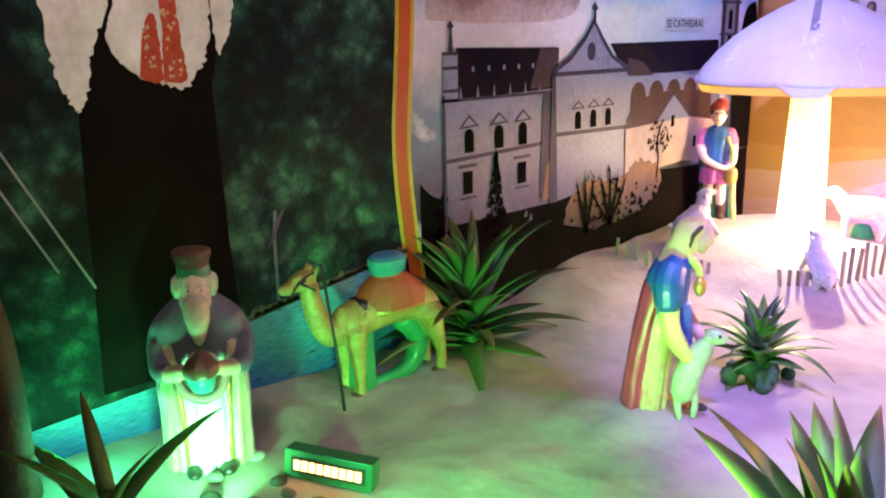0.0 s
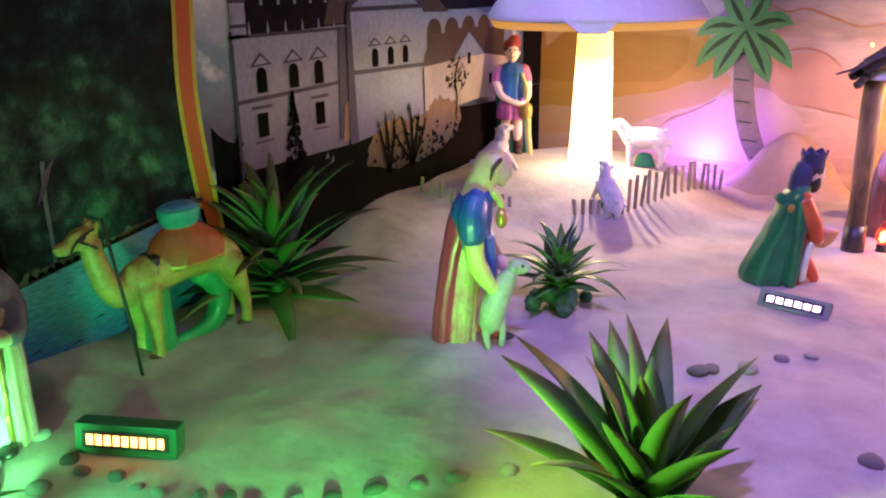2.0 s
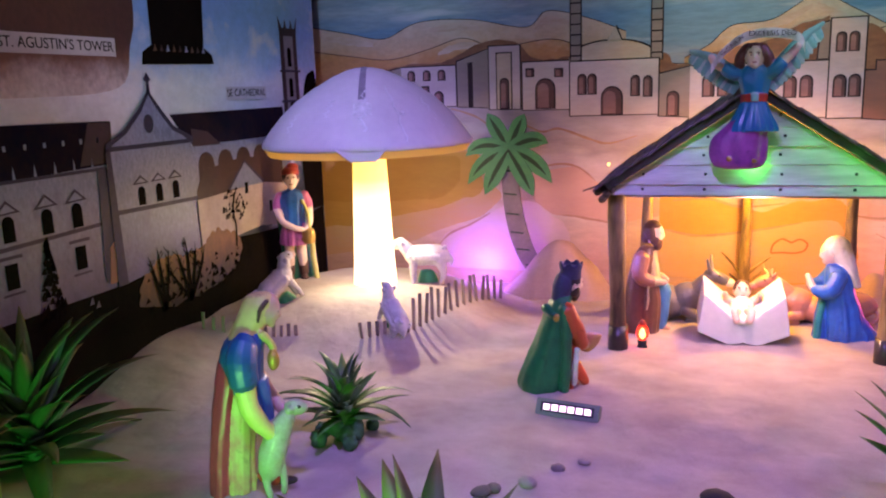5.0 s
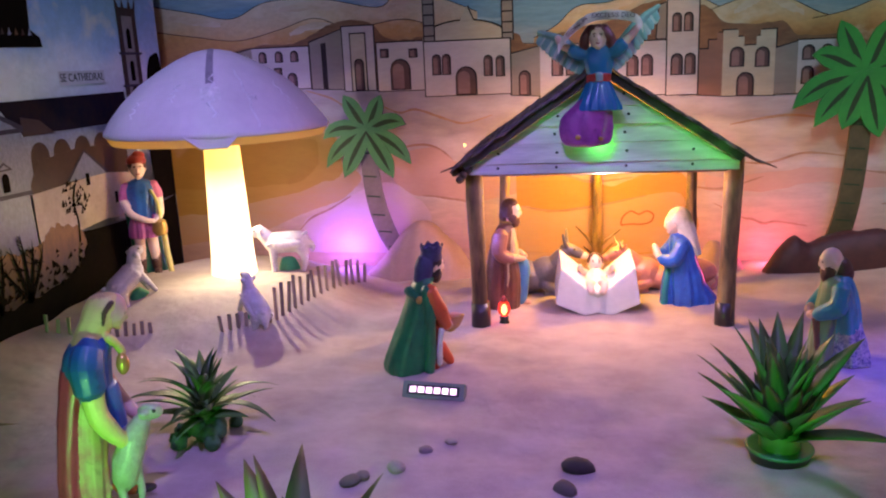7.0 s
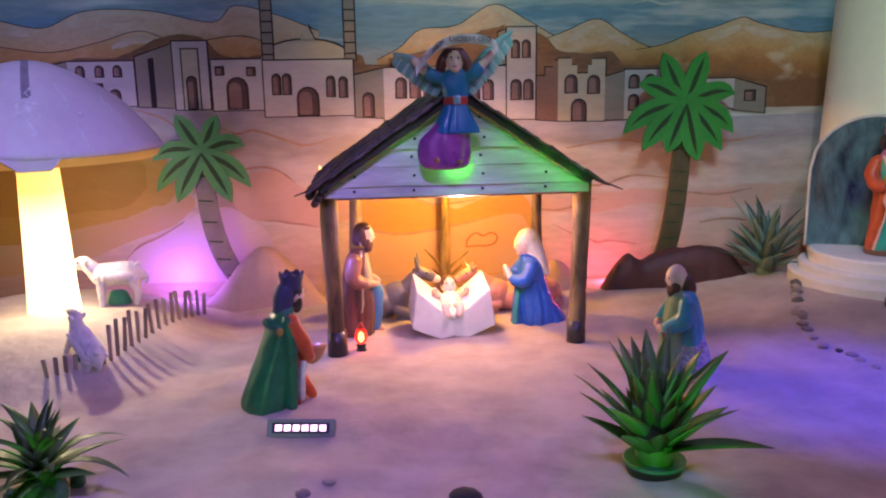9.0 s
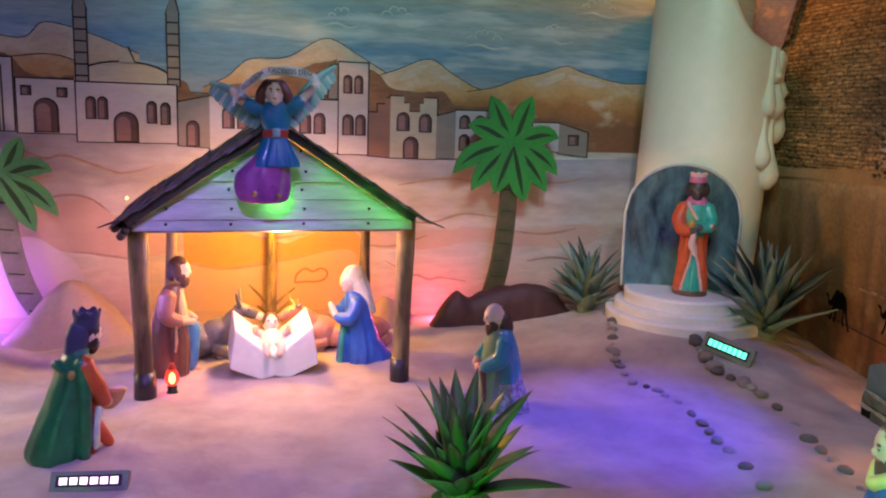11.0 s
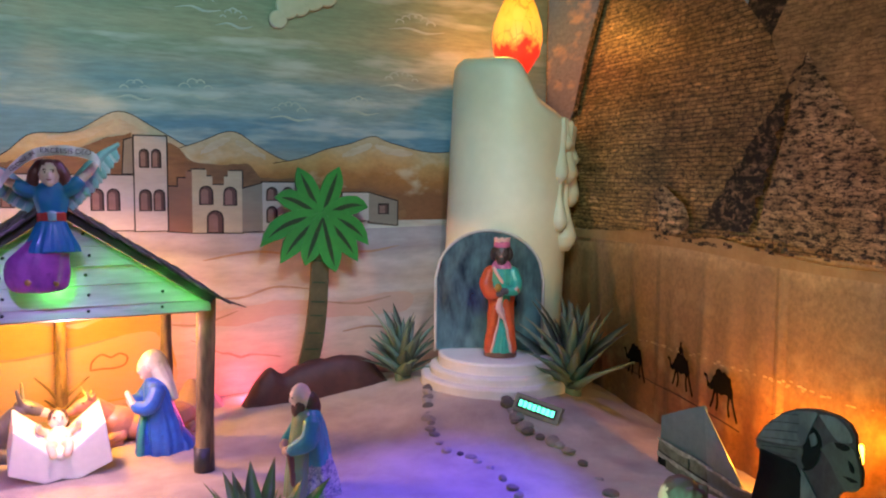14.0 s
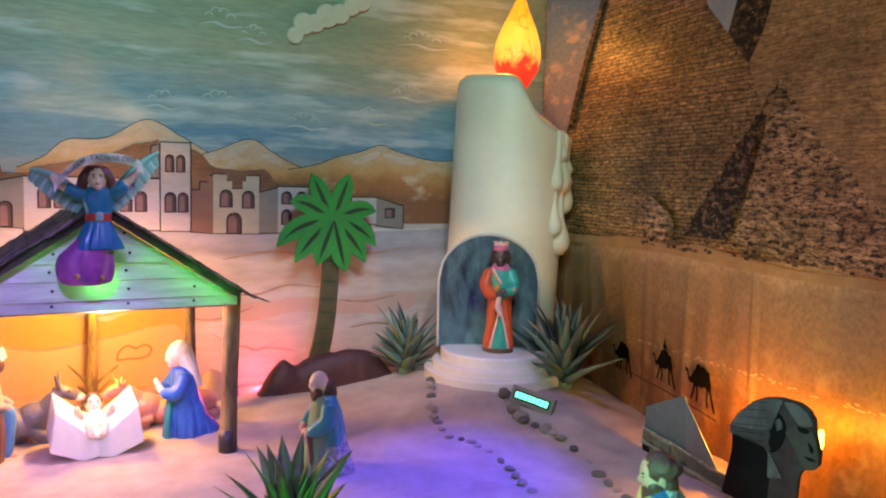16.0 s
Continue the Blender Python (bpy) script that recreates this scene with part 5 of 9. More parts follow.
for cy, cz in ((3.58, 0.68), (3.8, 0.56), (3.87, 0.56), (3.95, 0.55)):
    w_("window", rect(cy - 0.014, cz, cy + 0.014, cz + 0.055), 9, PDARK)
# printed trees before the walls
rnd = random.Random(11)
for k in range(120):
    z = 0.34 + 0.34 * rnd.random()
    s = 0.075 * (1 - (z - 0.34) / 0.36)
    cy = 2.29 + rnd.uniform(-s, s)
    w_("printed_twig", [(cy - 0.012, z - 0.004), (cy + 0.013, z - 0.008), (cy + 0.006, z + 0.02)], 7 + k % 3, PDARK)
w_("printed_trunk", line(smooth_line([(3.45, 0.44), (3.46, 0.53), (3.445, 0.62), (3.47, 0.7)]), 0.012), 10, PDARK)
for k in range(60):
    a, r = rnd.uniform(0, 6.28), 0.1 * math.sqrt(rnd.random())
    cy, cz = 3.46 + r * 1.1 * math.cos(a), 0.64 + 0.8 * r * math.sin(a)
    w_("printed_leaf", [(cy - 0.01, cz - 0.006), (cy + 0.011, cz - 0.003), (cy + 0.003, cz + 0.013)], 10 + k % 2, PBROWN if k % 3 else PDARK)
# orange glow on the slope, put into the banner's colour
w_("glow_field", [(u + rnd.uniform(-0.012, 0.012), v + rnd.uniform(-0.012, 0.012)) for u, v in smooth_line([(2.72, 0.34), (2.77, 0.44), (2.86, 0.49), (2.96, 0.50), (3.06, 0.47), (3.18, 0.50), (3.30, 0.55), (3.42, 0.52), (3.50, 0.44), (3.42, 0.34), (3.2, 0.28), (2.95, 0.28)], 6)], 8, PGLOW)
for k in range(70):
    cy, cz = 2.76 + 0.70 * rnd.random(), 0.28 + 0.16 * rnd.random() ** 1.5
    s = 0.008 + 0.014 * rnd.random()
    w_("printed_leaf", [(cy - s, cz - s * 0.6), (cy + s, cz - s * 0.3), (cy + rnd.uniform(-s, s), cz + s)], 11 + k % 3, PDARK)
for base, heads in ((3.06, (2.90, 2.98, 3.05, 3.12, 3.19)), (2.88, (2.80, 2.86, 2.93))):
    for head in heads:
        tip = 0.55 - 0.5 * abs(head - base) + 0.02 * rnd.random()
        foot, crest = (base, 0.27), (head, tip)
        bend = ((base + head * 2) / 3 + 0.006, 0.27 + (tip - 0.27) * 0.6)
        w_("printed_trunk", [(foot[0] - 0.012, foot[1]), (foot[0] + 0.012, foot[1]), (bend[0] + 0.008, bend[1]), crest, (bend[0] - 0.008, bend[1])], 14, PDARK)
        for j in range(7):
            t = 0.45 + 0.5 * rnd.random()
            cy, cz = foot[0] + (crest[0] - foot[0]) * t, foot[1] + (crest[1] - foot[1]) * t
            w_("printed_twig", line([(cy, cz), (cy + rnd.uniform(-0.035, 0.035), cz + rnd.uniform(0.01, 0.035))], 0.0035), 15, PDARK)
for k in range(26):
    cy, cz = 1.93 + 0.09 * rnd.random(), 0.36 + 0.2 * rnd.random()
    w_("printed_bush", [(cy - 0.02, cz - 0.015), (cy + 0.02, cz - 0.01), (cy + 0.004, cz + 0.025)], 4 + k % 2, PDARK)
for cy, cz in ((2.47, 0.42), (2.5, 0.4)):
    w_("printed_bloom", [(cy - 0.012, cz - 0.012), (cy + 0.012, cz - 0.01), (cy + 0.006, cz + 0.018)], 9, PWHITE)
# upper part: ruined tower on a rust ground, dark niche, far tower at the corner
PRUST = banded("print_rust_tower", "Z", [(1.1, (0.60, 0.60, 0.64)), (1.22, (0.46, 0.40, 0.40)), (1.30, (0.16, 0.07, 0.045)), (1.36, (0.075, 0.026, 0.016)), (1.9, (0.06, 0.024, 0.016))], rough=0.42, wobble=0.05, patch=4, spread=0.5, stretch=(1, 1.1, 1.0))
w_("rust_tower", smooth_line([(1.95, 1.18), (2.3, 1.17), (2.75, 1.2), (2.84, 1.36), (2.88, 1.5), (2.86, 1.8), (2.8, 2.3), (2.3, 2.5), (1.95, 2.5)]), 2, PRUST)
w_("dark_niche", [(2.9, 1.29), (3.4, 1.3), (3.39, 1.34), (3.33, 1.37), (3.35, 1.62), (3.3, 1.95), (3.0, 1.95), (2.97, 1.6), (2.97, 1.37), (2.91, 1.34)], 3, PDARK)
for k in range(9):
    cy = 2.99 + 0.042 * k
    w_("printed_speck", [(cy - 0.012, 1.345), (cy + 0.012, 1.347), (cy, 1.375)], 4, (PGLOW, PBROWN, PWHITE)[k % 3])
w_("far_tower", [(4.02, 0.86), (4.2, 0.86), (4.2, 1.47), (4.215, 1.56), (4.185, 1.50), (4.165, 1.50), (4.15, 1.545), (4.135, 1.50), (4.10, 1.50), (4.085, 1.545), (4.07, 1.50), (4.05, 1.50), (4.01, 1.56), (4.02, 1.47)], 4, PBROWN)
w_("tower_light", rect(4.06, 0.9, 4.16, 1.46), 5, print_ink("print_grey", (0.3, 0.28, 0.31)))
for z in (1.02, 1.14, 1.3):
    w_("tower_opening", arch(4.11, z, 0.04, 0.1), 6, PDARK)
    w_("tower_band", rect(4.0, z - 0.03, 4.22, z - 0.018), 7, PSHADE)
w_("printed_thicket", smooth_line([(4.2, 0.5), (4.18, 0.8), (4.22, 1.0), (4.26, 1.2), (4.33, 1.27), (4.41, 1.2), (4.41, 0.5)]), 5, PDARK)
for cy, cz, wd, ht, words, size in ((2.47, 1.35, 0.56, 0.068, "ST. AGUSTIN'S TOWER", 0.052), (3.655, 1.167, 0.36, 0.06, "SE CATHEDRAL", 0.05)):
    lab = w_("caption_strip", rect(cy - wd / 2, cz - ht / 2, cy + wd / 2, cz + ht / 2), 8, bpy.data.materials.get("caption_paper") or print_ink("caption_paper", (0.56, 0.55, 0.56), (0.46, 0.45, 0.47)))
    lettering(words, size, PDARK, lab, Matrix.Translation((-1.94 + 0.0082, cy, cz)) @ pose(0, 0, 0, 90, 0, 90), 0.0004)
def ragged(points, amp, seed):
    """An outline torn into small scallops."""
    rr = random.Random(seed)
    return [(u + rr.uniform(-amp, amp), v + rr.uniform(-amp, amp)) for u, v in smooth_line(points, 9)]


# forest banner: water, masts, pale and dark drapery shapes
f_ = lambda name, pts, layer, material: w_(name, pts, layer, material, forest)
f_("printed_water", [(0.19, 0.02), (0.19, 0.1), (0.5, 0.16), (0.9, 0.18), (1.18, 0.29), (1.45, 0.33), (1.74, 0.37), (1.84, 0.36), (1.84, -0.05), (0.19, -0.05)], 2, PWATER)
f_("water_edge", line(smooth_line([(0.9, 0.185), (1.18, 0.3), (1.45, 0.345), (1.74, 0.385), (1.83, 0.39)]), 0.018), 3, PWHITE)
rnd = random.Random(3)
for k in range(46):
    cy, cz = rnd.uniform(0.95, 1.78), rnd.uniform(0.04, 0.26)
    if cz < 0.12 + 0.12 * (cy - 0.9):
        f_("ripple", [(cy, cz), (cy + 0.05, cz + 0.006), (cy + 0.03, cz + 0.009)], 3, PSHADE)
for k in range(22):
    cy = 1.2 + 0.028 * k
    z = 0.3 + 0.14 * (cy - 1.2)
    f_("shore_bush", smooth_line([(cy - 0.03, z - 0.004), (cy - 0.018, z + 0.012 * rnd.random() + 0.006), (cy, z + 0.012 + 0.02 * rnd.random()), (cy + 0.02, z + 0.01 + 0.01 * rnd.random()), (cy + 0.034, z)], 3), 4, print_ink("print_moss", (0.12, 0.16, 0.1)) if k == 0 else bpy.data.materials["print_moss"])
f_("dark_column", [(0.73, 0.2), (1.16, 0.2), (1.14, 0.55), (1.13, 1.0), (1.2, 1.3), (1.12, 1.9), (0.86, 1.9), (0.78, 1.3), (0.76, 0.95)], 3, PDARK)
f_("pale_cloth", ragged([(0.70, 1.3), (0.71, 1.1), (0.735, 1.0), (0.76, 0.955), (0.79, 1.0), (0.81, 1.1), (0.86, 1.2), (0.9, 1.35), (0.85, 1.6)], 0.006, 1), 4, PCLOTH)
f_("pale_cloth", ragged([(0.9, 1.35), (0.87, 1.2), (0.85, 1.12), (0.9, 1.05), (0.97, 1.02), (1.05, 1.0), (1.1, 1.05), (1.13, 1.12), (1.14, 1.25), (1.12, 1.4)], 0.006, 2), 5, PCLOTH)
f_("pale_cloth", ragged([(1.14, 1.4), (1.145, 1.2), (1.155, 1.09), (1.18, 1.12), (1.21, 1.2), (1.22, 1.4)], 0.006, 3), 5, PCLOTH)
PRED = print_ink("print_red", (0.42, 0.035, 0.02), (0.5, 0.12, 0.05), 0.35, 40)
f_("red_panel", ragged([(0.925, 1.03), (0.985, 1.02), (0.99, 1.10), (0.985, 1.18), (0.965, 1.19), (0.94, 1.12)], 0.003, 5), 6, PRED)
f_("red_panel", ragged([(0.99, 1.018), (1.055, 1.022), (1.05, 1.12), (1.04, 1.28), (1.02, 1.40), (0.99, 1.40), (1.0, 1.2), (0.995, 1.1)], 0.003, 6), 6, PRED)
PORNATE = print_ink("print_ornament", (0.62, 0.50, 0.32), (0.5, 0.3, 0.12), 0.5, 30)
orn = random.Random(17)
for k in range(46):
    left = orn.random() < 0.35
    oy, oz = (orn.uniform(0.94, 0.978), orn.uniform(1.035, 1.17)) if left else (orn.uniform(1.0, 1.042), orn.uniform(1.03, 1.33))
    r = orn.uniform(0.004, 0.009)
    f_("printed_ornament", [(oy + r * math.cos(j * 1.05 + k) * (1 if j % 2 else 0.45), oz + r * math.sin(j * 1.05 + k) * (1 if j % 2 else 0.45)) for j in range(6)], 7 + k % 2, PORNATE)
f_("printed_mast", line([(1.29, 0.3), (1.29, 0.52), (1.3, 0.62)], 0.012), 4, print_ink("print_pole", (0.16, 0.3, 0.26)))
f_("printed_pennant", [(1.262, 0.5), (1.29, 0.53), (1.335, 0.625), (1.30, 0.59), (1.285, 0.55)], 5, PWHITE)
for a, b in (((0.5, 1.02), (0.745, 0.5)), ((0.5, 0.9), (0.66, 0.56))):
    f_("printed_cable", line([a, b], 0.006), 4, print_ink("print_cable", (0.3, 0.34, 0.3)))

# ---- the pyramid print on the east side ----
MASON = masonry("masonry_print", (0.47, 0.29, 0.125), (0.30, 0.175, 0.07), (0.075, 0.040, 0.018), 0.055, 0.0195, 0.010, 0.555, 0.35, 2.6, 0.13, (1.7, 0.4), 0.4, 0.36)
MASON2 = masonry("rubble_print", (0.46, 0.32, 0.18), (0.26, 0.165, 0.085), (0.014, 0.009, 0.006), 0.07, 0.030, 0.040, 0.518, 0.3, 2.3, 0.05, (1.8, 0.45), 0.4, 0.45)
MASONDARK = masonry("shaded_masonry_print", (0.12, 0.075, 0.042), (0.03, 0.02, 0.014), (0.004, 0.0035, 0.003), 0.05, 0.03, 0.04, 0.455, 0.4, 1.6, 0.05, (3.2, 0.4), 0.2, 0.6)
FARSTONE = masonry("far_stone_print", (0.42, 0.275, 0.135), (0.33, 0.21, 0.10), (0.17, 0.105, 0.052), 0.07, 0.016, 0.02, 0.63, 0.3, 2.2, 0.08, (1.4, 0.6), 0.15, 0.4)
DUNE = print_ink("dune_print", (0.50, 0.34, 0.18), (0.38, 0.24, 0.12), 0.6, 8, 60)
PLAIN = banded("plain_print", "Z", [(-0.1, (0.14, 0.06, 0.03)), (0.33, (0.20, 0.085, 0.035)), (0.40, (0.25, 0.13, 0.055)), (0.6, (0.24, 0.14, 0.068)), (0.84, (0.32, 0.21, 0.115)), (0.9, (0.50, 0.35, 0.20)), (1.0, (0.52, 0.38, 0.24))], rough=0.5, wobble=0.05, patch=3.6, stretch=(1, 1.3, 1.3), spread=0.6, clouds=0.3, cloud_colour=(0.52, 0.36, 0.2))
# the cloth hangs in shallow folds
cols, zs = 300, [-0.1, 0.05, 0.2, 0.35, 0.5, 0.65, 0.8, 0.95, 1.05, 1.4, 1.9, 2.3, 2.75]
ev, ef = [], []
for z in zs:
    for i in range(cols + 1):
        u = 0.5 + 3.95 * i / cols
        hang = max(0.0, 1 - z / 1.05)
        fold = (0.022 * math.sin(u * 9 + 0.6) + 0.014 * math.sin(u * 23 + math.sin(u * 5))) * hang
        drag = sum(0.012 * math.exp(-((u - at_ - lean_ * (0.9 - z)) / wide_) ** 2) for at_, lean_, wide_ in ((3.66, -0.32, 0.030), (3.80, -0.16, 0.025), (3.46, -0.22, 0.035), (3.2, 0.03, 0.03), (2.86, 0.02, 0.028)))
        crease = 0.022 * math.exp(-((u - 2.42) / 0.016) ** 2) + drag * min(1.0, 3 * hang)
        ev.append(east(u, z, min(0.0, fold) - 0.020 + (crease if z < 1.0 else 0.0) * min(1.0, 6 * hang)))
for j in range(len(zs) - 1):
    for i in range(cols):
        a = j * (cols + 1) + i
        ef.append((a, a + 1, a + cols + 2, a + cols + 1))
cloth = mesh_object("pyramid_banner", ev, ef, [PLAIN, MASON], [0 if j < 7 else 1 for j in range(len(zs) - 1) for i in range(cols)])
sol = cloth.modifiers.new("thickness", "SOLIDIFY")
sol.thickness, sol.offset = 0.004, 0
tagged(cloth, "printed cloth backdrop of brown stone pyramids on a plain", "banner")
e_ = lambda name, pts, layer, material: plate(name, pts, layer, material, cloth, east, 0.0006)
e_("printed_sky", [(3.72, 2.28), (3.9, 1.95), (4.06, 1.62), (4.4, 1.2), (4.4, 2.7), (3.6, 2.7)], 1, banded("dusk_sky_print", "Z", [(1.2, (0.26, 0.18, 0.16)), (1.8, (0.16, 0.17, 0.26)), (2.2, (0.10, 0.16, 0.30)), (2.6, (0.08, 0.15, 0.32))], clouds=0.75, cloud_colour=(0.52, 0.36, 0.30)))
e_("pyramid_edge", line([(3.62, 2.5), (3.75, 2.24), (3.93, 1.9), (4.05, 1.6)], 0.05), 2, MASONDARK)
e_("printed_sky", [(2.98, 2.4), (2.8, 2.08), (2.69, 1.97), (2.62, 1.9), (2.5, 2.4)], 1, print_ink("print_blue_sky", (0.28, 0.42, 0.62), (0.5, 0.56, 0.62), 0.6, 4))
e_("shaded_pyramid", [(2.66, 1.94), (2.52, 1.79), (2.44, 1.92), (2.36, 2.15), (2.28, 2.4), (2.5, 2.4)], 2, MASONDARK)
e_("far_pyramid", [(2.52, 1.79), (2.44, 1.92), (2.36, 2.15), (2.28, 2.4), (1.4, 2.4), (0.6, 1.6), (0.6, 0.95), (1.9, 0.95), (2.3, 1.3)], 1, FARSTONE)
jag = random.Random(8)
left = [(2.34 + 0.57 * k / 42 + jag.uniform(-0.016, 0.016), 1.7 - 0.68 * k / 42 + jag.uniform(-0.01, 0.01)) for k in range(43)]
right = [(2.34 - 0.62 * k / 14, 1.7 - 0.62 * k / 14 + jag.uniform(-0.02, 0.02)) for k in range(15)]
e_("small_pyramid", left[:1] + [(2.55, 1.02), (2.1, 0.96), (1.72, 0.98)] + right[::-1][:-1], 4, MASON2)
mid = [(2.60 - 0.24 * k / 36 + jag.uniform(-0.028, 0.028), 1.02 + 0.64 * k / 36 + jag.uniform(-0.008, 0.008)) for k in range(37)]
e_("small_pyramid_shade", left + mid, 5, MASONDARK)
e_("printed_dune", smooth_line([(4.3, 0.93), (3.6, 0.965), (3.3, 0.985), (3.0, 0.965), (2.8, 0.985), (2.6, 0.965), (2.2, 0.93), (1.8, 0.94), (1.8, 0.90), (2.4, 0.895), (3.0, 0.92), (3.6, 0.91), (4.3, 0.90)], 4), 3, DUNE)
e_("rubble_patch", smooth_line([(3.20, 1.00), (3.22, 1.10), (3.26, 1.17), (3.18, 1.20), (3.10, 1.16), (3.02, 1.12), (2.98, 1.03), (3.08, 0.98)], 4), 4, MASON2)
for k in range(90):
    u, v = 1.75 + 1.5 * jag.random(), 0.95 + 0.09 * jag.random() ** 2
    s = 0.006 + 0.014 * jag.random()
    e_("rubble_stone", [(u - s, v - s * 0.5), (u + s, v - s * 0.4), (u + s * 0.6, v + s * 0.5), (u - s * 0.7, v + s * 0.4)], 6, MASONDARK if k % 3 else MASON2)
for cy, cz, s, rider in ((3.37, 0.34, 0.78, 0), (3.0, 0.37, 0.78, 1), (2.72, 0.35, 0.9, 0)):
    at_ = lambda pts: [(cy + a * s, cz + b * s) for a, b in pts]
    e_("printed_beast", at_([(0.058, -0.03), (0.07, 0.0), (0.066, 0.035), (0.05, 0.05), (0.042, 0.075), (0.02, 0.085), (0.0, 0.072), (-0.02, 0.078), (-0.042, 0.06), (-0.062, 0.055), (-0.07, 0.02), (-0.082, -0.01), (-0.08, -0.045), (-0.055, -0.04), (-0.03, -0.028), (0.0, -0.04), (0.03, -0.03), (0.045, -0.045)]), 3, PDARK)
    e_("printed_neck", at_([(0.06, 0.035), (0.085, 0.0), (0.098, 0.01), (0.104, 0.04), (0.128, 0.045), (0.13, 0.03), (0.112, 0.022), (0.1, -0.02), (0.075, -0.03), (0.05, -0.02)]), 4, PDARK)
    if rider:
        e_("printed_rider", at_([(0.03, 0.07), (0.028, 0.11), (0.016, 0.125), (0.014, 0.15), (0.002, 0.152), (0.0, 0.128), (-0.016, 0.11), (-0.022, 0.07)]), 4, PDARK)
    for pts in (((0.05, -0.03), (0.058, -0.075), (0.075, -0.115)), ((0.03, -0.03), (0.022, -0.08), (0.03, -0.12)), ((-0.055, -0.03), (-0.05, -0.085), (-0.06, -0.13)), ((-0.072, -0.03), (-0.09, -0.085), (-0.115, -0.145))):
        e_("printed_leg", line(at_(pts), 0.012), 4, PDARK)
PCRUST = print_ink("print_crust", (0.62, 0.46, 0.28), (0.45, 0.30, 0.16))
for k in range(70):
    u = 3.40 - 1.7 * jag.random()
    v, s = 0.441 + 0.022 * (3.32 - u) / 1.4 + jag.gauss(0, 0.006), 0.003 + 0.006 * jag.random()
    e_("printed_crust", [(u - s * 1.6, v - s * 0.3), (u + s * 1.2, v - s * 0.4), (u + s * 1.7, v + s * 0.3), (u - s, v + s * 0.4)], 3 + k % 3, PCRUST)
e_("printed_shadow", line([(3.5, 0.27), (3.2, 0.245), (3.0, 0.235), (2.8, 0.215), (2.6, 0.19)], 0.006), 2, PBROWN)

# ---- glowing mushroom ----
MX, MY = -1.37, 3.82
CAPMAT = mat("cap_paint", (0.70, 0.66, 0.68), (0.56, 0.52, 0.56), rough=0.45, grain=30, patch=4, amount=0.4, bump=0.15)
mushroom = thing("mushroom_lamp", "giant white mushroom lamp with glowing stem on the sand mound", "lamp", pose(MX, MY, sand_height(MX, MY)))
stem_glow = bpy.data.materials.new("lit_stem")
stem_glow.use_nodes = True
n_, l_ = stem_glow.node_tree.nodes, stem_glow.node_tree.links
co_, sp_, rg_, cr_ = n_.new("ShaderNodeTexCoord"), n_.new("ShaderNodeSeparateXYZ"), n_.new("ShaderNodeMapRange"), n_.new("ShaderNodeValToRGB")
l_.new(co_.outputs["Object"], sp_.inputs[0])
l_.new(sp_.outputs["Z"], rg_.inputs["Value"])
rg_.inputs["From Min"].default_value, rg_.inputs["From Max"].default_value = 0.0, 0.74
l_.new(rg_.outputs[0], cr_.inputs["Fac"])
for e, (at, c) in zip([cr_.color_ramp.elements[0], cr_.color_ramp.elements.new(0.58), cr_.color_ramp.elements.new(0.74), cr_.color_ramp.elements[-1]], ((0, (1, 0.72, 0.38)), (0.58, (1, 0.70, 0.34)), (0.72, (0.80, 0.44, 0.08)), (1, (0.50, 0.25, 0.03)))):
    e.position, e.color = at, (*c, 1)
l_.new(cr_.outputs["Color"], n_["Principled BSDF"].inputs["Emission Color"])
n_["Principled BSDF"].inputs["Base Color"].default_value = (0.8, 0.7, 0.5, 1)
n_["Principled BSDF"].inputs["Emission Strength"].default_value = 3.6
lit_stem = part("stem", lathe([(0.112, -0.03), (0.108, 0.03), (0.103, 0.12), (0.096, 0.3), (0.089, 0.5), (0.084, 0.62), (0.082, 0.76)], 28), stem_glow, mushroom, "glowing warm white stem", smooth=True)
lit_stem.visible_shadow = False
cap_prof = [(0.09, 0.735), (0.3, 0.708), (0.48, 0.698), (0.508, 0.702), (0.515, 0.712), (0.51, 0.728), (0.48, 0.775), (0.42, 0.85), (0.34, 0.925), (0.25, 0.985), (0.16, 1.035), (0.09, 1.065), (0.04, 1.076), (0.0001, 1.078)]
part("cap", lathe(cap_prof[3:], 56, lambda a, k: 1 + 0.006 * math.sin(5 * a + k) + 0.004 * math.sin(11 * a)), CAPMAT, mushroom, smooth=True)
part("gills", lathe([(0.07, 0.74), (0.3, 0.712), (0.5, 0.700), (0.509, 0.703)], 56), mat("gill_paint", (0.62, 0.5, 0.2), (0.5, 0.38, 0.14), rough=0.6), mushroom, "yellowish underside", smooth=True)


def on_cap(r, a, lift=0.003):
    prof = cap_prof[4:]
    for (r0, z0), (r1, z1) in zip(prof, prof[1:]):
        if r0 >= r >= r1:
            t = (r0 - r) / (r0 - r1)
            return Vector((r * math.cos(a), r * math.sin(a), z0 + (z1 - z0) * t + lift))
    return Vector((0, 0, 1.08))


def cap_strip(name, angle, half, r0, r1, material, wob=0.0):
    """A strip of even width that lies on the cap from radius r0 up to r1."""
    bm = bmesh.new()
    rows = []
    for k in range(17):
        r = r0 + (r1 - r0) * k / 16
        sway = wob * math.sin(k * 1.3) + wob * 0.6 * math.sin(k * 2.9)
        spread_a = min(1.2, half / max(r, 0.015))
        rows.append([bm.verts.new(on_cap(r, angle + spread_a * (i / 2 - 1) + sway, 0.0035 if 0 < i < 4 else -0.001)) for i in range(5)])
    for p, q in zip(rows, rows[1:]):
        for i in range(4):
            bm.faces.new((p[i], p[i + 1], q[i + 1], q[i]))
    part(name, bm, material, mushroom, smooth=True)


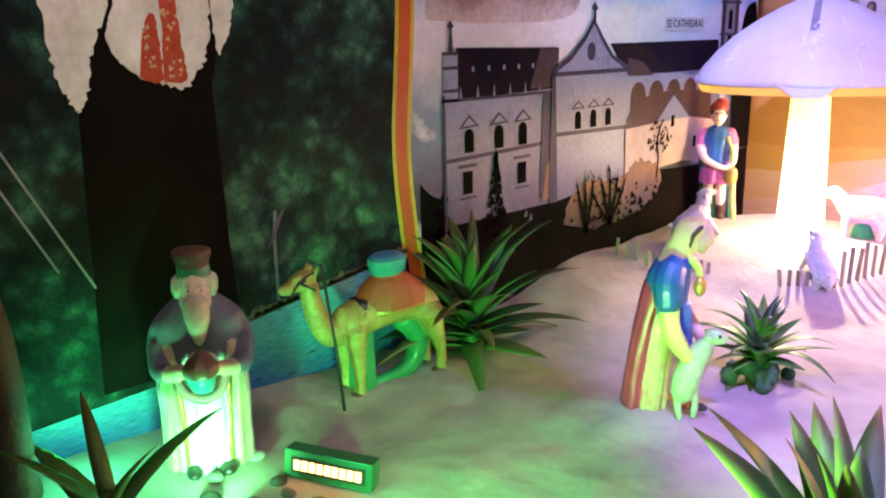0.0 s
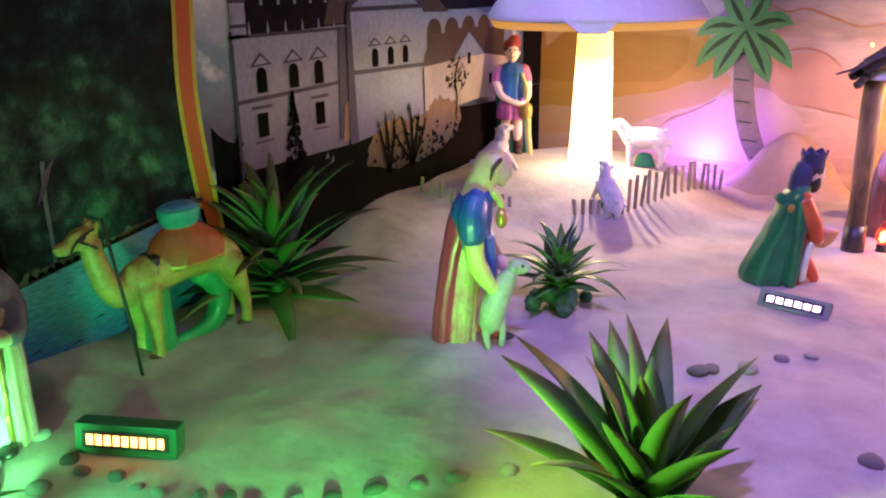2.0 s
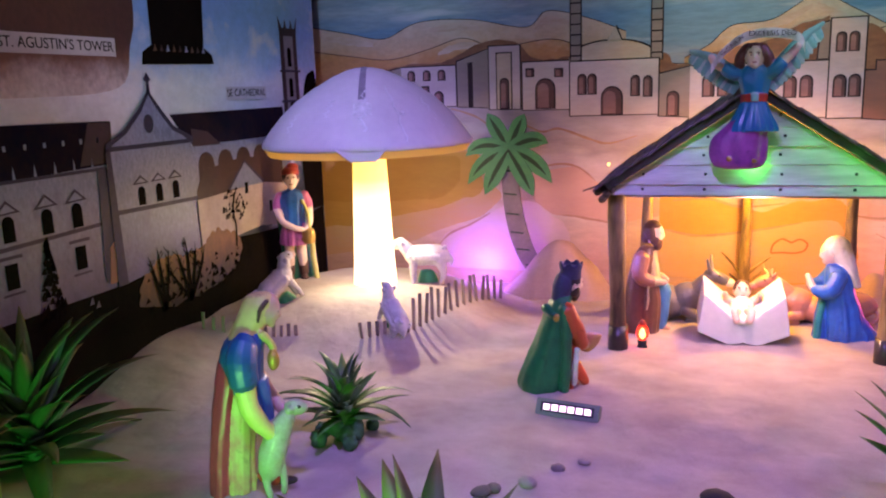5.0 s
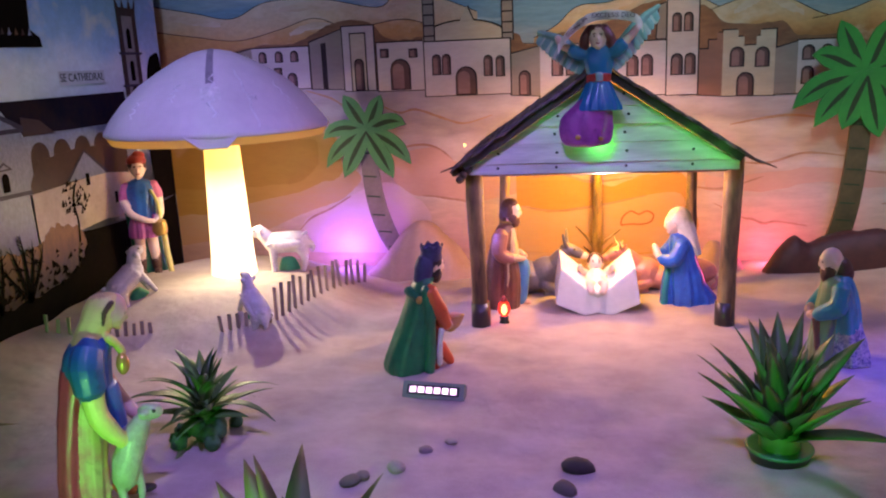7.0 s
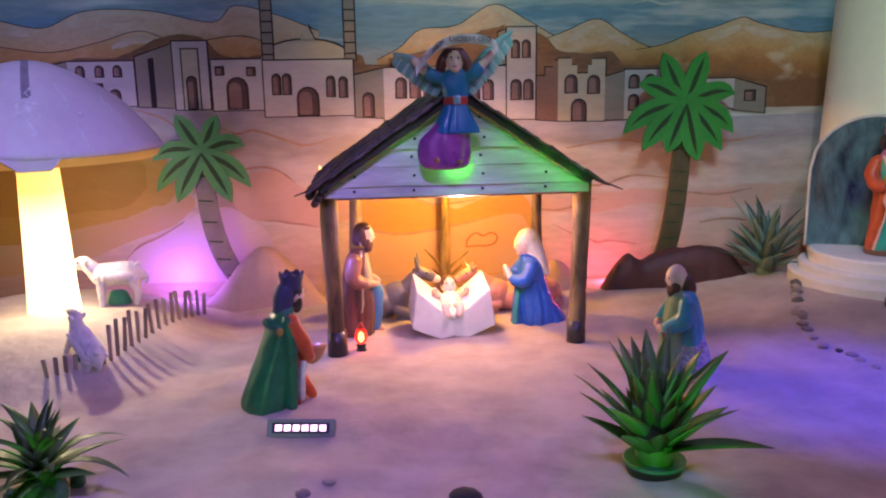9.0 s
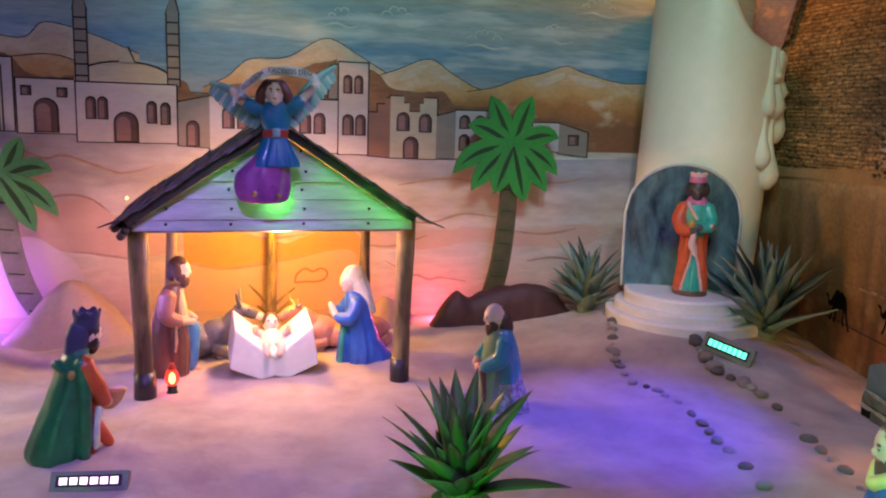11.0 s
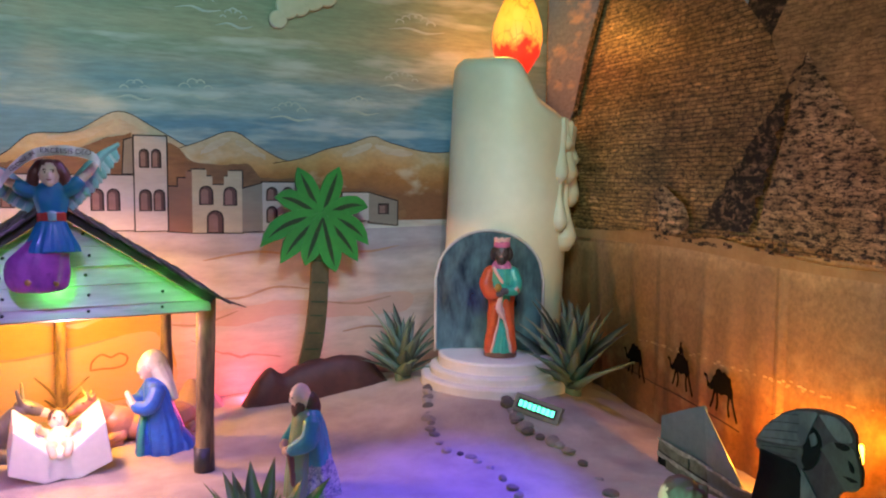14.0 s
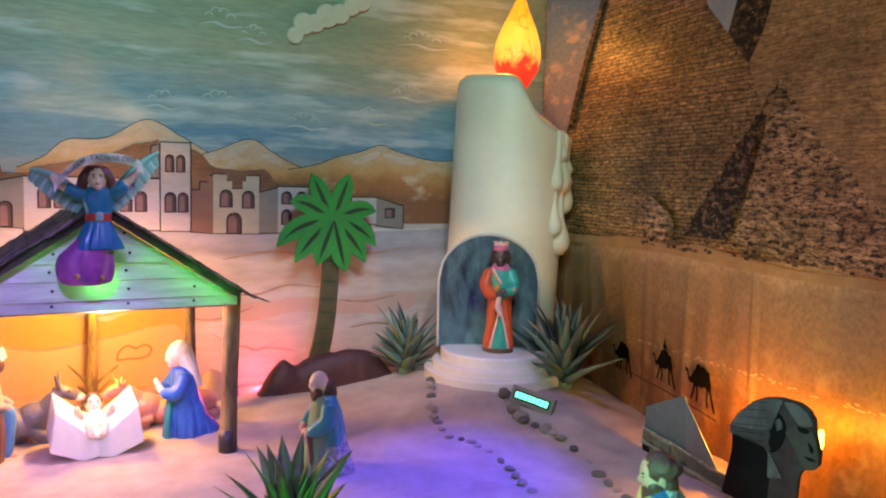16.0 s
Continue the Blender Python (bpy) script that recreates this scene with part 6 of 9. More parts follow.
A0 = math.atan2(0.2 - MY, 0.2 - MX)
cap_strip("tape_strip", A0 - 0.06, 0.017, 0.34, 0.02, mat("grey_tape", (0.30, 0.27, 0.33), (0.20, 0.18, 0.23), rough=0.5, patch=14))
# small pale patch on the cap below the tape
cap_strip("filler_patch", A0 - 0.05, 0.042, 0.41, 0.355, mat("pale_patch_paint", (0.82, 0.8, 0.82), rough=0.35, patch=30))
cap_strip("crack_filler", A0 + 0.34, 0.006, 0.505, 0.25, mat("filler_line", (0.84, 0.82, 0.86), rough=0.45), 0.012)
for k in range(5):
    cap_strip("scuff", A0 - 0.9 + 0.43 * k, 0.004 + 0.002 * (k % 3), 0.47 - 0.05 * (k % 2), 0.40 - 0.06 * (k % 3), bpy.data.materials["filler_line"], 0.03)
LIP = bpy.data.materials.new("translucent_lip")
LIP.use_nodes = True
n_, l_ = LIP.node_tree.nodes, LIP.node_tree.links
thin, face_, mix_ = n_.new("ShaderNodeBsdfTranslucent"), n_.new("ShaderNodeBsdfDiffuse"), n_.new("ShaderNodeMixShader")
thin.inputs["Color"].default_value, face_.inputs["Color"].default_value = (0.85, 0.62, 0.20, 1), (0.70, 0.55, 0.24, 1)
mix_.inputs[0].default_value = 0.35
l_.new(thin.outputs[0], mix_.inputs[1])
l_.new(face_.outputs[0], mix_.inputs[2])
l_.new(mix_.outputs[0], n_["Material Output"].inputs["Surface"])
lip = bmesh.new()
rows = [[lip.verts.new((r * math.cos(a), r * math.sin(a), z)) for a in (2 * math.pi * i / 64 for i in range(64))] for r, z in ((0.506, 0.702), (0.500, 0.690), (0.492, 0.678), (0.486, 0.668))]
for p, q in zip(rows, rows[1:]):
    for i in range(64):
        lip.faces.new((p[i], p[(i + 1) % 64], q[(i + 1) % 64], q[i]))
part("lip", lip, LIP, mushroom, "yellow translucent lip under the cap edge", smooth=True)
flap = bmesh.new()
fv = [flap.verts.new(Vector((math.cos(A0 + u) * r, math.sin(A0 + u) * r, z))) for u, r, z in ((-0.30, 0.519, 0.72), (0.16, 0.519, 0.72), (0.06, 0.512, 0.665), (-0.16, 0.512, 0.665))]
fw = [flap.verts.new(v.co * 0.985 + Vector((0, 0, 0.004))) for v in fv]
flap.faces.new(fv), flap.faces.new(fw[::-1])
for i in range(4):
    flap.faces.new((fv[i], fw[i], fw[(i + 1) % 4], fv[(i + 1) % 4]))
part("rim_flap", flap, CAPMAT, mushroom)

# ---- picket fences on the mound ----
PICKET = mat("picket", (0.34, 0.27, 0.22), (0.2, 0.15, 0.12), rough=0.8, grain=60, random_tone=0.3)


def fence(a, b, count, h0, h1, seed, mid=None):
    rnd = random.Random(seed)
    f = thing("picket_fence", "low fence of thin weathered sticks stuck in the sand", "fence", pose(*a, sand_height(*a)), "stick fences")
    for i in range(count):
        t = i / (count - 1)
        if mid:
            x = (1 - t) ** 2 * a[0] + 2 * t * (1 - t) * mid[0] + t * t * b[0]
            y = (1 - t) ** 2 * a[1] + 2 * t * (1 - t) * mid[1] + t * t * b[1]
        else:
            x, y = a[0] + (b[0] - a[0]) * t, a[1] + (b[1] - a[1]) * t
        h = h0 + (h1 - h0) * t + rnd.uniform(-0.012, 0.012)
        bm = box((0.016, 0.008, h + 0.03), (0, 0, (h - 0.03) / 2), 0.002)
        o = part("picket", bm, PICKET, f)
        o.matrix_basis = pose(x - a[0], y - a[1], sand_height(x, y) - sand_height(*a), rnd.uniform(-4, 4), rnd.uniform(-5, 5), rnd.uniform(-25, 25))
    return f


fence((-1.0, 3.37), (-0.80, 4.16), 15, 0.16, 0.11, 1, (-0.88, 3.60))
fence((-1.19, 3.225), (-1.02, 3.345), 7, 0.06, 0.065, 2)
fence((-1.72, 3.06), (-1.48, 3.165), 9, 0.08, 0.05, 3)
fence((-1.86, 3.03), (-1.78, 3.06), 3, 0.08, 0.07, 4)

# ---- stable hut ----
hut = thing("stable_hut", "open stable of rough logs with white boarded gable and bark roof", "stable", pose(0, 0, 0))
HX0, HX1, HY0, HY1 = -0.12, 0.925, 3.56, 4.16
EAVE, RIDGE, HC = 0.72, 1.10, 0.40
for k, (x, y, h, r, tilt) in enumerate(((HX0, HY0, EAVE, 0.036, -0.012), (HX1, HY0 + 0.02, EAVE, 0.036, 0.018), (-0.06, 4.08, EAVE, 0.024, 0.03), (0.865, 4.16, EAVE, 0.028, 0.0))):
    pts = [(x + tilt * t, y, -0.03 + (h + 0.06) * t) for t in (0, 0.12, 0.2, 0.35, 0.5, 0.62, 0.8, 1)]
    rr = random.Random(k)
    post = part("post", rod(pts, [r * rr.uniform(0.9, 1.12) for _ in pts], 14, 0.05, k), LOG, hut, smooth=True)
    if k < 2:
        part("post_base", rod([(x, y, -0.02), (x, y, 0.12)], [r * 1.22, r * 1.16], 14, 0.04, k), mat("charred_wood", (0.025, 0.02, 0.022), rough=0.4, coat=0.3) if k == 0 else bpy.data.materials["charred_wood"], hut, "blackened foot of the log", smooth=True)
part("mid_post", rod([(0.42, 4.36, 0.0), (0.42, 4.36, 0.25), (0.425, 4.36, 0.5), (0.42, 4.34, 0.9)], [0.03, 0.026, 0.022, 0.02], 12, 0.06), LOG, hut, smooth=True)
for k, (a, b) in enumerate((((0.42, 4.36, 0.15), (0.31, 4.32, 0.30)), ((0.42, 4.36, 0.17), (0.54, 4.33, 0.28)), ((0.42, 4.34, 0.10), (0.35, 4.28, 0.20)), ((0.42, 4.34, 0.12), (0.50, 4.28, 0.22)), ((0.42, 4.34, 0.05), (0.47, 4.26, 0.16)))):
    part("twig", rod([a, tuple((p + q) / 2 + 0.006 for p, q in zip(a, b)), b], [0.011, 0.008, 0.004], 6, 0.1, k), LOG, hut)
# gable boards, lapped
rows_ = [(0.70, 0.75), (0.742, 0.828), (0.82, 0.9), (0.892, 0.972), (0.964, 1.06)]
for k, (z0, z1) in enumerate(rows_):
    def half(z):
        return max(0.02, (RIDGE - 0.015 - z) / (RIDGE - EAVE) * (HX1 - HX0 + 0.1) / 2) if k else (HX1 - HX0 + 0.04) / 2
    y = HY0 - 0.052 - 0.006 * (k % 2) - (0.008 if k == 0 else 0)
    a, b = min(half(z0), 0.56), min(half(z1), 0.56)
    bm = prism([(HC - a, z0), (HC + a, z0), (HC + b, z1), (HC - b, z1)], 0.012, lambda u, v, d: (u, y - d - 0.016 * (z1 - v) / (z1 - z0), v))
    bmesh.ops.bevel(bm, geom=bm.edges, offset=0.002, segments=1, affect="EDGES")
    board = part("gable_board", bm, BOARD, hut)
    for u in (-0.42, -0.18, 0.1, 0.36):
        if abs(u) < a - 0.05:
            nb = lathe([(0.0065, 0), (0.006, 0.003), (0.003, 0.005)], 8)
            bmesh.ops.transform(nb, matrix=pose(HC + u + 0.02 * math.sin(k * 3), y - 0.0215, (z0 + z1) / 2, 90), verts=nb.verts)
            part("nail", nb, NAIL, board)
TARRED = mat("tarred_board", (0.022, 0.018, 0.016), (0.05, 0.04, 0.03), rough=0.5, grain=50, patch=12)
BARKGREY = mat("grey_bark", (0.20, 0.16, 0.15), (0.06, 0.045, 0.04), rough=0.7, grain=60, patch=12, amount=0.6, bump=0.8, random_tone=0.45)
# roof: rafters and overlapping bark courses
slope = math.atan2(RIDGE - EAVE - 0.02, (HX1 - HX0) / 2 + 0.02)
for s in (-1, 1):
    length = 0.70 if s < 0 else 0.68
    base = Vector((HC, 0, RIDGE + 0.005))
    way = Vector((s * math.cos(slope), 0, -math.sin(slope)))
    up = Vector((s * math.sin(slope), 0, math.cos(slope)))
    for y in (HY0 - 0.09, HY1 + 0.02):
        p0, p1 = base + Vector((0, y, 0)), base + way * (length - 0.04) + Vector((0, y, 0))
        part("rafter", rod([p0, (p0 + p1) / 2 + up * 0.004, p1], [0.016, 0.018, 0.015], 8, 0.08, 3), LOG, hut)
    # dark verge board under the front edge of the bark
    verge = base + Vector((0, HY0 - 0.128, 0))
    bm = bmesh.new()
    for depth in (0.0, 0.022):
        for along, lift in ((0.0, -0.012), (0.0, 0.018), (length - 0.03, 0.018), (length - 0.03, -0.012)):
            bm.verts.new(verge + way * along + up * lift + Vector((0, depth, 0)))
    bm.verts.ensure_lookup_table()
    q = list(bm.verts)
    for idx in ((0, 1, 2, 3), (7, 6, 5, 4), (0, 4, 5, 1), (1, 5, 6, 2), (2, 6, 7, 3), (3, 7, 4, 0)):
        bm.faces.new([q[i] for i in idx])
    part("verge_board", bm, TARRED, hut, "tarred black verge board")
    rr = random.Random(20 + s)
    for c in range(11):
        d0 = length * c / 11 - 0.01
        for w in range(6):
            y0 = HY0 - 0.138 + 0.145 * w + rr.uniform(-0.010, 0.010)
            bm = box((rr.uniform(0.08, 0.12), 0.155, 0.006), (0, 0, 0), 0.0018)
            for v in bm.verts:
                v.co.z += rr.uniform(-0.0025, 0.0025)
                v.co.x += rr.uniform(-0.007, 0.007)
            centre = base + way * (d0 + 0.045) + up * (0.024 + 0.002 * (w % 2)) + Vector((0, y0 + 0.06, 0))
            sh = part("bark_shingle", bm, BARKGREY, hut)
            sh.matrix_basis = Matrix.Translation(centre) @ Matrix(((way.x, 0, up.x, 0), (0, 1, 0, 0), (way.z, 0, up.z, 0), (0, 0, 0, 1))) @ pose(0, 0, 0, rr.uniform(-2, 2), rr.uniform(2, 5), rr.uniform(-3, 3))
    # a few loose strips past the eave
    for k in range(5):
        p = base + way * (length - 0.06) + up * 0.012 + Vector((0, HY0 - 0.12 + 0.17 * k, 0))
        q = p + way * rr.uniform(0.05, 0.09) + up * rr.uniform(0.0, 0.02)
        if k == 0:
            q = p + way * (0.16 if s > 0 else 0.12) + up * 0.03
        part("loose_strip", rod([p, q], [0.007, 0.003], 6, 0.2, k), BARKGREY, hut)
    if s < 0:
        for k, (dx, dz) in enumerate(((-0.055, 0.004), (-0.022, -0.004), (-0.036, -0.026), (0.002, 0.014))):
            e = base + way * (length - 0.05) + Vector((dx, HY0 - 0.12, dz - 0.035))
            part("pole_end", rod([e, e + Vector((0.005, 0.3, 0.004))], [0.015, 0.013], 10, 0.14, k), BARK, hut, "sawn dark pole end", smooth=True)
part("ridge_log", rod([(HC, HY0 - 0.10, RIDGE + 0.015), (HC, HY1 + 0.06, RIDGE + 0.015)], 0.02, 10, 0.06), BARK, hut, smooth=True)
part("tie_beam", rod([(HX0 - 0.02, HY0, EAVE - 0.02), (HX1 + 0.02, HY0 + 0.01, EAVE - 0.02)], 0.02, 10, 0.05), LOG, hut, smooth=True)
part("tie_beam", rod([(-0.08, HY1 - 0.05, EAVE - 0.01), (HX1 - 0.04, HY1, EAVE - 0.01)], 0.018, 10, 0.05), LOG, hut, smooth=True)
# small lamps fixed to the hut
for x, y, z, c, s in ((-0.055, 3.55, 0.70, (1, 0.65, 0.2), 14), (0.865, 3.56, 0.69, (1, 0.65, 0.2), 10), (-0.15, 3.43, 0.83, (1, 0.6, 0.15), 8)):
    bm = lathe([(0.001, -0.005), (0.004, -0.002), (0.004, 0.003), (0.001, 0.006)], 8)
    bmesh.ops.translate(bm, vec=(x, y, z), verts=bm.verts)
    part("bulb", bm, glowing("bulb_glow", c, s), hut, "tiny lit bulb")

# ---- manger, lantern ----
BOOKMAT = mat("manger_paint", (0.80, 0.79, 0.80), (0.68, 0.67, 0.69), rough=0.4, patch=6)
manger = thing("manger", "white open-book-shaped manger with two raised sides", "manger", on_sand(0.395, 3.83, 2))
for s, nm in ((-1, "manger_side"), (1, "manger_side")):
    pts = [(0, 0.0), (0.07, -0.005), (0.195, 0.055), (0.185, 0.215), (0.0, 0.075)]
    bm = bmesh.new()
    prof = [(0.0, 0.012), (s * 0.06, 0.0), (s * 0.19, 0.055), (s * 0.165, 0.225), (0.0, 0.085)]
    fr, bk = [bm.verts.new((x, -0.12, z)) for x, z in prof], [bm.verts.new((x, 0.12, z + 0.035)) for x, z in prof]
    bm.faces.new(fr), bm.faces.new(bk[::-1])
    for i in range(5):
        bm.faces.new((fr[i], bk[i], bk[(i + 1) % 5], fr[(i + 1) % 5]))
    bmesh.ops.bevel(bm, geom=bm.edges, offset=0.004, segments=2, affect="EDGES")
    part(nm, bm, BOOKMAT, manger)

LANTERNGLASS = glowing("red_glass", (1.0, 0.06, 0.03), 0.9)
LANTERNGLASS.node_tree.nodes["Principled BSDF"].inputs["Transmission Weight"].default_value = 0.85
LANTERNGLASS.node_tree.nodes["Principled BSDF"].inputs["Roughness"].default_value = 0.08
lantern = thing("lantern", "small red glowing lantern with metal base", "lantern", on_sand(-0.02, 3.60))
part("base", lathe([(0.022, 0.0), (0.024, 0.006), (0.018, 0.012), (0.02, 0.03), (0.016, 0.036)], 16), NAIL, lantern, smooth=True)
part("globe", lathe([(0.014, 0.036), (0.026, 0.05), (0.029, 0.068), (0.022, 0.092), (0.014, 0.104)], 16), LANTERNGLASS, lantern, "glowing red glass globe", smooth=True)
part("cap", lathe([(0.017, 0.104), (0.017, 0.11), (0.01, 0.12), (0.008, 0.128)], 16), mat("red_tin", (0.4, 0.03, 0.02), rough=0.4), lantern, smooth=True)
part("flame", lathe([(0.003, 0.048), (0.009, 0.058), (0.008, 0.07), (0.002, 0.086)], 10), glowing("wick_glow", (1.0, 0.5, 0.2), 30), lantern)

# ---- palm cut-outs ----
FROND = mat("frond_board", (0.03, 0.29, 0.045), (0.018, 0.19, 0.035), rough=0.45, patch=6, amount=0.5)
FROND2 = mat("frond_board_dull", (0.08, 0.28, 0.10), (0.05, 0.19, 0.08), rough=0.5, patch=6, amount=0.5)
VEIN = mat("vein_paint", (0.012, 0.05, 0.014), rough=0.5)
TRUNKP = mat("trunk_board", (0.10, 0.085, 0.035), (0.055, 0.05, 0.02), rough=0.6, patch=12)
TRUNKG = mat("trunk_board_grey", (0.24, 0.2, 0.18), (0.16, 0.13, 0.12), rough=0.6, patch=12)


def palm(label, y, crown, base, fronds, leafmat, trunkmat, bend, rings):
    tree = thing("palm_cutout", label, "palm", pose(crown[0], y, crown[1]), "cut-out palms")
    put = lambda lift: (lambda u, v, d: (u, -lift - d, v))
    # trunk: a curved board
    bx, bz = base[0] - crown[0], base[1] - crown[1]
    axis = smooth_line([(0.0, -0.06), (bx * 0.03, bz * 0.35), (bx * 0.2, bz * 0.6), (bx * 0.52, bz * 0.82), (bx, bz)], 8)
    n = len(axis) - 1
    up, dn = [], []
    for k, (x, z) in enumerate(axis):
        w = 0.046 + 0.014 * k / n
        up.append((x + w, z)), dn.append((x - w, z))
    part("trunk", prism(dn + up[::-1], 0.02, put(0)), trunkmat, tree)
    for k in range(rings):
        t = (k + 0.8) / (rings + 0.6)
        i = int(t * n)
        x, z = axis[i]
        part("trunk_ring", prism([(x - 0.042, z - 0.003), (x + 0.03, z - 0.009), (x + 0.032, z - 0.001), (x - 0.042, z + 0.005)], 0.002, put(0.0205)), VEIN, tree)
    for k, (ang, ln, wd, droop) in enumerate(fronds):
        a = radians(ang)
        dx, dz = math.cos(a), math.sin(a)
        mid = []
        for i in range(9):
            t = i / 8
            mid.append((dx * ln * t, dz * ln * t - droop * ln * (0.75 * t * t + 0.45 * t ** 4)))
        lo, hi = [], []
        for i, (x, z) in enumerate(mid):
            t = i / 8
            w = 1.62 * wd * (0.35 + 0.65 * math.sin(math.pi * min(1, t * 0.72 + 0.12))) * (1 if t < 0.66 else max(0.0, 1 - ((t - 0.66) / 0.34) ** 2.4))
            ax, az = mid[max(i - 1, 0)]
            bx2, bz2 = mid[min(i + 1, 8)]
            s = math.hypot(bx2 - ax, bz2 - az)
            ox, oz = -(bz2 - az) / s * w, (bx2 - ax) / s * w
            hi.append((x + ox, z + oz)), lo.append((x - ox, z - oz))
        shape = lo + hi[::-1][1:] if math.hypot(hi[-1][0] - lo[-1][0], hi[-1][1] - lo[-1][1]) < 1e-4 else lo + hi[::-1]
        lift = 0.022 + 0.0021 * k
        leaf = part("frond", prism(shape, 0.016, put(lift)), leafmat, tree)
        rib = [(-1, 0.005), (0, 0.008), (1, 0.0105), (2, 0.0125), (3, 0.0125), (4, 0.011), (5, 0.007), (6, 0.001)]
        (vx, vz) = mid[8]
        sx, sz = -vz / math.hypot(vx, vz), vx / math.hypot(vx, vz)
        vein = [(mid[i + 1][0] + sx * h, mid[i + 1][1] + sz * h) for i, h in rib] + [(mid[i + 1][0] - sx * h, mid[i + 1][1] - sz * h) for i, h in rib[::-1]]
        part("frond_vein", prism(vein, 0.002, put(lift + 0.0165)), VEIN, leaf)
    if leafmat == FROND:
        part("crown_hub", prism([(0.034 * math.cos(a), 0.032 * math.sin(a) - 0.01) for a in (math.pi * i / 9 for i in range(18))], 0.016, put(0.036)), leafmat, tree)
    return tree


palm("bright green cut-out palm with dark veins, standing on a brown rock", 4.46, (1.715, 1.01), (1.63, 0.16),
     [(116, 0.30, 0.035, 0.0), (70, 0.30, 0.035, 0.02), (143, 0.32, 0.034, 0.22), (30, 0.31, 0.034, 0.28), (178, 0.335, 0.036, 0.4), (356, 0.27, 0.036, 0.42), (212, 0.27, 0.036, 0.3), (322, 0.26, 0.036, 0.28), (248, 0.26, 0.036, 0.05), (284, 0.31, 0.038, 0.0)], FROND, TRUNKP, 1.0, 8)
palm("dull green cut-out palm leaning against the mural", 4.53, (-0.82, 0.81), (-0.66, 0.1),
     [(120, 0.24, 0.029, 0.02), (66, 0.22, 0.028, 0.02), (158, 0.27, 0.027, 0.42), (32, 0.26, 0.028, 0.34), (196, 0.25, 0.028, 0.42), (345, 0.25, 0.03, 0.4), (236, 0.25, 0.031, 0.15), (302, 0.26, 0.031, 0.12)], FROND2, TRUNKG, -1.0, 6)

# brown rock under the palm, and the sand-coloured rocks by the hut
ROCKB = mat("brown_rock", (0.095, 0.030, 0.026), (0.055, 0.019, 0.017), rough=0.6, grain=30, patch=7, amount=0.5, bump=0.5)
ROCKS = mat("sandy_rock", (0.44, 0.32, 0.31), (0.35, 0.24, 0.23), rough=0.8, grain=60, patch=6, amount=0.5, bump=0.4)


def rock(name, label, tops, y, depth, material, seed):
    """A long low rock whose crest follows tops of (x, z); it falls away to the front and the back."""
    crest = smooth_line(tops, 8)
    prof = [(-1.0, 0.0), (-0.92, 0.55), (-0.6, 0.86), (-0.2, 0.98), (0.2, 1.0), (0.7, 0.8), (1.0, 0.0)]
    v, f = [], []
    for x, z in crest:
        g = sand_height(x, y) - 0.03
        for d, h in prof:
            nn = noise.noise((x * 5 + seed, d * 2, h * 3)) * 0.014 + noise.noise((x * 19 + seed, d * 3, h * 7)) * 0.008
            v.append((x + nn, y + d * depth * (0.6 + 0.4 * min(1, (z - g) * 5)) + nn, g + (z - g) * h + (nn if h > 0 else 0)))
    m = len(prof)
    for i in range(len(crest) - 1):
        for j in range(m - 1):
            f.append((i * m + j, (i + 1) * m + j, (i + 1) * m + j + 1, i * m + j + 1))
    f += [tuple(range(m)), tuple(reversed(range((len(crest) - 1) * m, len(crest) * m)))]
    ob = mesh_object(name, v, f, [material])
    return tagged(ob, label, "rock")


rock("rock_mound", "dark maroon-brown rock mound below the palm", [(1.225, 0.0), (1.26, 0.06), (1.305, 0.137), (1.35, 0.196), (1.4, 0.231), (1.44, 0.213), (1.48, 0.198), (1.55, 0.225), (1.69, 0.256), (1.83, 0.268), (1.95, 0.226), (2.01, 0.16), (2.06, 0.1)], 4.33, 0.07, ROCKB, 1)
rock("sandy_mound", "smooth sand-coloured mound against the mural", [(-0.84, 0.03), (-0.74, 0.13), (-0.66, 0.23), (-0.58, 0.30), (-0.52, 0.315), (-0.46, 0.29), (-0.38, 0.20), (-0.3, 0.10), (-0.22, 0.03)], 4.45, 0.14, ROCKS, 2)
rock("sandy_mound", "small sand-coloured mound beside the stable", [(0.93, 0.03), (0.98, 0.14), (1.03, 0.19), (1.09, 0.15), (1.15, 0.08), (1.19, 0.02)], 4.45, 0.12, ROCKS, 3)

# ---- great candle with grotto, steps and flame ----
CX, CY, CR = 2.735, 4.25, 0.345
candle = thing("giant_candle", "giant cream candle with wax drips and a glowing flame", "candle", pose(CX, CY, 0) @ Matrix.Rotation(radians(2.2), 4, (0.51, 0.86, 0)))
ang0 = math.atan2(0.25 - CY, 0.25 - CX)


def top_height(a):
    """The rim is high on its viewer's left and sags to the right."""
    u = math.cos(a - (ang0 + math.pi / 2))
    s = 1 / (1 + math.exp(10 * (u - 0.27)))
    return 1.64 + 0.245 * s - 0.10 * max(0.0, u - 0.4) + 0.09 * (1 - s) * max(0.0, -math.cos(a - ang0)) + 0.006 * math.sin(3 * a)


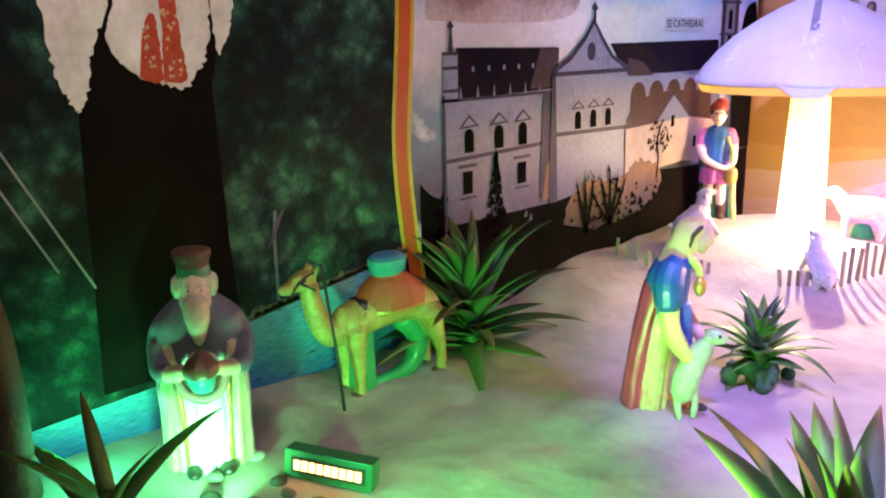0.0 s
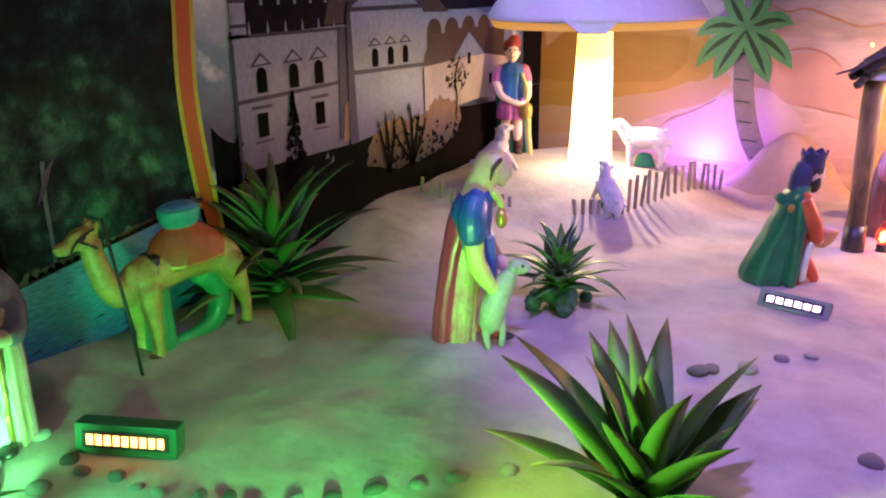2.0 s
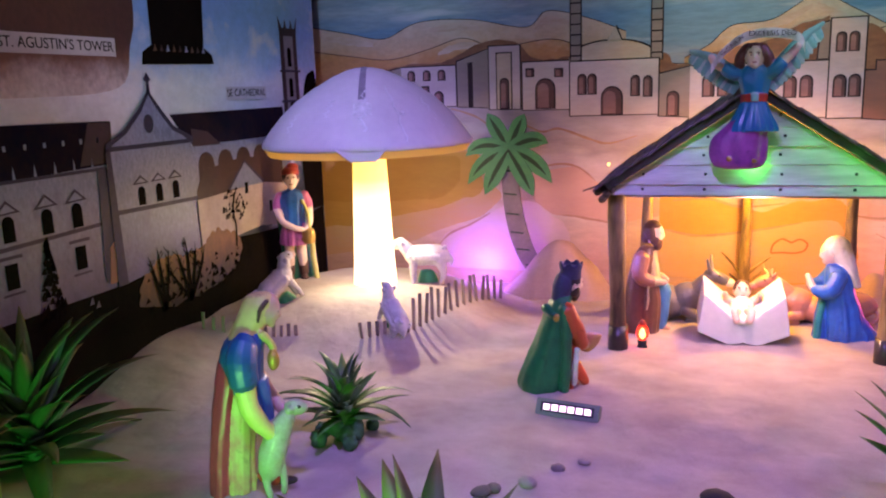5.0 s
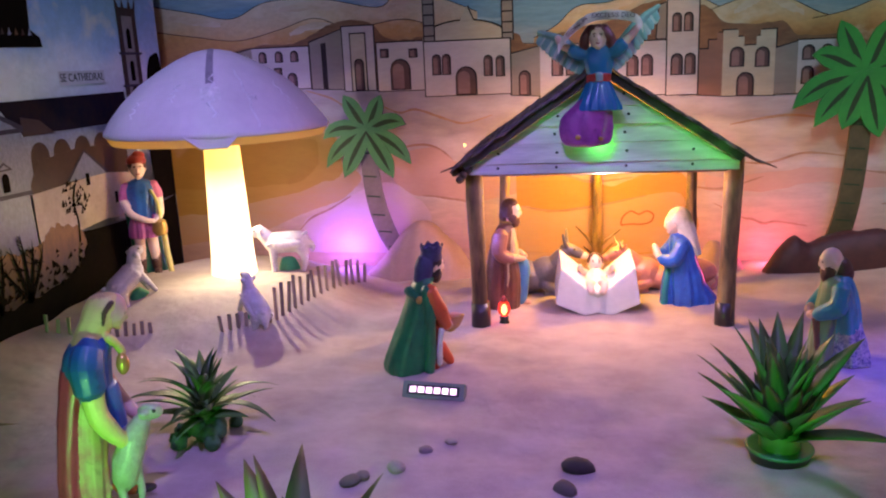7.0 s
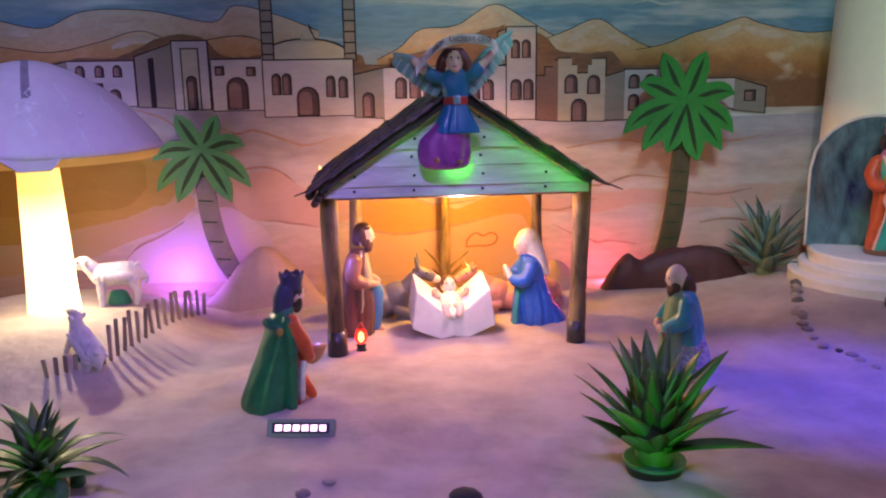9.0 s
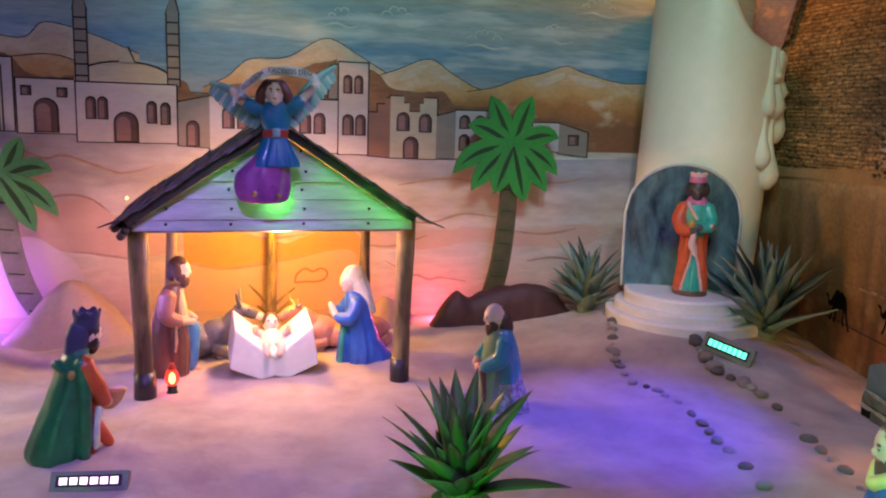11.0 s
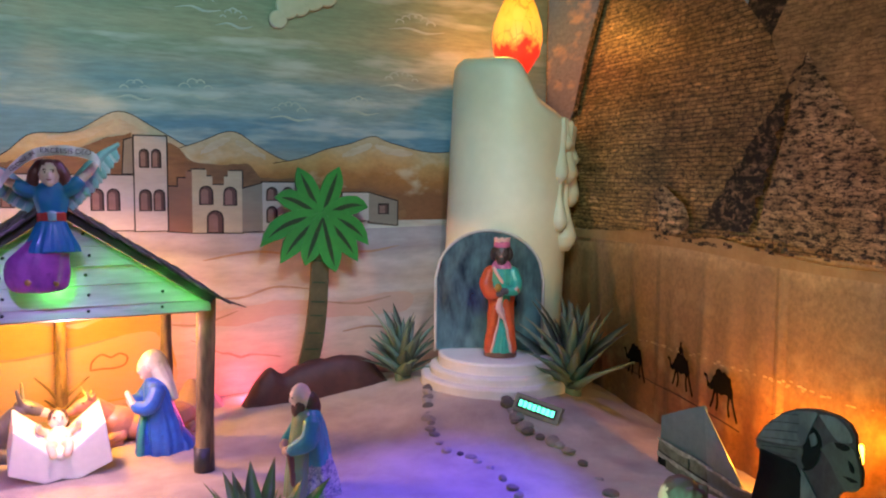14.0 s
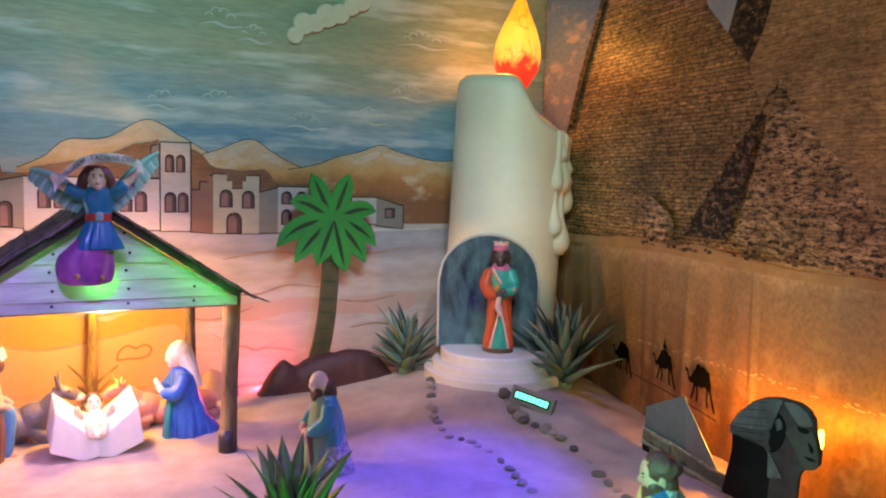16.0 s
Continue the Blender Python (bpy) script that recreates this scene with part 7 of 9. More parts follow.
n_a = 72
vv, ff = [], []
levels = [0.0, 0.3, 0.6, 0.85, 0.95, 0.968, 0.982, 0.993, 1.0]
for k, t in enumerate(levels):
    for i in range(n_a):
        a = 2 * math.pi * i / n_a
        r = CR * (1 - max(0.0, (t - 0.96) / 0.04) ** 2.2 * 0.15) * (1 + 0.004 * math.sin(4 * a + 5 * t))
        vv.append((r * math.cos(a), r * math.sin(a), t * top_height(a)))
for k in range(len(levels) - 1):
    for i in range(n_a):
        j = (i + 1) % n_a
        ff.append((k * n_a + i, k * n_a + j, (k + 1) * n_a + j, (k + 1) * n_a + i))
inner = len(vv)
for i in range(n_a):
    a = 2 * math.pi * i / n_a
    vv.append((CR * 0.66 * math.cos(a), CR * 0.66 * math.sin(a), top_height(a) * 0.6 + 0.4 * 1.70 - 0.02))
vv.append((0, 0, 1.70))
last = (len(levels) - 1) * n_a
for i in range(n_a):
    j = (i + 1) % n_a
    ff.append((last + i, last + j, inner + j, inner + i))
    ff.append((inner + i, inner + j, len(vv) - 1))
mesh_object("wax_body", vv, ff, [WAX], parent=candle)
for k, (da, z1, z0, r) in enumerate(((0.95, 1.57, 1.25, 0.042), (1.17, 1.55, 1.25, 0.056), (1.45, 1.53, 1.12, 0.056), (0.97, 1.30, 0.98, 0.046), (1.20, 1.26, 0.88, 0.068), (1.06, 1.57, 1.42, 0.036), (1.33, 1.53, 1.33, 0.046), (1.62, 1.52, 1.25, 0.046))):
    a = ang0 + da
    pts, rad = [], []
    for i in range(10):
        t = i / 9
        aa = a + 0.012 * math.sin(4 * t + k)
        rr_ = CR + 0.002 + 0.016 * max(0.0, t - 0.6)
        pts.append((rr_ * math.cos(aa), rr_ * math.sin(aa), z1 + (z0 - z1) * t))
        rad.append(r * (0.34 + 0.10 * math.sin(5 * t + k) if t < 0.45 else 0.36 + 0.64 * min(1.0, (t - 0.45) / 0.4) ** 1.3 if t < 0.95 else 0.82))
    sc = Sculpt()
    sc.limb(WAX, pts, rad, 16)
    mesh_object("wax_drip", sc.v, sc.f, sc.mats, sc.s, parent=candle)
flame_mat = bpy.data.materials.new("flame_glass")
flame_mat.use_nodes = True
n_, l_ = flame_mat.node_tree.nodes, flame_mat.node_tree.links
co_, sp_, rg_, no_, ad_, cr_ = (n_.new(k) for k in ("ShaderNodeTexCoord", "ShaderNodeSeparateXYZ", "ShaderNodeMapRange", "ShaderNodeTexNoise", "ShaderNodeMath", "ShaderNodeValToRGB"))
l_.new(co_.outputs["Object"], sp_.inputs[0])
l_.new(co_.outputs["Object"], no_.inputs["Vector"])
no_.inputs["Scale"].default_value, no_.inputs["Detail"].default_value = 18, 5
l_.new(sp_.outputs["Z"], rg_.inputs["Value"])
rg_.inputs["From Max"].default_value = 0.42
ad_.operation = "MULTIPLY_ADD"
l_.new(no_.outputs["Fac"], ad_.inputs[0])
ad_.inputs[1].default_value = 0.42
l_.new(rg_.outputs[0], ad_.inputs[2])
l_.new(ad_.outputs[0], cr_.inputs["Fac"])
for e, (at, c) in zip([cr_.color_ramp.elements[0], cr_.color_ramp.elements.new(0.3), cr_.color_ramp.elements.new(0.55), cr_.color_ramp.elements.new(0.8), cr_.color_ramp.elements[-1]], ((0.1, (0.55, 0.008, 0.008)), (0.46, (0.95, 0.035, 0.015)), (0.56, (1.0, 0.40, 0.05)), (0.74, (1.0, 0.56, 0.05)), (1, (0.95, 0.36, 0.015)))):
    e.position, e.color = at, (*c, 1)
shard, seam, lead, cell = (n_.new(k) for k in ("ShaderNodeTexVoronoi", "ShaderNodeMapRange", "ShaderNodeMix", "ShaderNodeMapping"))
cell.inputs["Scale"].default_value = (1, 1, 0.55)
shard.feature = "DISTANCE_TO_EDGE"
shard.inputs["Scale"].default_value = 24
l_.new(co_.outputs["Object"], cell.inputs["Vector"])
l_.new(cell.outputs["Vector"], shard.inputs["Vector"])
l_.new(shard.outputs["Distance"], seam.inputs["Value"])
seam.inputs["From Max"].default_value, seam.inputs["To Min"].default_value, seam.inputs["To Max"].default_value = 0.045, 0.45, 0.0
lead.data_type = "RGBA"
lead.inputs["B"].default_value = (0.28, 0.05, 0.004, 1)
l_.new(seam.outputs[0], lead.inputs["Factor"])
l_.new(cr_.outputs["Color"], lead.inputs["A"])
l_.new(lead.outputs["Result"], n_["Principled BSDF"].inputs["Emission Color"])
l_.new(lead.outputs["Result"], n_["Principled BSDF"].inputs["Base Color"])
n_["Principled BSDF"].inputs["Emission Strength"].default_value = 1.25
fl = mesh_object("flame", *(lambda b: ([tuple(v.co) for v in b.verts], [tuple(v.index for v in f.verts) for f in b.faces]))((lambda b: (b.verts.index_update(), b)[1])(lathe([(0.05, 0.0), (0.075, 0.03), (0.115, 0.09), (0.128, 0.15), (0.12, 0.21), (0.09, 0.28), (0.055, 0.34), (0.025, 0.4), (0.001, 0.45)], 24))), [flame_mat], parent=candle, label="glowing red and yellow flame lamp")
fl.visible_shadow = False
fl.location = (0.005, 0.0, 1.815)
fl.scale = (1.12, 1.12, 1.37)
part("wick_holder", lathe([(0.06, 1.7), (0.055, 1.76), (0.05, 1.77)], 16), mat("red_collar", (0.3, 0.02, 0.02), rough=0.5), candle)

# round steps
PX, PY = 2.515, 3.90
steps = thing("round_steps", "three white round steps before the giant candle", "steps", pose(PX, PY, 0))
for r, z0, z1 in ((0.40, 0.03, 0.205), (0.355, 0.20, 0.248), (0.31, 0.24, 0.308)):
    bm = lathe([(r, z0), (r + 0.002, z1 - 0.012), (r - 0.004, z1 - 0.003), (r - 0.012, z1)], 56)
    part("step", bm, WHITE, steps, smooth=False)
# grotto: a concave arched shell of painted board
GROTTO = mat("grotto_paint", (0.007, 0.014, 0.030), (0.11, 0.22, 0.25), rough=0.2, grain=16, patch=9, amount=0.6, bump=1.6, coat=0.5, stretch=(1, 1, 0.4))
EDGE = mat("grotto_edge", (0.62, 0.62, 0.6), rough=0.5)
grot = thing("grotto_shell", "dark blue arched grotto shell standing on the round steps", "grotto", Matrix.Translation((CX - 0.215 - 0.048, CY - 0.365 + 0.028, 0.306)) @ pose(0, 0, 0, 0, 0, math.degrees(ang0) + 90))
gv, gf = [], []
nu, W, H = 28, 0.285, 0.65
for layer in (0, 1):
    for j in range(13):
        for i in range(nu + 1):
            u = -1 + 2 * i / nu
            edge_h = 0.39 + (H - 0.39) * math.sqrt(max(0.0, 1 - u * u))
            z = edge_h * j / 12
            x = W * u
            y = 0.0 + 0.075 * math.sqrt(max(0.0, 1 - u * u)) ** 1.2 - (0.05 * (z / H) ** 2)
            r = noise.noise((x * 9, z * 7, 2.0)) * 0.008
            gv.append((x, y + (0.012 if layer else 0) + r, z))
half_n = 13 * (nu + 1)
for j in range(12):
    for i in range(nu):
        a = j * (nu + 1) + i
        gf.append((a, a + 1, a + nu + 2, a + nu + 1))
        gf.append((half_n + a, half_n + a + nu + 1, half_n + a + nu + 2, half_n + a + 1))
mesh_object("shell", gv, gf, [GROTTO], parent=grot)
rim = [gv[j * (nu + 1)] for j in range(13)] + [gv[12 * (nu + 1) + i] for i in range(1, nu + 1)] + [gv[j * (nu + 1) + nu] for j in range(11, -1, -1)]
part("rim", rod(rim, 0.0075, 6), EDGE, grot, "pale worn rim", smooth=True)

# ---- printed cut-outs before the pyramid cloth ----
STONEP = mat("cutout_stone", (0.125, 0.185, 0.20), (0.07, 0.115, 0.125), rough=0.45, grain=40, patch=6, amount=0.5, bump=0.05)
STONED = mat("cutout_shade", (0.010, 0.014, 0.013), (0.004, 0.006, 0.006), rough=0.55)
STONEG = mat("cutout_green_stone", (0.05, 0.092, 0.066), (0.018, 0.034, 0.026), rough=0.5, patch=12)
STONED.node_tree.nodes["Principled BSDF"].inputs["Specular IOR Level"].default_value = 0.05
STONEW = mat("cutout_wall", (0.17, 0.21, 0.17), (0.07, 0.085, 0.065), rough=0.5, grain=60, patch=18, amount=0.7)
COPING = mat("cutout_coping", (0.42, 0.46, 0.42), (0.20, 0.23, 0.20), rough=0.5, grain=70, patch=40, amount=0.7)


def cut(name, pts, layer, material, parent, thick=0.004):
    return part(name, prism(pts, thick, lambda u, v, d: (2.66 + 0.13 * (u - 2.5) - d - layer * 0.005, u, v)), material, parent)


tomb = thing("pyramid_cutout", "grey printed cut-out of a small pyramid behind a low wall", "cutout")
cut("sunlit_face", [(2.83, 0.225), (2.70, 0.285), (2.56, 0.345), (2.545, 0.343), (2.44, 0.06), (2.83, -0.05)], 0, STONEP, tomb, 0.004)
cut("shaded_face", [(2.545, 0.343), (2.23, 0.02), (2.5, 0.0)], 2, mat("cutout_stone_dark", (0.17, 0.235, 0.245), (0.10, 0.145, 0.155), rough=0.45), tomb)
rnd = random.Random(4)
for r_ in range(3):
    for k in range(7):
        u0 = 2.83 - 0.21 * k - 0.06 * (r_ % 2)
        z0 = 0.075 - 0.066 * r_ - 0.012 * k
        cut("wall_block", [(u0, z0), (u0 - 0.2, z0 - 0.012), (u0 - 0.2, z0 + 0.045), (u0, z0 + 0.057)], 2 + r_ % 2, STONEW, tomb)
    crest = [(2.83 - 1.48 * k / 40, 0.138 - 0.066 * r_ - 0.084 * k / 40 + rnd.uniform(-0.004, 0.004)) for k in range(41)]
    base_ = [(u, v - rnd.uniform(0.008, 0.020)) for u, v in crest[::-1]]
    cut("wall_coping", crest + base_, 4, COPING, tomb, 0.003)
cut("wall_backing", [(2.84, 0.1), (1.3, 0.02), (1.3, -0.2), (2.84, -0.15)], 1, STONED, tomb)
sphinx = thing("sphinx_cutout", "dark green-grey printed cut-out of a great stone head", "cutout")
STONEH = mat("cutout_head_stone", (0.13, 0.185, 0.18), (0.04, 0.065, 0.06), rough=0.5, grain=30, patch=9, amount=0.6, stretch=(1, 1, 0.5))
head_pts = [(2.229, .208), (2.227, .27), (2.252, .311), (2.209, .373), (2.13, .441), (2.066, .475), (1.98, .496), (1.898, .498), (1.852, .484), (1.829, .456), (1.825, .42), (1.797, .347), (1.799, .306), (1.826, .283), (1.869, .262), (1.884, .241), (1.9, 0.05), (2.28, 0.02)]
spl = lambda name, pts, layer, material, thick=0.003: part(name, prism(pts, thick, lambda u, v, d: (2.60 + 0.13 * (u - 2.1) - d - layer * 0.004, u, v)), material, sphinx)
STONEF = mat("cutout_face_shade", (0.034, 0.052, 0.044), (0.012, 0.018, 0.016), rough=0.5, grain=40, patch=14, amount=0.7)
spl("head_board", head_pts, 0, STONEF, 0.014)
spl("neck_shade", [(2.225, .285), (2.06, .285), (2.02, .24), (2.03, 0.04), (2.27, 0.03), (2.228, .21)], 3, STONED, 0.005)
spl("ear_shade", smooth_line([(2.02, .44), (1.97, .42), (1.955, .37), (1.985, .30), (2.03, .28), (2.03, .36)], 4), 3, STONED, 0.005)
spl("headcloth_top", smooth_line([(2.24, .317), (2.182, .391), (2.091, .456), (1.982, .486), (1.988, .455), (2.008, .409), (2.035, .358), (2.132, .334)], 4), 4, STONEH)
spl("headcloth_side", smooth_line([(2.243, .309), (2.132, .327), (2.034, .351), (2.034, .312), (2.025, .284), (2.129, .300), (2.238, .285), (2.24, .300)], 4), 4, STONEG)
spl("brow_light", smooth_line([(1.969, .482), (1.906, .491), (1.853, .468), (1.836, .434), (1.887, .419), (1.929, .445)], 4), 4, STONEH)
spl("cheek", smooth_line([(1.917, .408), (1.838, .417), (1.813, .379), (1.798, .329), (1.803, .294), (1.845, .273), (1.878, .293), (1.917, .341), (1.957, .373)], 4), 4, STONEG)
spl("eye_shade", smooth_line([(1.90, .412), (1.86, .418), (1.842, .41), (1.86, .398), (1.89, .4)], 4), 5, STONED)
spl("nose_shade", smooth_line([(1.845, .372), (1.825, .36), (1.822, .34), (1.836, .345)], 4), 5, STONED)
spl("mouth_shade", smooth_line([(1.86, .318), (1.83, .322), (1.805, .318), (1.83, .309)], 4), 5, STONED)
spl("ear", smooth_line([(2.003, .402), (1.982, .417), (1.968, .389), (1.99, .369)], 4), 5, STONEH)
spl("neck", [(2.032, .282), (1.991, .241), (1.957, .203), (2.028, .178)], 4, STONEH)
for k in range(7):
    z = 0.24 + 0.03 * k
    spl("stone_layer", line(smooth_line([(2.215 - 0.012 * max(0, k - 3), z), (2.14, z + 0.018), (2.05, z + 0.038)], 4), 0.0016), 5, STONED, 0.001)
part("lamp_bulb", (lambda b: (bmesh.ops.translate(b, vec=(2.75, 1.945, 0.326), verts=b.verts), b)[1])(lathe([(0.005, -0.036), (0.010, -0.024), (0.010, 0.024), (0.005, 0.036)], 10)), glowing("orange_bulb", (1.0, 0.55, 0.06), 14), sphinx, "lit orange bulb behind the board")

# ---- statues ----
def crown(s, m, c, r, h, points=8):
    rows = []
    for k, (rr, z) in enumerate(((1.0, 0), (1.06, 0.5), (1.18, 1.0), (0.95, 1.0), (0.85, 0.45))):
        rows.append([(c[0] + r * rr * math.cos(a), c[1] + r * rr * math.sin(a), c[2] + h * z * (1 + (0.18 * math.cos(points * a) if z == 1.0 else 0))) for a in (2 * math.pi * i / 32 for i in range(32))])
    s.rings(rows, m)


# bearded king with flared hat, holding a vessel
s = Sculpt()
s.robe(IVORY, [(0.0, 0, -0.03, 0.086, 0.072), (0.1, 0, -0.03, 0.082, 0.068), (0.2, 0, -0.028, 0.078, 0.060), (0.29, 0, -0.02, 0.068, 0.050), (0.33, 0, -0.01, 0.05, 0.04)], 11, 0.085)
s.robe(CREAM, [(0.0, 0.002, 0.036, 0.112, 0.06), (0.12, 0.002, 0.034, 0.110, 0.058), (0.26, 0, 0.030, 0.106, 0.058), (0.36, 0, 0.022, 0.09, 0.05)], 7, 0.06, phase=0.6)
for x in (-1, 1):
    s.robe(CREAM, [(0.0, 0.082 * x, -0.008, 0.034, 0.066), (0.14, 0.086 * x, -0.010, 0.031, 0.064), (0.26, 0.088 * x, -0.006, 0.030, 0.056), (0.34, 0.075 * x, 0.0, 0.03, 0.046)], 5, 0.09, phase=x)
    s.limb(GOLD, [(0.058 * x, -0.082, 0.005), (0.061 * x, -0.084, 0.13), (0.066 * x, -0.076, 0.27)], [0.0055, 0.0055, 0.0055], 8)
    s.limb(PINKCAPE, [(0.108 * x, -0.045, 0.01), (0.112 * x, -0.045, 0.14), (0.112 * x, -0.035, 0.27)], [0.013, 0.011, 0.010])
    s.limb(GREYCAPE, [(0.112 * x, -0.005, 0.325), (0.108 * x, -0.050, 0.285), (0.088 * x, -0.080, 0.280)], [0.030, 0.029, 0.025])
    s.limb(CREAM, [(0.088 * x, -0.080, 0.280), (0.055 * x, -0.105, 0.290)], [0.022, 0.020])
    s.limb(SKIN, [(0.056 * x, -0.108, 0.292), (0.024 * x, -0.128, 0.300)], [0.019, 0.015])
    s.ball(DARKEYE, (0.045 * x, -0.098, 0.012), (0.024, 0.034, 0.015), 10)
s.robe(GREYCAPE, [(0.235, 0, 0.040, 0.126, 0.066), (0.27, 0, 0.036, 0.136, 0.082), (0.33, 0, 0.026, 0.138, 0.086), (0.385, 0, 0.018, 0.120, 0.076), (0.43, 0, 0.014, 0.080, 0.055), (0.458, 0, 0.010, 0.045, 0.04)], 6, 0.05)
s.limb(PINKCAPE, [(-0.066, -0.092, 0.285), (-0.045, -0.108, 0.235), (0.0, -0.112, 0.215), (0.045, -0.108, 0.235), (0.066, -0.092, 0.285)], [0.011, 0.013, 0.014, 0.013, 0.011])
s.robe(TURQ, [(0.240, 0, -0.120, 0.022, 0.022), (0.265, 0, -0.126, 0.036, 0.032), (0.292, 0, -0.128, 0.040, 0.036)])
s.robe(BROWN, [(0.288, 0, -0.128, 0.044, 0.040), (0.308, 0, -0.126, 0.044, 0.040), (0.326, 0, -0.122, 0.030, 0.028), (0.345, 0, -0.118, 0.008, 0.008)], 6, 0.04)
s.head((0, -0.008, 0.475), 0.05, PALE, GREYHAIR, GREYHAIR, nod=4)
for x in (-1, 1):
    s.ball(GREYHAIR, (0.046 * x, 0.0, 0.478), (0.017, 0.026, 0.030), 12, lump=0.08)
s.limb(GREYHAIR, [(0, -0.048, 0.445), (0, -0.064, 0.405), (0, -0.074, 0.352)], [0.036, 0.033, 0.012])
s.limb(GREYHAIR, [(-0.018, -0.052, 0.458), (0.0, -0.058, 0.462), (0.018, -0.052, 0.458)], [0.006, 0.008, 0.006], 8)
# hat band: the green light falling on it is painted in
s.robe(GRASSPAINT, [(0.500, 0, 0.002, 0.044, 0.046), (0.528, 0, 0.002, 0.042, 0.044)], 0, 0)
s.robe(BROWN, [(0.518, 0, 0.002, 0.040, 0.042), (0.540, 0, 0.002, 0.042, 0.044), (0.556, 0, 0.002, 0.048, 0.050), (0.570, 0, 0.002, 0.050, 0.052)], 6, 0.05)
s.v = [(x * 0.93, y, z) for x, y, z in s.v]
s.done("king_statue", "bearded king statue in ivory robe and grey cape holding a vessel", on_sand(-1.69, 0.9, 62))

# stooping shepherd with lamb
MAUVE = enamel("mauve_cloak_paint", (0.40, 0.035, 0.085), (0.26, 0.02, 0.05))
s = Sculpt()
PANEL = enamel("mottled_robe_paint", (0.46, 0.12, 0.14), (0.46, 0.34, 0.16), 0.6)
s.robe(PANEL, [(0.0, 0, 0.012, 0.062, 0.056), (0.12, 0, 0.004, 0.060, 0.054), (0.25, 0, -0.014, 0.062, 0.056), (0.33, 0, -0.032, 0.060, 0.056)], 7, 0.08)
s.robe(MAUVE, [(0.0, 0, 0.072, 0.070, 0.036), (0.12, 0, 0.058, 0.068, 0.038), (0.27, 0, 0.030, 0.066, 0.042), (0.39, 0, 0.002, 0.058, 0.044)], 6, 0.05)
s.robe(BLUE, [(0.26, 0, -0.046, 0.060, 0.052), (0.32, 0, -0.034, 0.070, 0.060), (0.385, 0, -0.028, 0.082, 0.070), (0.435, 0, -0.040, 0.078, 0.064), (0.475, 0, -0.060, 0.050, 0.046)], 5, 0.04)
s.robe(BLUE, [(0.165, -0.008, -0.098, 0.046, 0.020), (0.24, -0.004, -0.088, 0.052, 0.028), (0.33, 0, -0.066, 0.058, 0.040)], 4, 0.07)
s.limb(BLUE, [(-0.070, -0.042, 0.448), (-0.098, -0.030, 0.405), (-0.100, -0.034, 0.350)], [0.044, 0.050, 0.047])
s.limb(BLUE, [(0.070, -0.042, 0.448), (0.094, -0.036, 0.405), (0.094, -0.050, 0.355)], [0.044, 0.048, 0.044])
# bare arm: scarf yellow stands in for green light on the skin
s.limb(YELLOWSCARF, [(-0.100, -0.034, 0.355), (-0.098, -0.046, 0.275), (-0.086, -0.086, 0.205), (-0.064, -0.126, 0.168)], [0.036, 0.032, 0.026, 0.018])
s.ball(SKIN, (-0.054, -0.142, 0.156), (0.016, 0.026, 0.016), 12, (35, 0, 0))
s.limb(SKIN, [(0.094, -0.05, 0.355), (0.085, -0.095, 0.27), (0.03, -0.15, 0.21)], [0.030, 0.025, 0.017])
s.head((0, -0.120, 0.528), 0.043, SKIN, None, None, nod=26)
s.robe(YELLOWSCARF, [(0.430, 0, -0.030, 0.062, 0.052), (0.470, 0, -0.054, 0.056, 0.052), (0.510, 0, -0.076, 0.050, 0.052), (0.545, 0, -0.092, 0.047, 0.050), (0.572, 0, -0.098, 0.036, 0.040)], 6, 0.03)
s.limb(HAIR, [(-0.042, -0.125, 0.56), (-0.048, -0.10, 0.535), (-0.046, -0.09, 0.505)], [0.007, 0.006, 0.005], 8)
s.limb(YELLOWSCARF, [(-0.05, -0.10, 0.47), (-0.02, -0.125, 0.43), (0.01, -0.13, 0.405)], [0.012, 0.013, 0.012])
s.ball(GOLD, (-0.025, -0.128, 0.385), (0.022, 0.020, 0.030), 12)
s.limb(RED, [(-0.02, -0.070, 0.045), (-0.015, -0.110, 0.016)], [0.024, 0.018])
s.ball(DARKEYE, (-0.015, -0.142, 0.014), (0.020, 0.038, 0.014), 10)
# lamb held against the knees
s.limb(LAMBPAINT, [(-0.062, -0.088, 0.065), (-0.066, -0.104, 0.125), (-0.062, -0.132, 0.185), (-0.056, -0.160, 0.228)], [0.034, 0.046, 0.038, 0.027], 16)
s.ball(LAMBPAINT, (-0.054, -0.188, 0.248), (0.022, 0.038, 0.025), 14, (8, 0, 0))
s.ball(DARKEYE, (-0.074, -0.198, 0.254), 0.005, 8)
for x in (-1, 1):
    s.ball(LAMBPAINT, (-0.054 + 0.022 * x, -0.166, 0.250), (0.010, 0.016, 0.010), 10)
s.limb(LAMBPAINT, [(-0.074, -0.082, 0.09), (-0.080, -0.078, 0.045), (-0.080, -0.086, 0.0)], [0.020, 0.013, 0.011])
s.limb(LAMBPAINT, [(-0.056, -0.130, 0.11), (-0.062, -0.132, 0.05), (-0.062, -0.130, 0.0)], [0.016, 0.012, 0.010])
s.v = [(x * 0.86, y * 0.88, z) for x, y, z in s.v]
s.done("shepherd_statue", "stooping shepherd statue in blue tunic and yellow scarf with lamb", on_sand(-1.02, 1.985, 121))

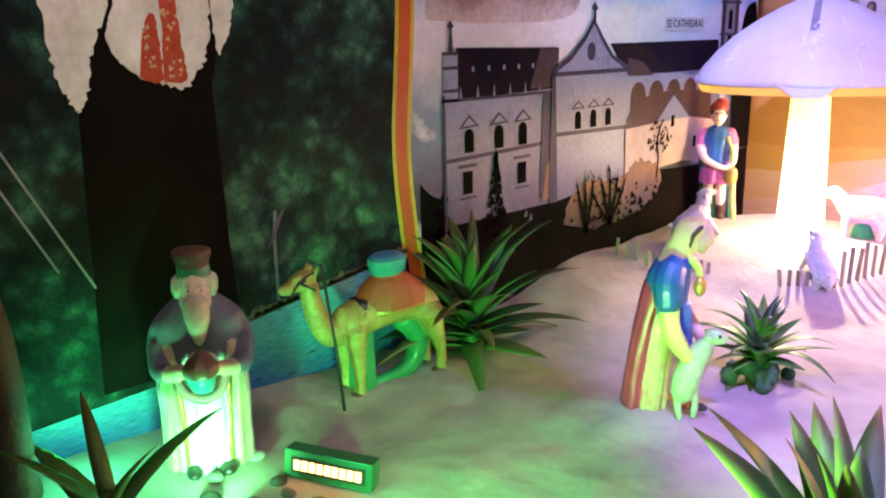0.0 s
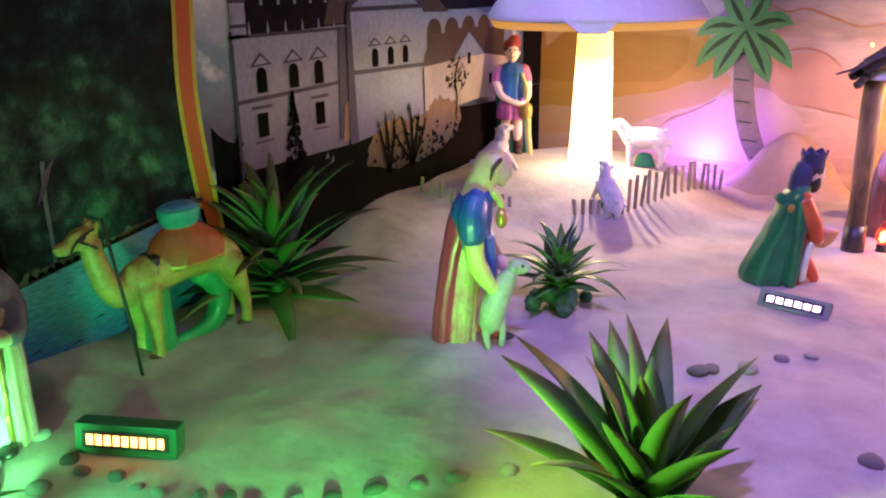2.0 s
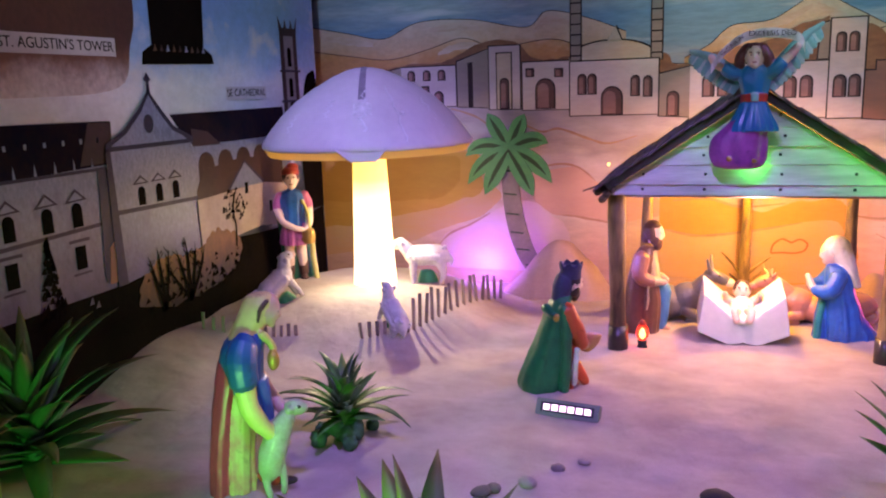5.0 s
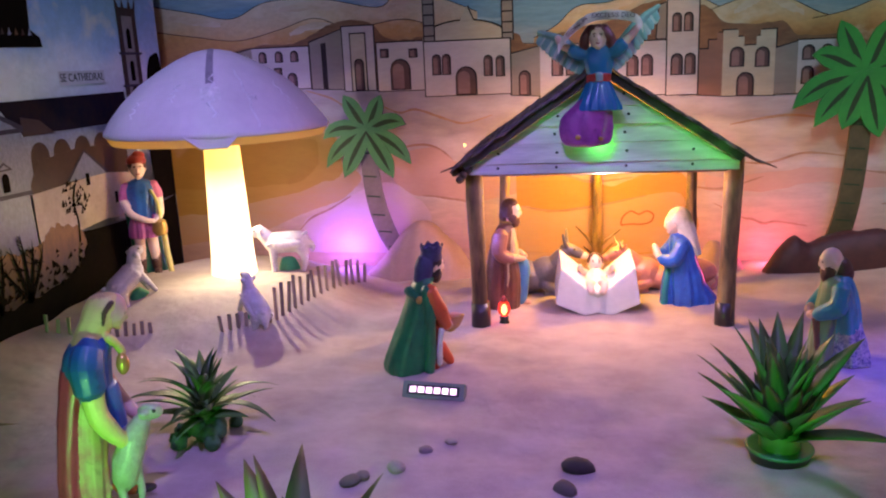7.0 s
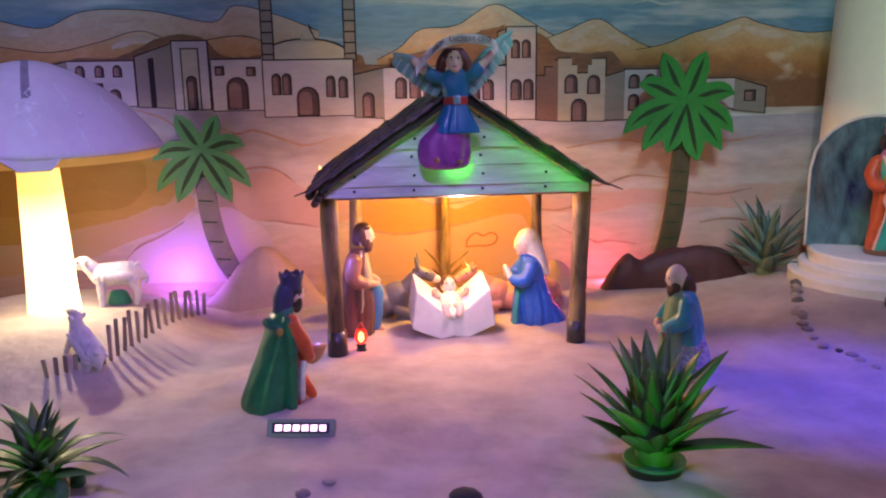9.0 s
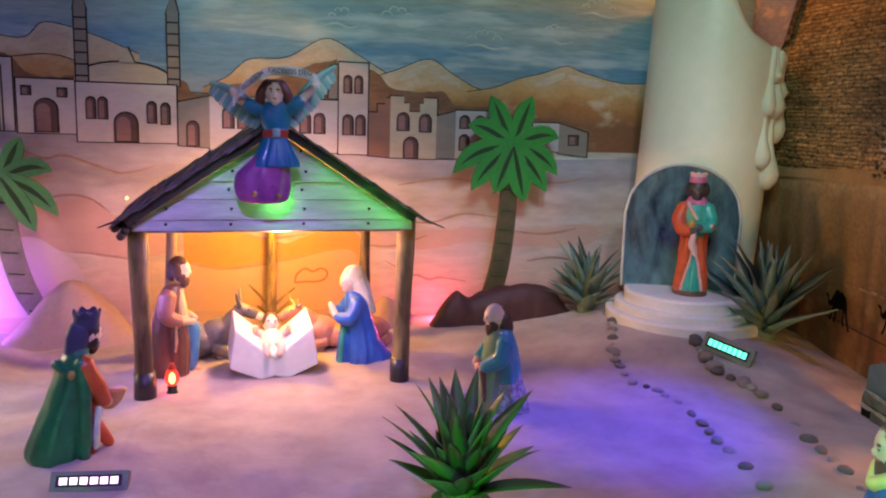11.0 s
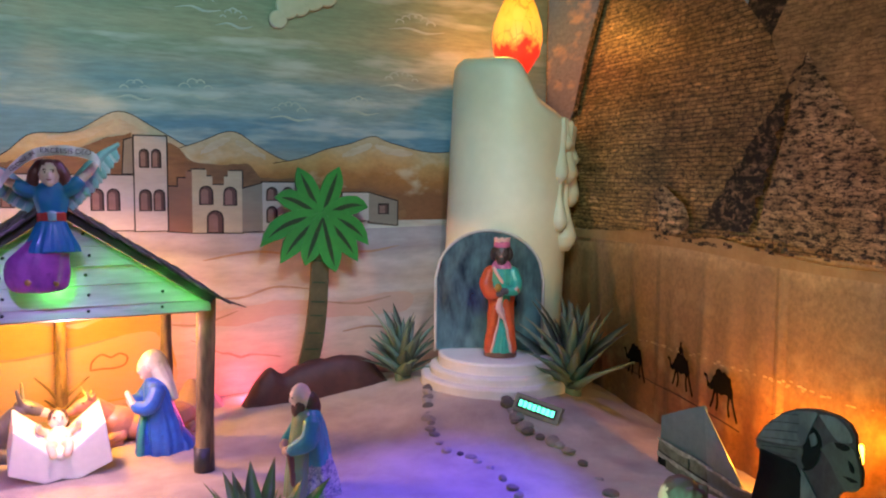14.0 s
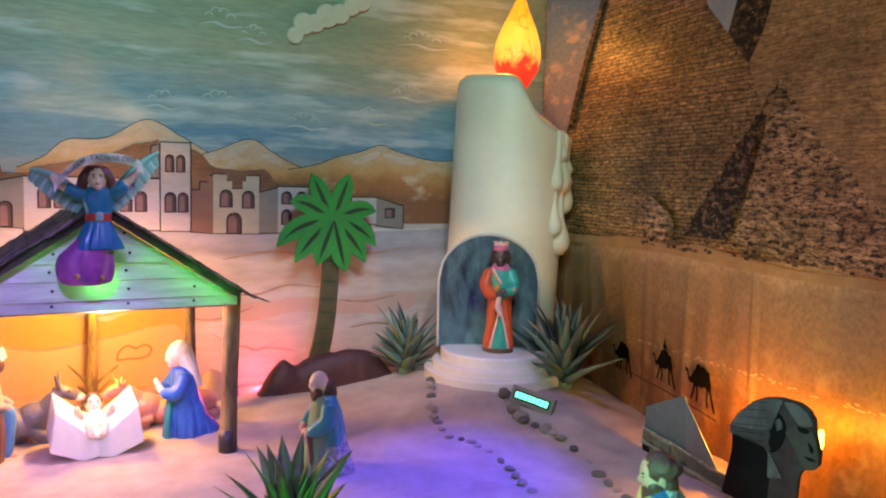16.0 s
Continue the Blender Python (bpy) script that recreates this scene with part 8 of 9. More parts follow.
# young shepherd beside the mushroom
s = Sculpt()
s.robe(GREEN, [(0.0, 0.01, 0.04, 0.085, 0.05), (0.2, 0.005, 0.045, 0.078, 0.045), (0.38, 0, 0.04, 0.085, 0.045), (0.46, 0, 0.03, 0.07, 0.04)], 6, 0.08)
for x in (-1, 1):
    s.limb(PALE, [(0.03 * x, 0, 0.22), (0.032 * x, -0.005, 0.12), (0.035 * x, 0, 0.06)], [0.028, 0.024, 0.02])
    s.limb(HAIR, [(0.035 * x, 0, 0.10), (0.035 * x, 0.0, 0.03)], [0.025, 0.022])
    s.ball(HAIR, (0.036 * x, -0.025, 0.014), (0.022, 0.042, 0.015), 10)
s.robe(PINK, [(0.19, 0, 0, 0.075, 0.06), (0.25, 0, 0, 0.07, 0.056), (0.3, 0, 0, 0.058, 0.046)], 10, 0.08)
s.robe(BLUE, [(0.27, 0, 0, 0.062, 0.05), (0.34, 0, 0, 0.056, 0.046), (0.42, 0, 0, 0.07, 0.05), (0.46, 0, 0, 0.055, 0.04), (0.475, 0, 0, 0.03, 0.03)], 6, 0.04)
s.limb(PINK, [(0.062, 0, 0.45), (0.075, 0, 0.41), (0.08, -0.005, 0.38)], [0.023, 0.024, 0.022])
s.limb(PINK, [(-0.062, 0, 0.45), (-0.075, 0, 0.41), (-0.08, -0.005, 0.38)], [0.023, 0.024, 0.022])
s.limb(PALE, [(0.08, -0.005, 0.38), (0.08, -0.035, 0.31), (0.05, -0.065, 0.27)], [0.021, 0.018, 0.013])
s.limb(PALE, [(-0.08, -0.005, 0.38), (-0.06, -0.05, 0.32), (0.0, -0.07, 0.285), (0.04, -0.07, 0.275)], [0.021, 0.018, 0.015, 0.012])
s.robe(GOLD, [(0.2, 0.07, -0.055, 0.025, 0.025), (0.23, 0.07, -0.055, 0.034, 0.03), (0.265, 0.07, -0.055, 0.03, 0.028), (0.275, 0.07, -0.055, 0.022, 0.02)])
s.limb(YELLOWSCARF, [(0.05, -0.045, 0.42), (0.075, -0.055, 0.34), (0.075, -0.06, 0.27)], [0.009, 0.009, 0.008], 8)
s.limb(YELLOWSCARF, [(0.085, -0.02, 0.22), (0.09, -0.01, 0.1), (0.1, -0.02, 0.0)], [0.012, 0.016, 0.014], 8)
s.head((0, -0.006, 0.53), 0.045, PALE, HAIR, None, nod=5)
s.ball(RED, (0, 0.005, 0.565), (0.045, 0.047, 0.032), 14)
s.ball(RED, (0.012, 0.01, 0.592), (0.03, 0.032, 0.02), 12)
s.done("shepherd_statue", "young shepherd statue with red cap, blue tunic and pink sleeves", on_sand(-1.80, 3.79, 30))

# kneeling king in green cape
s = Sculpt()
TAN = enamel("tan_gift_paint", (0.50, 0.26, 0.10), (0.42, 0.20, 0.07))
INDIGO = matt("indigo_veil_paint", (0.055, 0.05, 0.13), (0.03, 0.028, 0.07))
s.robe(GREEN, [(0.0, 0, 0.050, 0.086, 0.082), (0.04, 0, 0.052, 0.090, 0.088), (0.12, 0, 0.036, 0.084, 0.076), (0.20, 0, 0.020, 0.078, 0.060), (0.28, 0, 0.004, 0.073, 0.050), (0.33, 0, -0.008, 0.060, 0.044), (0.362, 0, -0.020, 0.040, 0.034)], 5, 0.035)
s.robe(ORANGE, [(0.0, 0, -0.050, 0.060, 0.038), (0.1, 0, -0.050, 0.060, 0.040), (0.2, 0, -0.046, 0.058, 0.038), (0.31, 0, -0.038, 0.052, 0.034)], 5, 0.05)
for x in (-1, 1):
    s.limb(ORANGE, [(0.060 * x, -0.020, 0.322), (0.076 * x, -0.056, 0.250), (0.058 * x, -0.094, 0.178)], [0.032, 0.032, 0.025])
    s.limb(SKIN, [(0.056 * x, -0.098, 0.172), (0.030 * x, -0.120, 0.168)], [0.017, 0.013])
    s.limb(GREEN, [(0.060 * x, -0.006, 0.330), (0.080 * x, -0.016, 0.240), (0.084 * x, -0.022, 0.12), (0.080 * x, -0.022, 0.01)], [0.022, 0.022, 0.023, 0.020])
    s.limb(IVORY, [(0.072 * x, -0.070, 0.165), (0.074 * x, -0.064, 0.09), (0.066 * x, -0.070, 0.03)], [0.011, 0.013, 0.010])
    s.ball(GOLD, (0.066 * x, 0.022, 0.295), (0.010, 0.012, 0.014), 8)
s.robe(TAN, [(0.140, -0.01, -0.125, 0.026, 0.020), (0.165, -0.01, -0.142, 0.034, 0.032), (0.200, -0.01, -0.150, 0.030, 0.040)], 0, 0, n=16)
s.limb(ORANGE, [(-0.03, -0.075, 0.09), (-0.032, -0.108, 0.05), (-0.032, -0.128, 0.02)], [0.030, 0.022, 0.016])
s.head((0, -0.056, 0.408), 0.043, PALE, DARKEYE, DARKEYE, nod=12)
s.limb(INDIGO, [(0, -0.030, 0.430), (0, -0.016, 0.395), (0, -0.006, 0.350)], [0.040, 0.042, 0.034], 14)
s.robe(INDIGO, [(0.430, 0, -0.046, 0.041, 0.044), (0.452, 0, -0.046, 0.038, 0.041), (0.470, 0, -0.045, 0.034, 0.036)], 0, 0)
crown(s, INDIGO, (0, -0.046, 0.440), 0.041, 0.046, 7)
s.limb(GREEN, [(0.05, 0.03, 0.30), (0.0, 0.05, 0.318), (-0.05, 0.03, 0.30)], [0.014, 0.016, 0.014])
s.v = [(x * 0.95, y * 0.95 - 0.03 * (z / 0.45), z) for x, y, z in s.v]
s.done("king_statue", "kneeling king statue in dark green cape over an orange robe", on_sand(-0.315, 3.045, 118))

# father figure in brown cape
s = Sculpt()
ROSEBROWN = enamel("rose_brown_paint", (0.34, 0.16, 0.12), (0.24, 0.10, 0.08))
SKYBLUE = enamel("sky_blue_paint", (0.10, 0.30, 0.52), (0.06, 0.2, 0.4))
s.robe(BROWN, [(0.0, 0, 0.016, 0.088, 0.092), (0.04, 0, 0.018, 0.088, 0.086), (0.1, 0, 0.018, 0.084, 0.078), (0.2, 0, 0.014, 0.078, 0.064), (0.3, 0, 0.002, 0.074, 0.056), (0.36, 0, -0.008, 0.066, 0.048), (0.40, 0, -0.016, 0.040, 0.034)], 6, 0.05)
s.robe(BROWN, [(0.0, -0.034, -0.040, 0.048, 0.040), (0.1, -0.036, -0.046, 0.046, 0.040), (0.2, -0.034, -0.044, 0.044, 0.038), (0.25, -0.03, -0.03, 0.038, 0.032)], 5, 0.07)
s.limb(SKYBLUE, [(0.030, -0.02, 0.200), (0.026, -0.088, 0.205), (0.024, -0.092, 0.11), (0.022, -0.082, 0.02)], [0.036, 0.034, 0.029, 0.026])
s.limb(SKIN, [(0.022, -0.08, 0.02), (0.022, -0.118, 0.012)], [0.022, 0.014])
s.robe(CREAM, [(0.24, 0, -0.052, 0.040, 0.026), (0.30, 0, -0.046, 0.044, 0.028), (0.385, 0, -0.030, 0.036, 0.026)], 5, 0.05)
for x in (-1, 1):
    s.limb(ROSEBROWN, [(0.058 * x, -0.004, 0.365), (0.080 * x, 0.000, 0.285), (0.066 * x, -0.050, 0.250)], [0.036, 0.036, 0.028])
    s.limb(CREAM, [(0.064 * x, -0.052, 0.252), (0.046 * x, -0.082, 0.250)], [0.022, 0.020])
    s.limb(SKIN, [(0.046 * x, -0.086, 0.248), (0.024 * x, -0.104, 0.244)], [0.017, 0.013])
s.limb(CREAM, [(-0.088, -0.042, 0.262), (-0.088, -0.040, 0.19), (-0.088, -0.036, 0.125)], [0.005, 0.006, 0.005], 8)
w = s.head((0, -0.046, 0.465), 0.047, PALE, None, HAIR, nod=10)
s.ball(HAIR, w(0, 0.34, 0.20), (0.044, 0.040, 0.048), 16, (10, 0, 0))
s.ball(HAIR, w(0, 0.10, 0.86), (0.036, 0.034, 0.020), 14, (10, 0, 0))
s.ball(HAIR, w(0, 0.62, -0.55), (0.036, 0.026, 0.030), 14)
for x in (-1, 1):
    s.ball(HAIR, w(0.78 * x, 0.20, 0.05), (0.012, 0.024, 0.034), 10)
s.done("father_statue", "bearded man statue in brown cape kneeling inside the stable", on_sand(-0.04, 3.86, 84))

# kneeling mother in blue
s = Sculpt()
s.robe(BRIGHTBLUE, [(0.0, 0, 0.020, 0.092, 0.088), (0.05, 0, 0.022, 0.094, 0.088), (0.12, 0, 0.012, 0.088, 0.080), (0.2, 0, 0.0, 0.078, 0.064), (0.29, 0, -0.012, 0.072, 0.054), (0.33, 0, -0.022, 0.046, 0.038)], 8, 0.07)
s.robe(BRIGHTBLUE, [(0.0, 0, 0.105, 0.082, 0.050), (0.03, 0, 0.100, 0.078, 0.050), (0.07, 0, 0.080, 0.066, 0.042), (0.11, 0, 0.060, 0.055, 0.030)], 5, 0.09)
for x in (-1, 1):
    s.limb(BRIGHTBLUE, [(0.062 * x, -0.018, 0.292), (0.078 * x, -0.058, 0.225), (0.050 * x, -0.106, 0.225)], [0.036, 0.036, 0.026])
    s.limb(PALE, [(0.036 * x, -0.116, 0.230), (0.010 * x, -0.132, 0.278)], [0.018, 0.012])
s.limb(BRIGHTBLUE, [(0.0, -0.068, 0.0), (0.0, -0.066, 0.1), (0.0, -0.058, 0.2)], [0.040, 0.032, 0.022])
s.limb(TURQ, [(0.03, -0.092, 0.0), (0.03, -0.086, 0.08), (0.02, -0.07, 0.16)], [0.016, 0.014, 0.012])
s.head((0, -0.048, 0.382), 0.043, PALE, None, None, nod=14)
s.ball(IVORY, (0, -0.022, 0.402), (0.047, 0.055, 0.056), 18, (14, 0, 0))
s.robe(IVORY, [(0.235, 0, 0.060, 0.056, 0.020), (0.29, 0, 0.038, 0.062, 0.030), (0.34, 0, 0.014, 0.054, 0.042), (0.39, 0, -0.008, 0.047, 0.050), (0.425, 0, -0.016, 0.040, 0.046)], 6, 0.05)
s.done("mother_statue", "kneeling woman statue in bright blue robe and white veil", on_sand(0.80, 3.93, -86))

# infant on the manger
s = Sculpt()
s.head((0.0, 0.085, 0.225), 0.042, PALE, HAIR, None, nod=-12)
s.ball(IVORY, (0, 0.02, 0.165), (0.048, 0.07, 0.04), 16, (20, 0, 0))
for x in (-1, 1):
    s.limb(PALE, [(0.04 * x, 0.05, 0.185), (0.07 * x, 0.03, 0.205), (0.072 * x, 0.0, 0.235)], [0.017, 0.015, 0.012])
    s.limb(PALE, [(0.022 * x, -0.04, 0.155), (0.034 * x, -0.075, 0.17), (0.026 * x, -0.11, 0.135)], [0.022, 0.019, 0.014])
s.limb(YELLOWSCARF, [(-0.045, 0.03, 0.165), (0, 0.02, 0.192), (0.045, 0.03, 0.165)], [0.012, 0.014, 0.012])
s.ball(IVORY, (0, -0.02, 0.128), (0.055, 0.09, 0.035), 16)
s.done("infant_statue", "infant doll statue in white cloth lying on the manger", on_sand(0.395, 3.81, 0, 0.03))


def beast(hide, length, h, head_len, label, at, horns=False, ears=0.03, name="ox_statue"):
    """A lying beast that looks along -y with folded legs."""
    s = Sculpt()
    s.ball(hide, (0, 0.05, h * 0.42), (length * 0.26, length * 0.5, h * 0.42), 20, (4, 0, 0))
    s.ball(hide, (0, -length * 0.3, h * 0.5), (length * 0.19, length * 0.24, h * 0.4), 16, (-20, 0, 0))
    s.limb(hide, [(0, -length * 0.36, h * 0.6), (0, -length * 0.5, h * 0.9), (0, -length * 0.6, h * 1.05)], [length * 0.14, length * 0.105, length * 0.085])
    hd = (0, -length * 0.68, h * 1.05)
    s.ball(hide, hd, (length * 0.085, head_len * 0.6, length * 0.085), 14, (24, 0, 0))
    s.ball(PALE if not horns else hide, (0, hd[1] - head_len * 0.5, hd[2] - head_len * 0.24), (length * 0.06, length * 0.07, length * 0.055), 12)
    for x in (-1, 1):
        s.ball(DARKEYE, (0.065 * length * x, hd[1] - 0.01, hd[2] + 0.012), 0.006, 8)
        s.limb(hide, [(0.05 * length * x, hd[1] + 0.03, hd[2] + 0.02), (0.05 * length * x + ears * 0.6 * x, hd[1] + 0.04, hd[2] + 0.02 + ears)], [0.012, 0.006])
        if horns:
            s.limb(CREAM, [(0.05 * length * x, hd[1] + 0.02, hd[2] + 0.03), (0.13 * length * x, hd[1] + 0.01, hd[2] + 0.045), (0.14 * length * x, hd[1], hd[2] + 0.075)], [0.009, 0.007, 0.003])
        s.limb(hide, [(0.13 * length * x, -length * 0.28, h * 0.3), (0.16 * length * x, -length * 0.5, h * 0.12), (0.13 * length * x, -length * 0.32, h * 0.06)], [0.03, 0.022, 0.018])
        s.limb(hide, [(0.18 * length * x, length * 0.32, h * 0.3), (0.24 * length * x, length * 0.1, h * 0.12), (0.22 * length * x, length * 0.34, h * 0.06)], [0.045, 0.026, 0.018])
    s.limb(hide, [(0, length * 0.55, h * 0.5), (0.05, length * 0.6, h * 0.25), (0.07, length * 0.52, h * 0.1)], [0.012, 0.009, 0.012])
    return s.done(name, label, at)


beast(DONKEYHIDE, 0.35, 0.215, 0.11, "grey donkey statue lying in the stable", on_sand(0.055, 4.08, 82), ears=0.075, name="donkey_statue")
beast(OXHIDE, 0.38, 0.19, 0.10, "reddish ox statue lying in the stable", on_sand(0.76, 4.13, -82), True, name="ox_statue")

# sheep: one model, three places
s = Sculpt()
s.limb(FLEECE, [(0, 0.100, 0.128), (0, 0.055, 0.142), (0, -0.01, 0.142), (0, -0.060, 0.145), (0, -0.090, 0.155)], [0.034, 0.054, 0.056, 0.052, 0.040], 22)
s.limb(FLEECE, [(0, -0.080, 0.155), (0, -0.105, 0.185), (0, -0.122, 0.205)], [0.040, 0.034, 0.028], 16)
s.ball(FLEECE, (0, -0.138, 0.205), (0.026, 0.042, 0.027), 16, (28, 0, 0))
s.ball(PALE, (0, -0.168, 0.188), (0.017, 0.022, 0.016), 12, (28, 0, 0))
for x in (-1, 1):
    s.ball(FLEECE, (0.032 * x, -0.116, 0.204), (0.014, 0.012, 0.024), 10, (0, 38 * x, 0))
    s.ball(DARKEYE, (0.022 * x, -0.150, 0.212), 0.0045, 8)
    s.limb(FLEECE, [(0.032 * x, -0.062, 0.115), (0.032 * x, -0.068, 0.055), (0.032 * x, -0.068, 0.0)], [0.024, 0.014, 0.012])
    s.limb(FLEECE, [(0.034 * x, 0.070, 0.115), (0.034 * x, 0.088, 0.058), (0.034 * x, 0.078, 0.0)], [0.032, 0.015, 0.012])
    s.limb(FLEECE, [(0.040 * x, 0.07, 0.135), (0.046 * x, 0.02, 0.140), (0.042 * x, -0.05, 0.14)], [0.024, 0.022, 0.024], 12)
s.limb(FLEECE, [(0, 0.112, 0.14), (0, 0.128, 0.115), (0, 0.126, 0.09)], [0.014, 0.013, 0.009])
s.robe(GRASSPAINT, [(0.0, 0, 0.005, 0.030, 0.052), (0.03, 0, 0.005, 0.028, 0.046), (0.062, 0, 0.005, 0.022, 0.034)], 5, 0.06)
rnd = random.Random(31)
for k in range(26):
    a, t = rnd.uniform(-0.4, 3.54), rnd.uniform(-0.085, 0.1)
    s.ball(FLEECE, (0.049 * math.cos(a), t, 0.142 + 0.049 * math.sin(a)), (0.009, 0.012, 0.009), 8, lump=0.15, seed=k)
s.v = [(x * 0.9, y, z) for x, y, z in s.v]
sheep = s.done("sheep_statue", "white sheep statue with green base standing on the mound", on_sand(-1.12, 3.90, -76), group="sheep on the mound", voxel=0.003)
second_sheep = copy_thing(sheep, on_sand(-1.125, 3.36, -128, 0.040, -38) @ Matrix.Scale(0.84, 4))
second_sheep["label"] = "white sheep statue climbing up the sand mound"
third_sheep = copy_thing(sheep, on_sand(-1.63, 3.40, 150, 0.02, -36) @ Matrix.Scale(0.92, 4))
third_sheep["label"] = "white sheep statue sitting by the stick fence"

# camel with saddle and load
s = Sculpt()
s.limb(CAMELHIDE, [(0, -0.150, 0.225), (0, -0.110, 0.235), (0, -0.040, 0.250), (0, 0.05, 0.258), (0, 0.13, 0.252), (0, 0.185, 0.240), (0, 0.222, 0.228)], [0.036, 0.058, 0.060, 0.058, 0.062, 0.058, 0.036], 22)
s.limb(CAMELHIDE, [(0, -0.110, 0.225), (0, -0.165, 0.222), (0, -0.205, 0.275), (0, -0.222, 0.340), (0, -0.226, 0.385)], [0.056, 0.046, 0.035, 0.030, 0.027], 18)
s.ball(CAMELHIDE, (0, -0.250, 0.402), (0.029, 0.048, 0.030), 16, (12, 0, 0))
s.ball(CAMELHIDE, (0, -0.296, 0.386), (0.022, 0.032, 0.020), 14, (10, 0, 0))
s.ball(CAMELHIDE, (0, -0.222, 0.432), (0.014, 0.014, 0.016), 10)
for x in (-1, 1):
    s.ball(DARKEYE, (0.027 * x, -0.256, 0.410), 0.006, 8)
    s.limb(CAMELHIDE, [(0.020 * x, -0.220, 0.420), (0.030 * x, -0.214, 0.442)], [0.010, 0.005])
    s.limb(CAMELHIDE, [(0.036 * x, -0.100, 0.22), (0.040 * x, -0.098, 0.14), (0.040 * x, -0.092, 0.065), (0.040 * x, -0.096, 0.0)], [0.042, 0.027, 0.018, 0.020])
    s.limb(CAMELHIDE, [(0.040 * x, 0.175, 0.225), (0.044 * x, 0.205, 0.140), (0.044 * x, 0.222, 0.070), (0.044 * x, 0.222, 0.0)], [0.052, 0.030, 0.018, 0.020])
    s.ball(BROWN, (0.040 * x, -0.106, 0.008), (0.023, 0.030, 0.012), 10)
    s.ball(BROWN, (0.044 * x, 0.214, 0.008), (0.023, 0.030, 0.012), 10)
    s.limb(DARKEYE, [(0.030 * x, -0.226, 0.428), (0.029 * x, -0.272, 0.408), (0.022 * x, -0.296, 0.372)], [0.0035, 0.0035, 0.0035], 6)
    s.limb(DARKEYE, [(0.028 * x, -0.272, 0.405), (0.034 * x, -0.222, 0.372)], [0.0035, 0.0035], 6)
s.robe(SADDLE, [(0.262, 0, 0.062, 0.080, 0.132), (0.285, 0, 0.062, 0.080, 0.128), (0.32, 0, 0.060, 0.072, 0.108), (0.350, 0, 0.056, 0.056, 0.078), (0.366, 0, 0.054, 0.040, 0.052)], 18, 0.012)
s.robe(GOLD, [(0.256, 0, 0.062, 0.082, 0.135), (0.265, 0, 0.062, 0.082, 0.135)], 0, 0)
s.robe(DARKEYE, [(0.258, 0, -0.075, 0.058, 0.022), (0.300, 0, -0.058, 0.040, 0.022)], 0, 0)
s.robe(TURQ, [(0.356, 0, 0.052, 0.030, 0.038), (0.376, 0, 0.052, 0.046, 0.056), (0.402, 0, 0.052, 0.054, 0.064), (0.420, 0, 0.052, 0.055, 0.065)], 0, 0)
s.robe(SKYBLUE, [(0.418, 0, 0.052, 0.050, 0.060), (0.428, 0, 0.052, 0.044, 0.052)], 0, 0)
# painted props: a pleated slab between the forelegs, a ring of rock behind
s.robe(GRASSPAINT, [(0.0, 0, -0.058, 0.040, 0.046), (0.1, 0, -0.055, 0.038, 0.042), (0.21, 0, -0.05, 0.034, 0.036)], 9, 0.05)
s.limb(GRASSPAINT, [(0, -0.02, 0.010), (0, 0.045, 0.014), (0, 0.115, 0.030), (0, 0.155, 0.085), (0, 0.148, 0.150), (0, 0.100, 0.205)], [0.020, 0.022, 0.030, 0.036, 0.038, 0.040], 16)
s.limb(CAMELHIDE, [(0, 0.228, 0.250), (0.01, 0.250, 0.19), (0.012, 0.244, 0.13)], [0.014, 0.010, 0.012])
s.done("camel_statue", "yellow-brown camel statue with red saddle and blue load", on_sand(-1.745, 1.52, -6), voxel=0.003)
rope = thing("camel_lead", "thin dark stick standing in the sand beside the camel", "stick", on_sand(-1.66, 1.32))
part("stick", rod([(0, 0, -0.02), (-0.01, -0.012, 0.2), (-0.035, -0.03, 0.46)], [0.005, 0.0045, 0.004], 8, 0.1), DARK, rope, smooth=True)
part("halter_loop", rod([(-0.035, -0.03, 0.455), (-0.05, -0.06, 0.47), (-0.085, -0.1, 0.47), (-0.09, -0.105, 0.43)], 0.003, 6), DARK, rope, smooth=True)

# old kneeling shepherd with staff
s = Sculpt()
PATTERN = mat("patterned_skirt", (0.03, 0.05, 0.16), (0.5, 0.5, 0.5), rough=0.35, grain=120, patch=60, amount=0.55, bump=0.1, coat=0.3)
s.robe(PATTERN, [(0.0, 0, 0.06, 0.085, 0.09), (0.08, 0, 0.05, 0.08, 0.08), (0.18, 0, 0.03, 0.07, 0.06), (0.24, 0, 0.02, 0.06, 0.05)], 7, 0.07)
OLIVE = enamel("olive_tunic_paint", (0.12, 0.30, 0.17), (0.20, 0.24, 0.10))
s.robe(OLIVE, [(0.0, 0, -0.05, 0.07, 0.05), (0.1, 0, -0.04, 0.066, 0.05), (0.22, 0, -0.02, 0.066, 0.052), (0.3, 0, -0.01, 0.066, 0.048), (0.335, 0, -0.01, 0.042, 0.036)], 6, 0.06)
s.robe(TURQ, [(0.13, 0, 0.035, 0.08, 0.062), (0.22, 0, 0.028, 0.08, 0.06), (0.3, 0, 0.018, 0.072, 0.05), (0.335, 0, 0.01, 0.044, 0.036)], 5, 0.06)
for x in (-1, 1):
    s.limb(TURQ, [(0.07 * x, 0.002, 0.3), (0.088 * x, -0.02, 0.235), (0.05 * x, -0.08, 0.2)], [0.036, 0.038, 0.026])
s.limb(SKIN, [(-0.05, -0.08, 0.2), (-0.01, -0.1, 0.205)], [0.02, 0.016])
s.limb(SKIN, [(0.05, -0.08, 0.2), (0.015, -0.1, 0.19)], [0.02, 0.016])
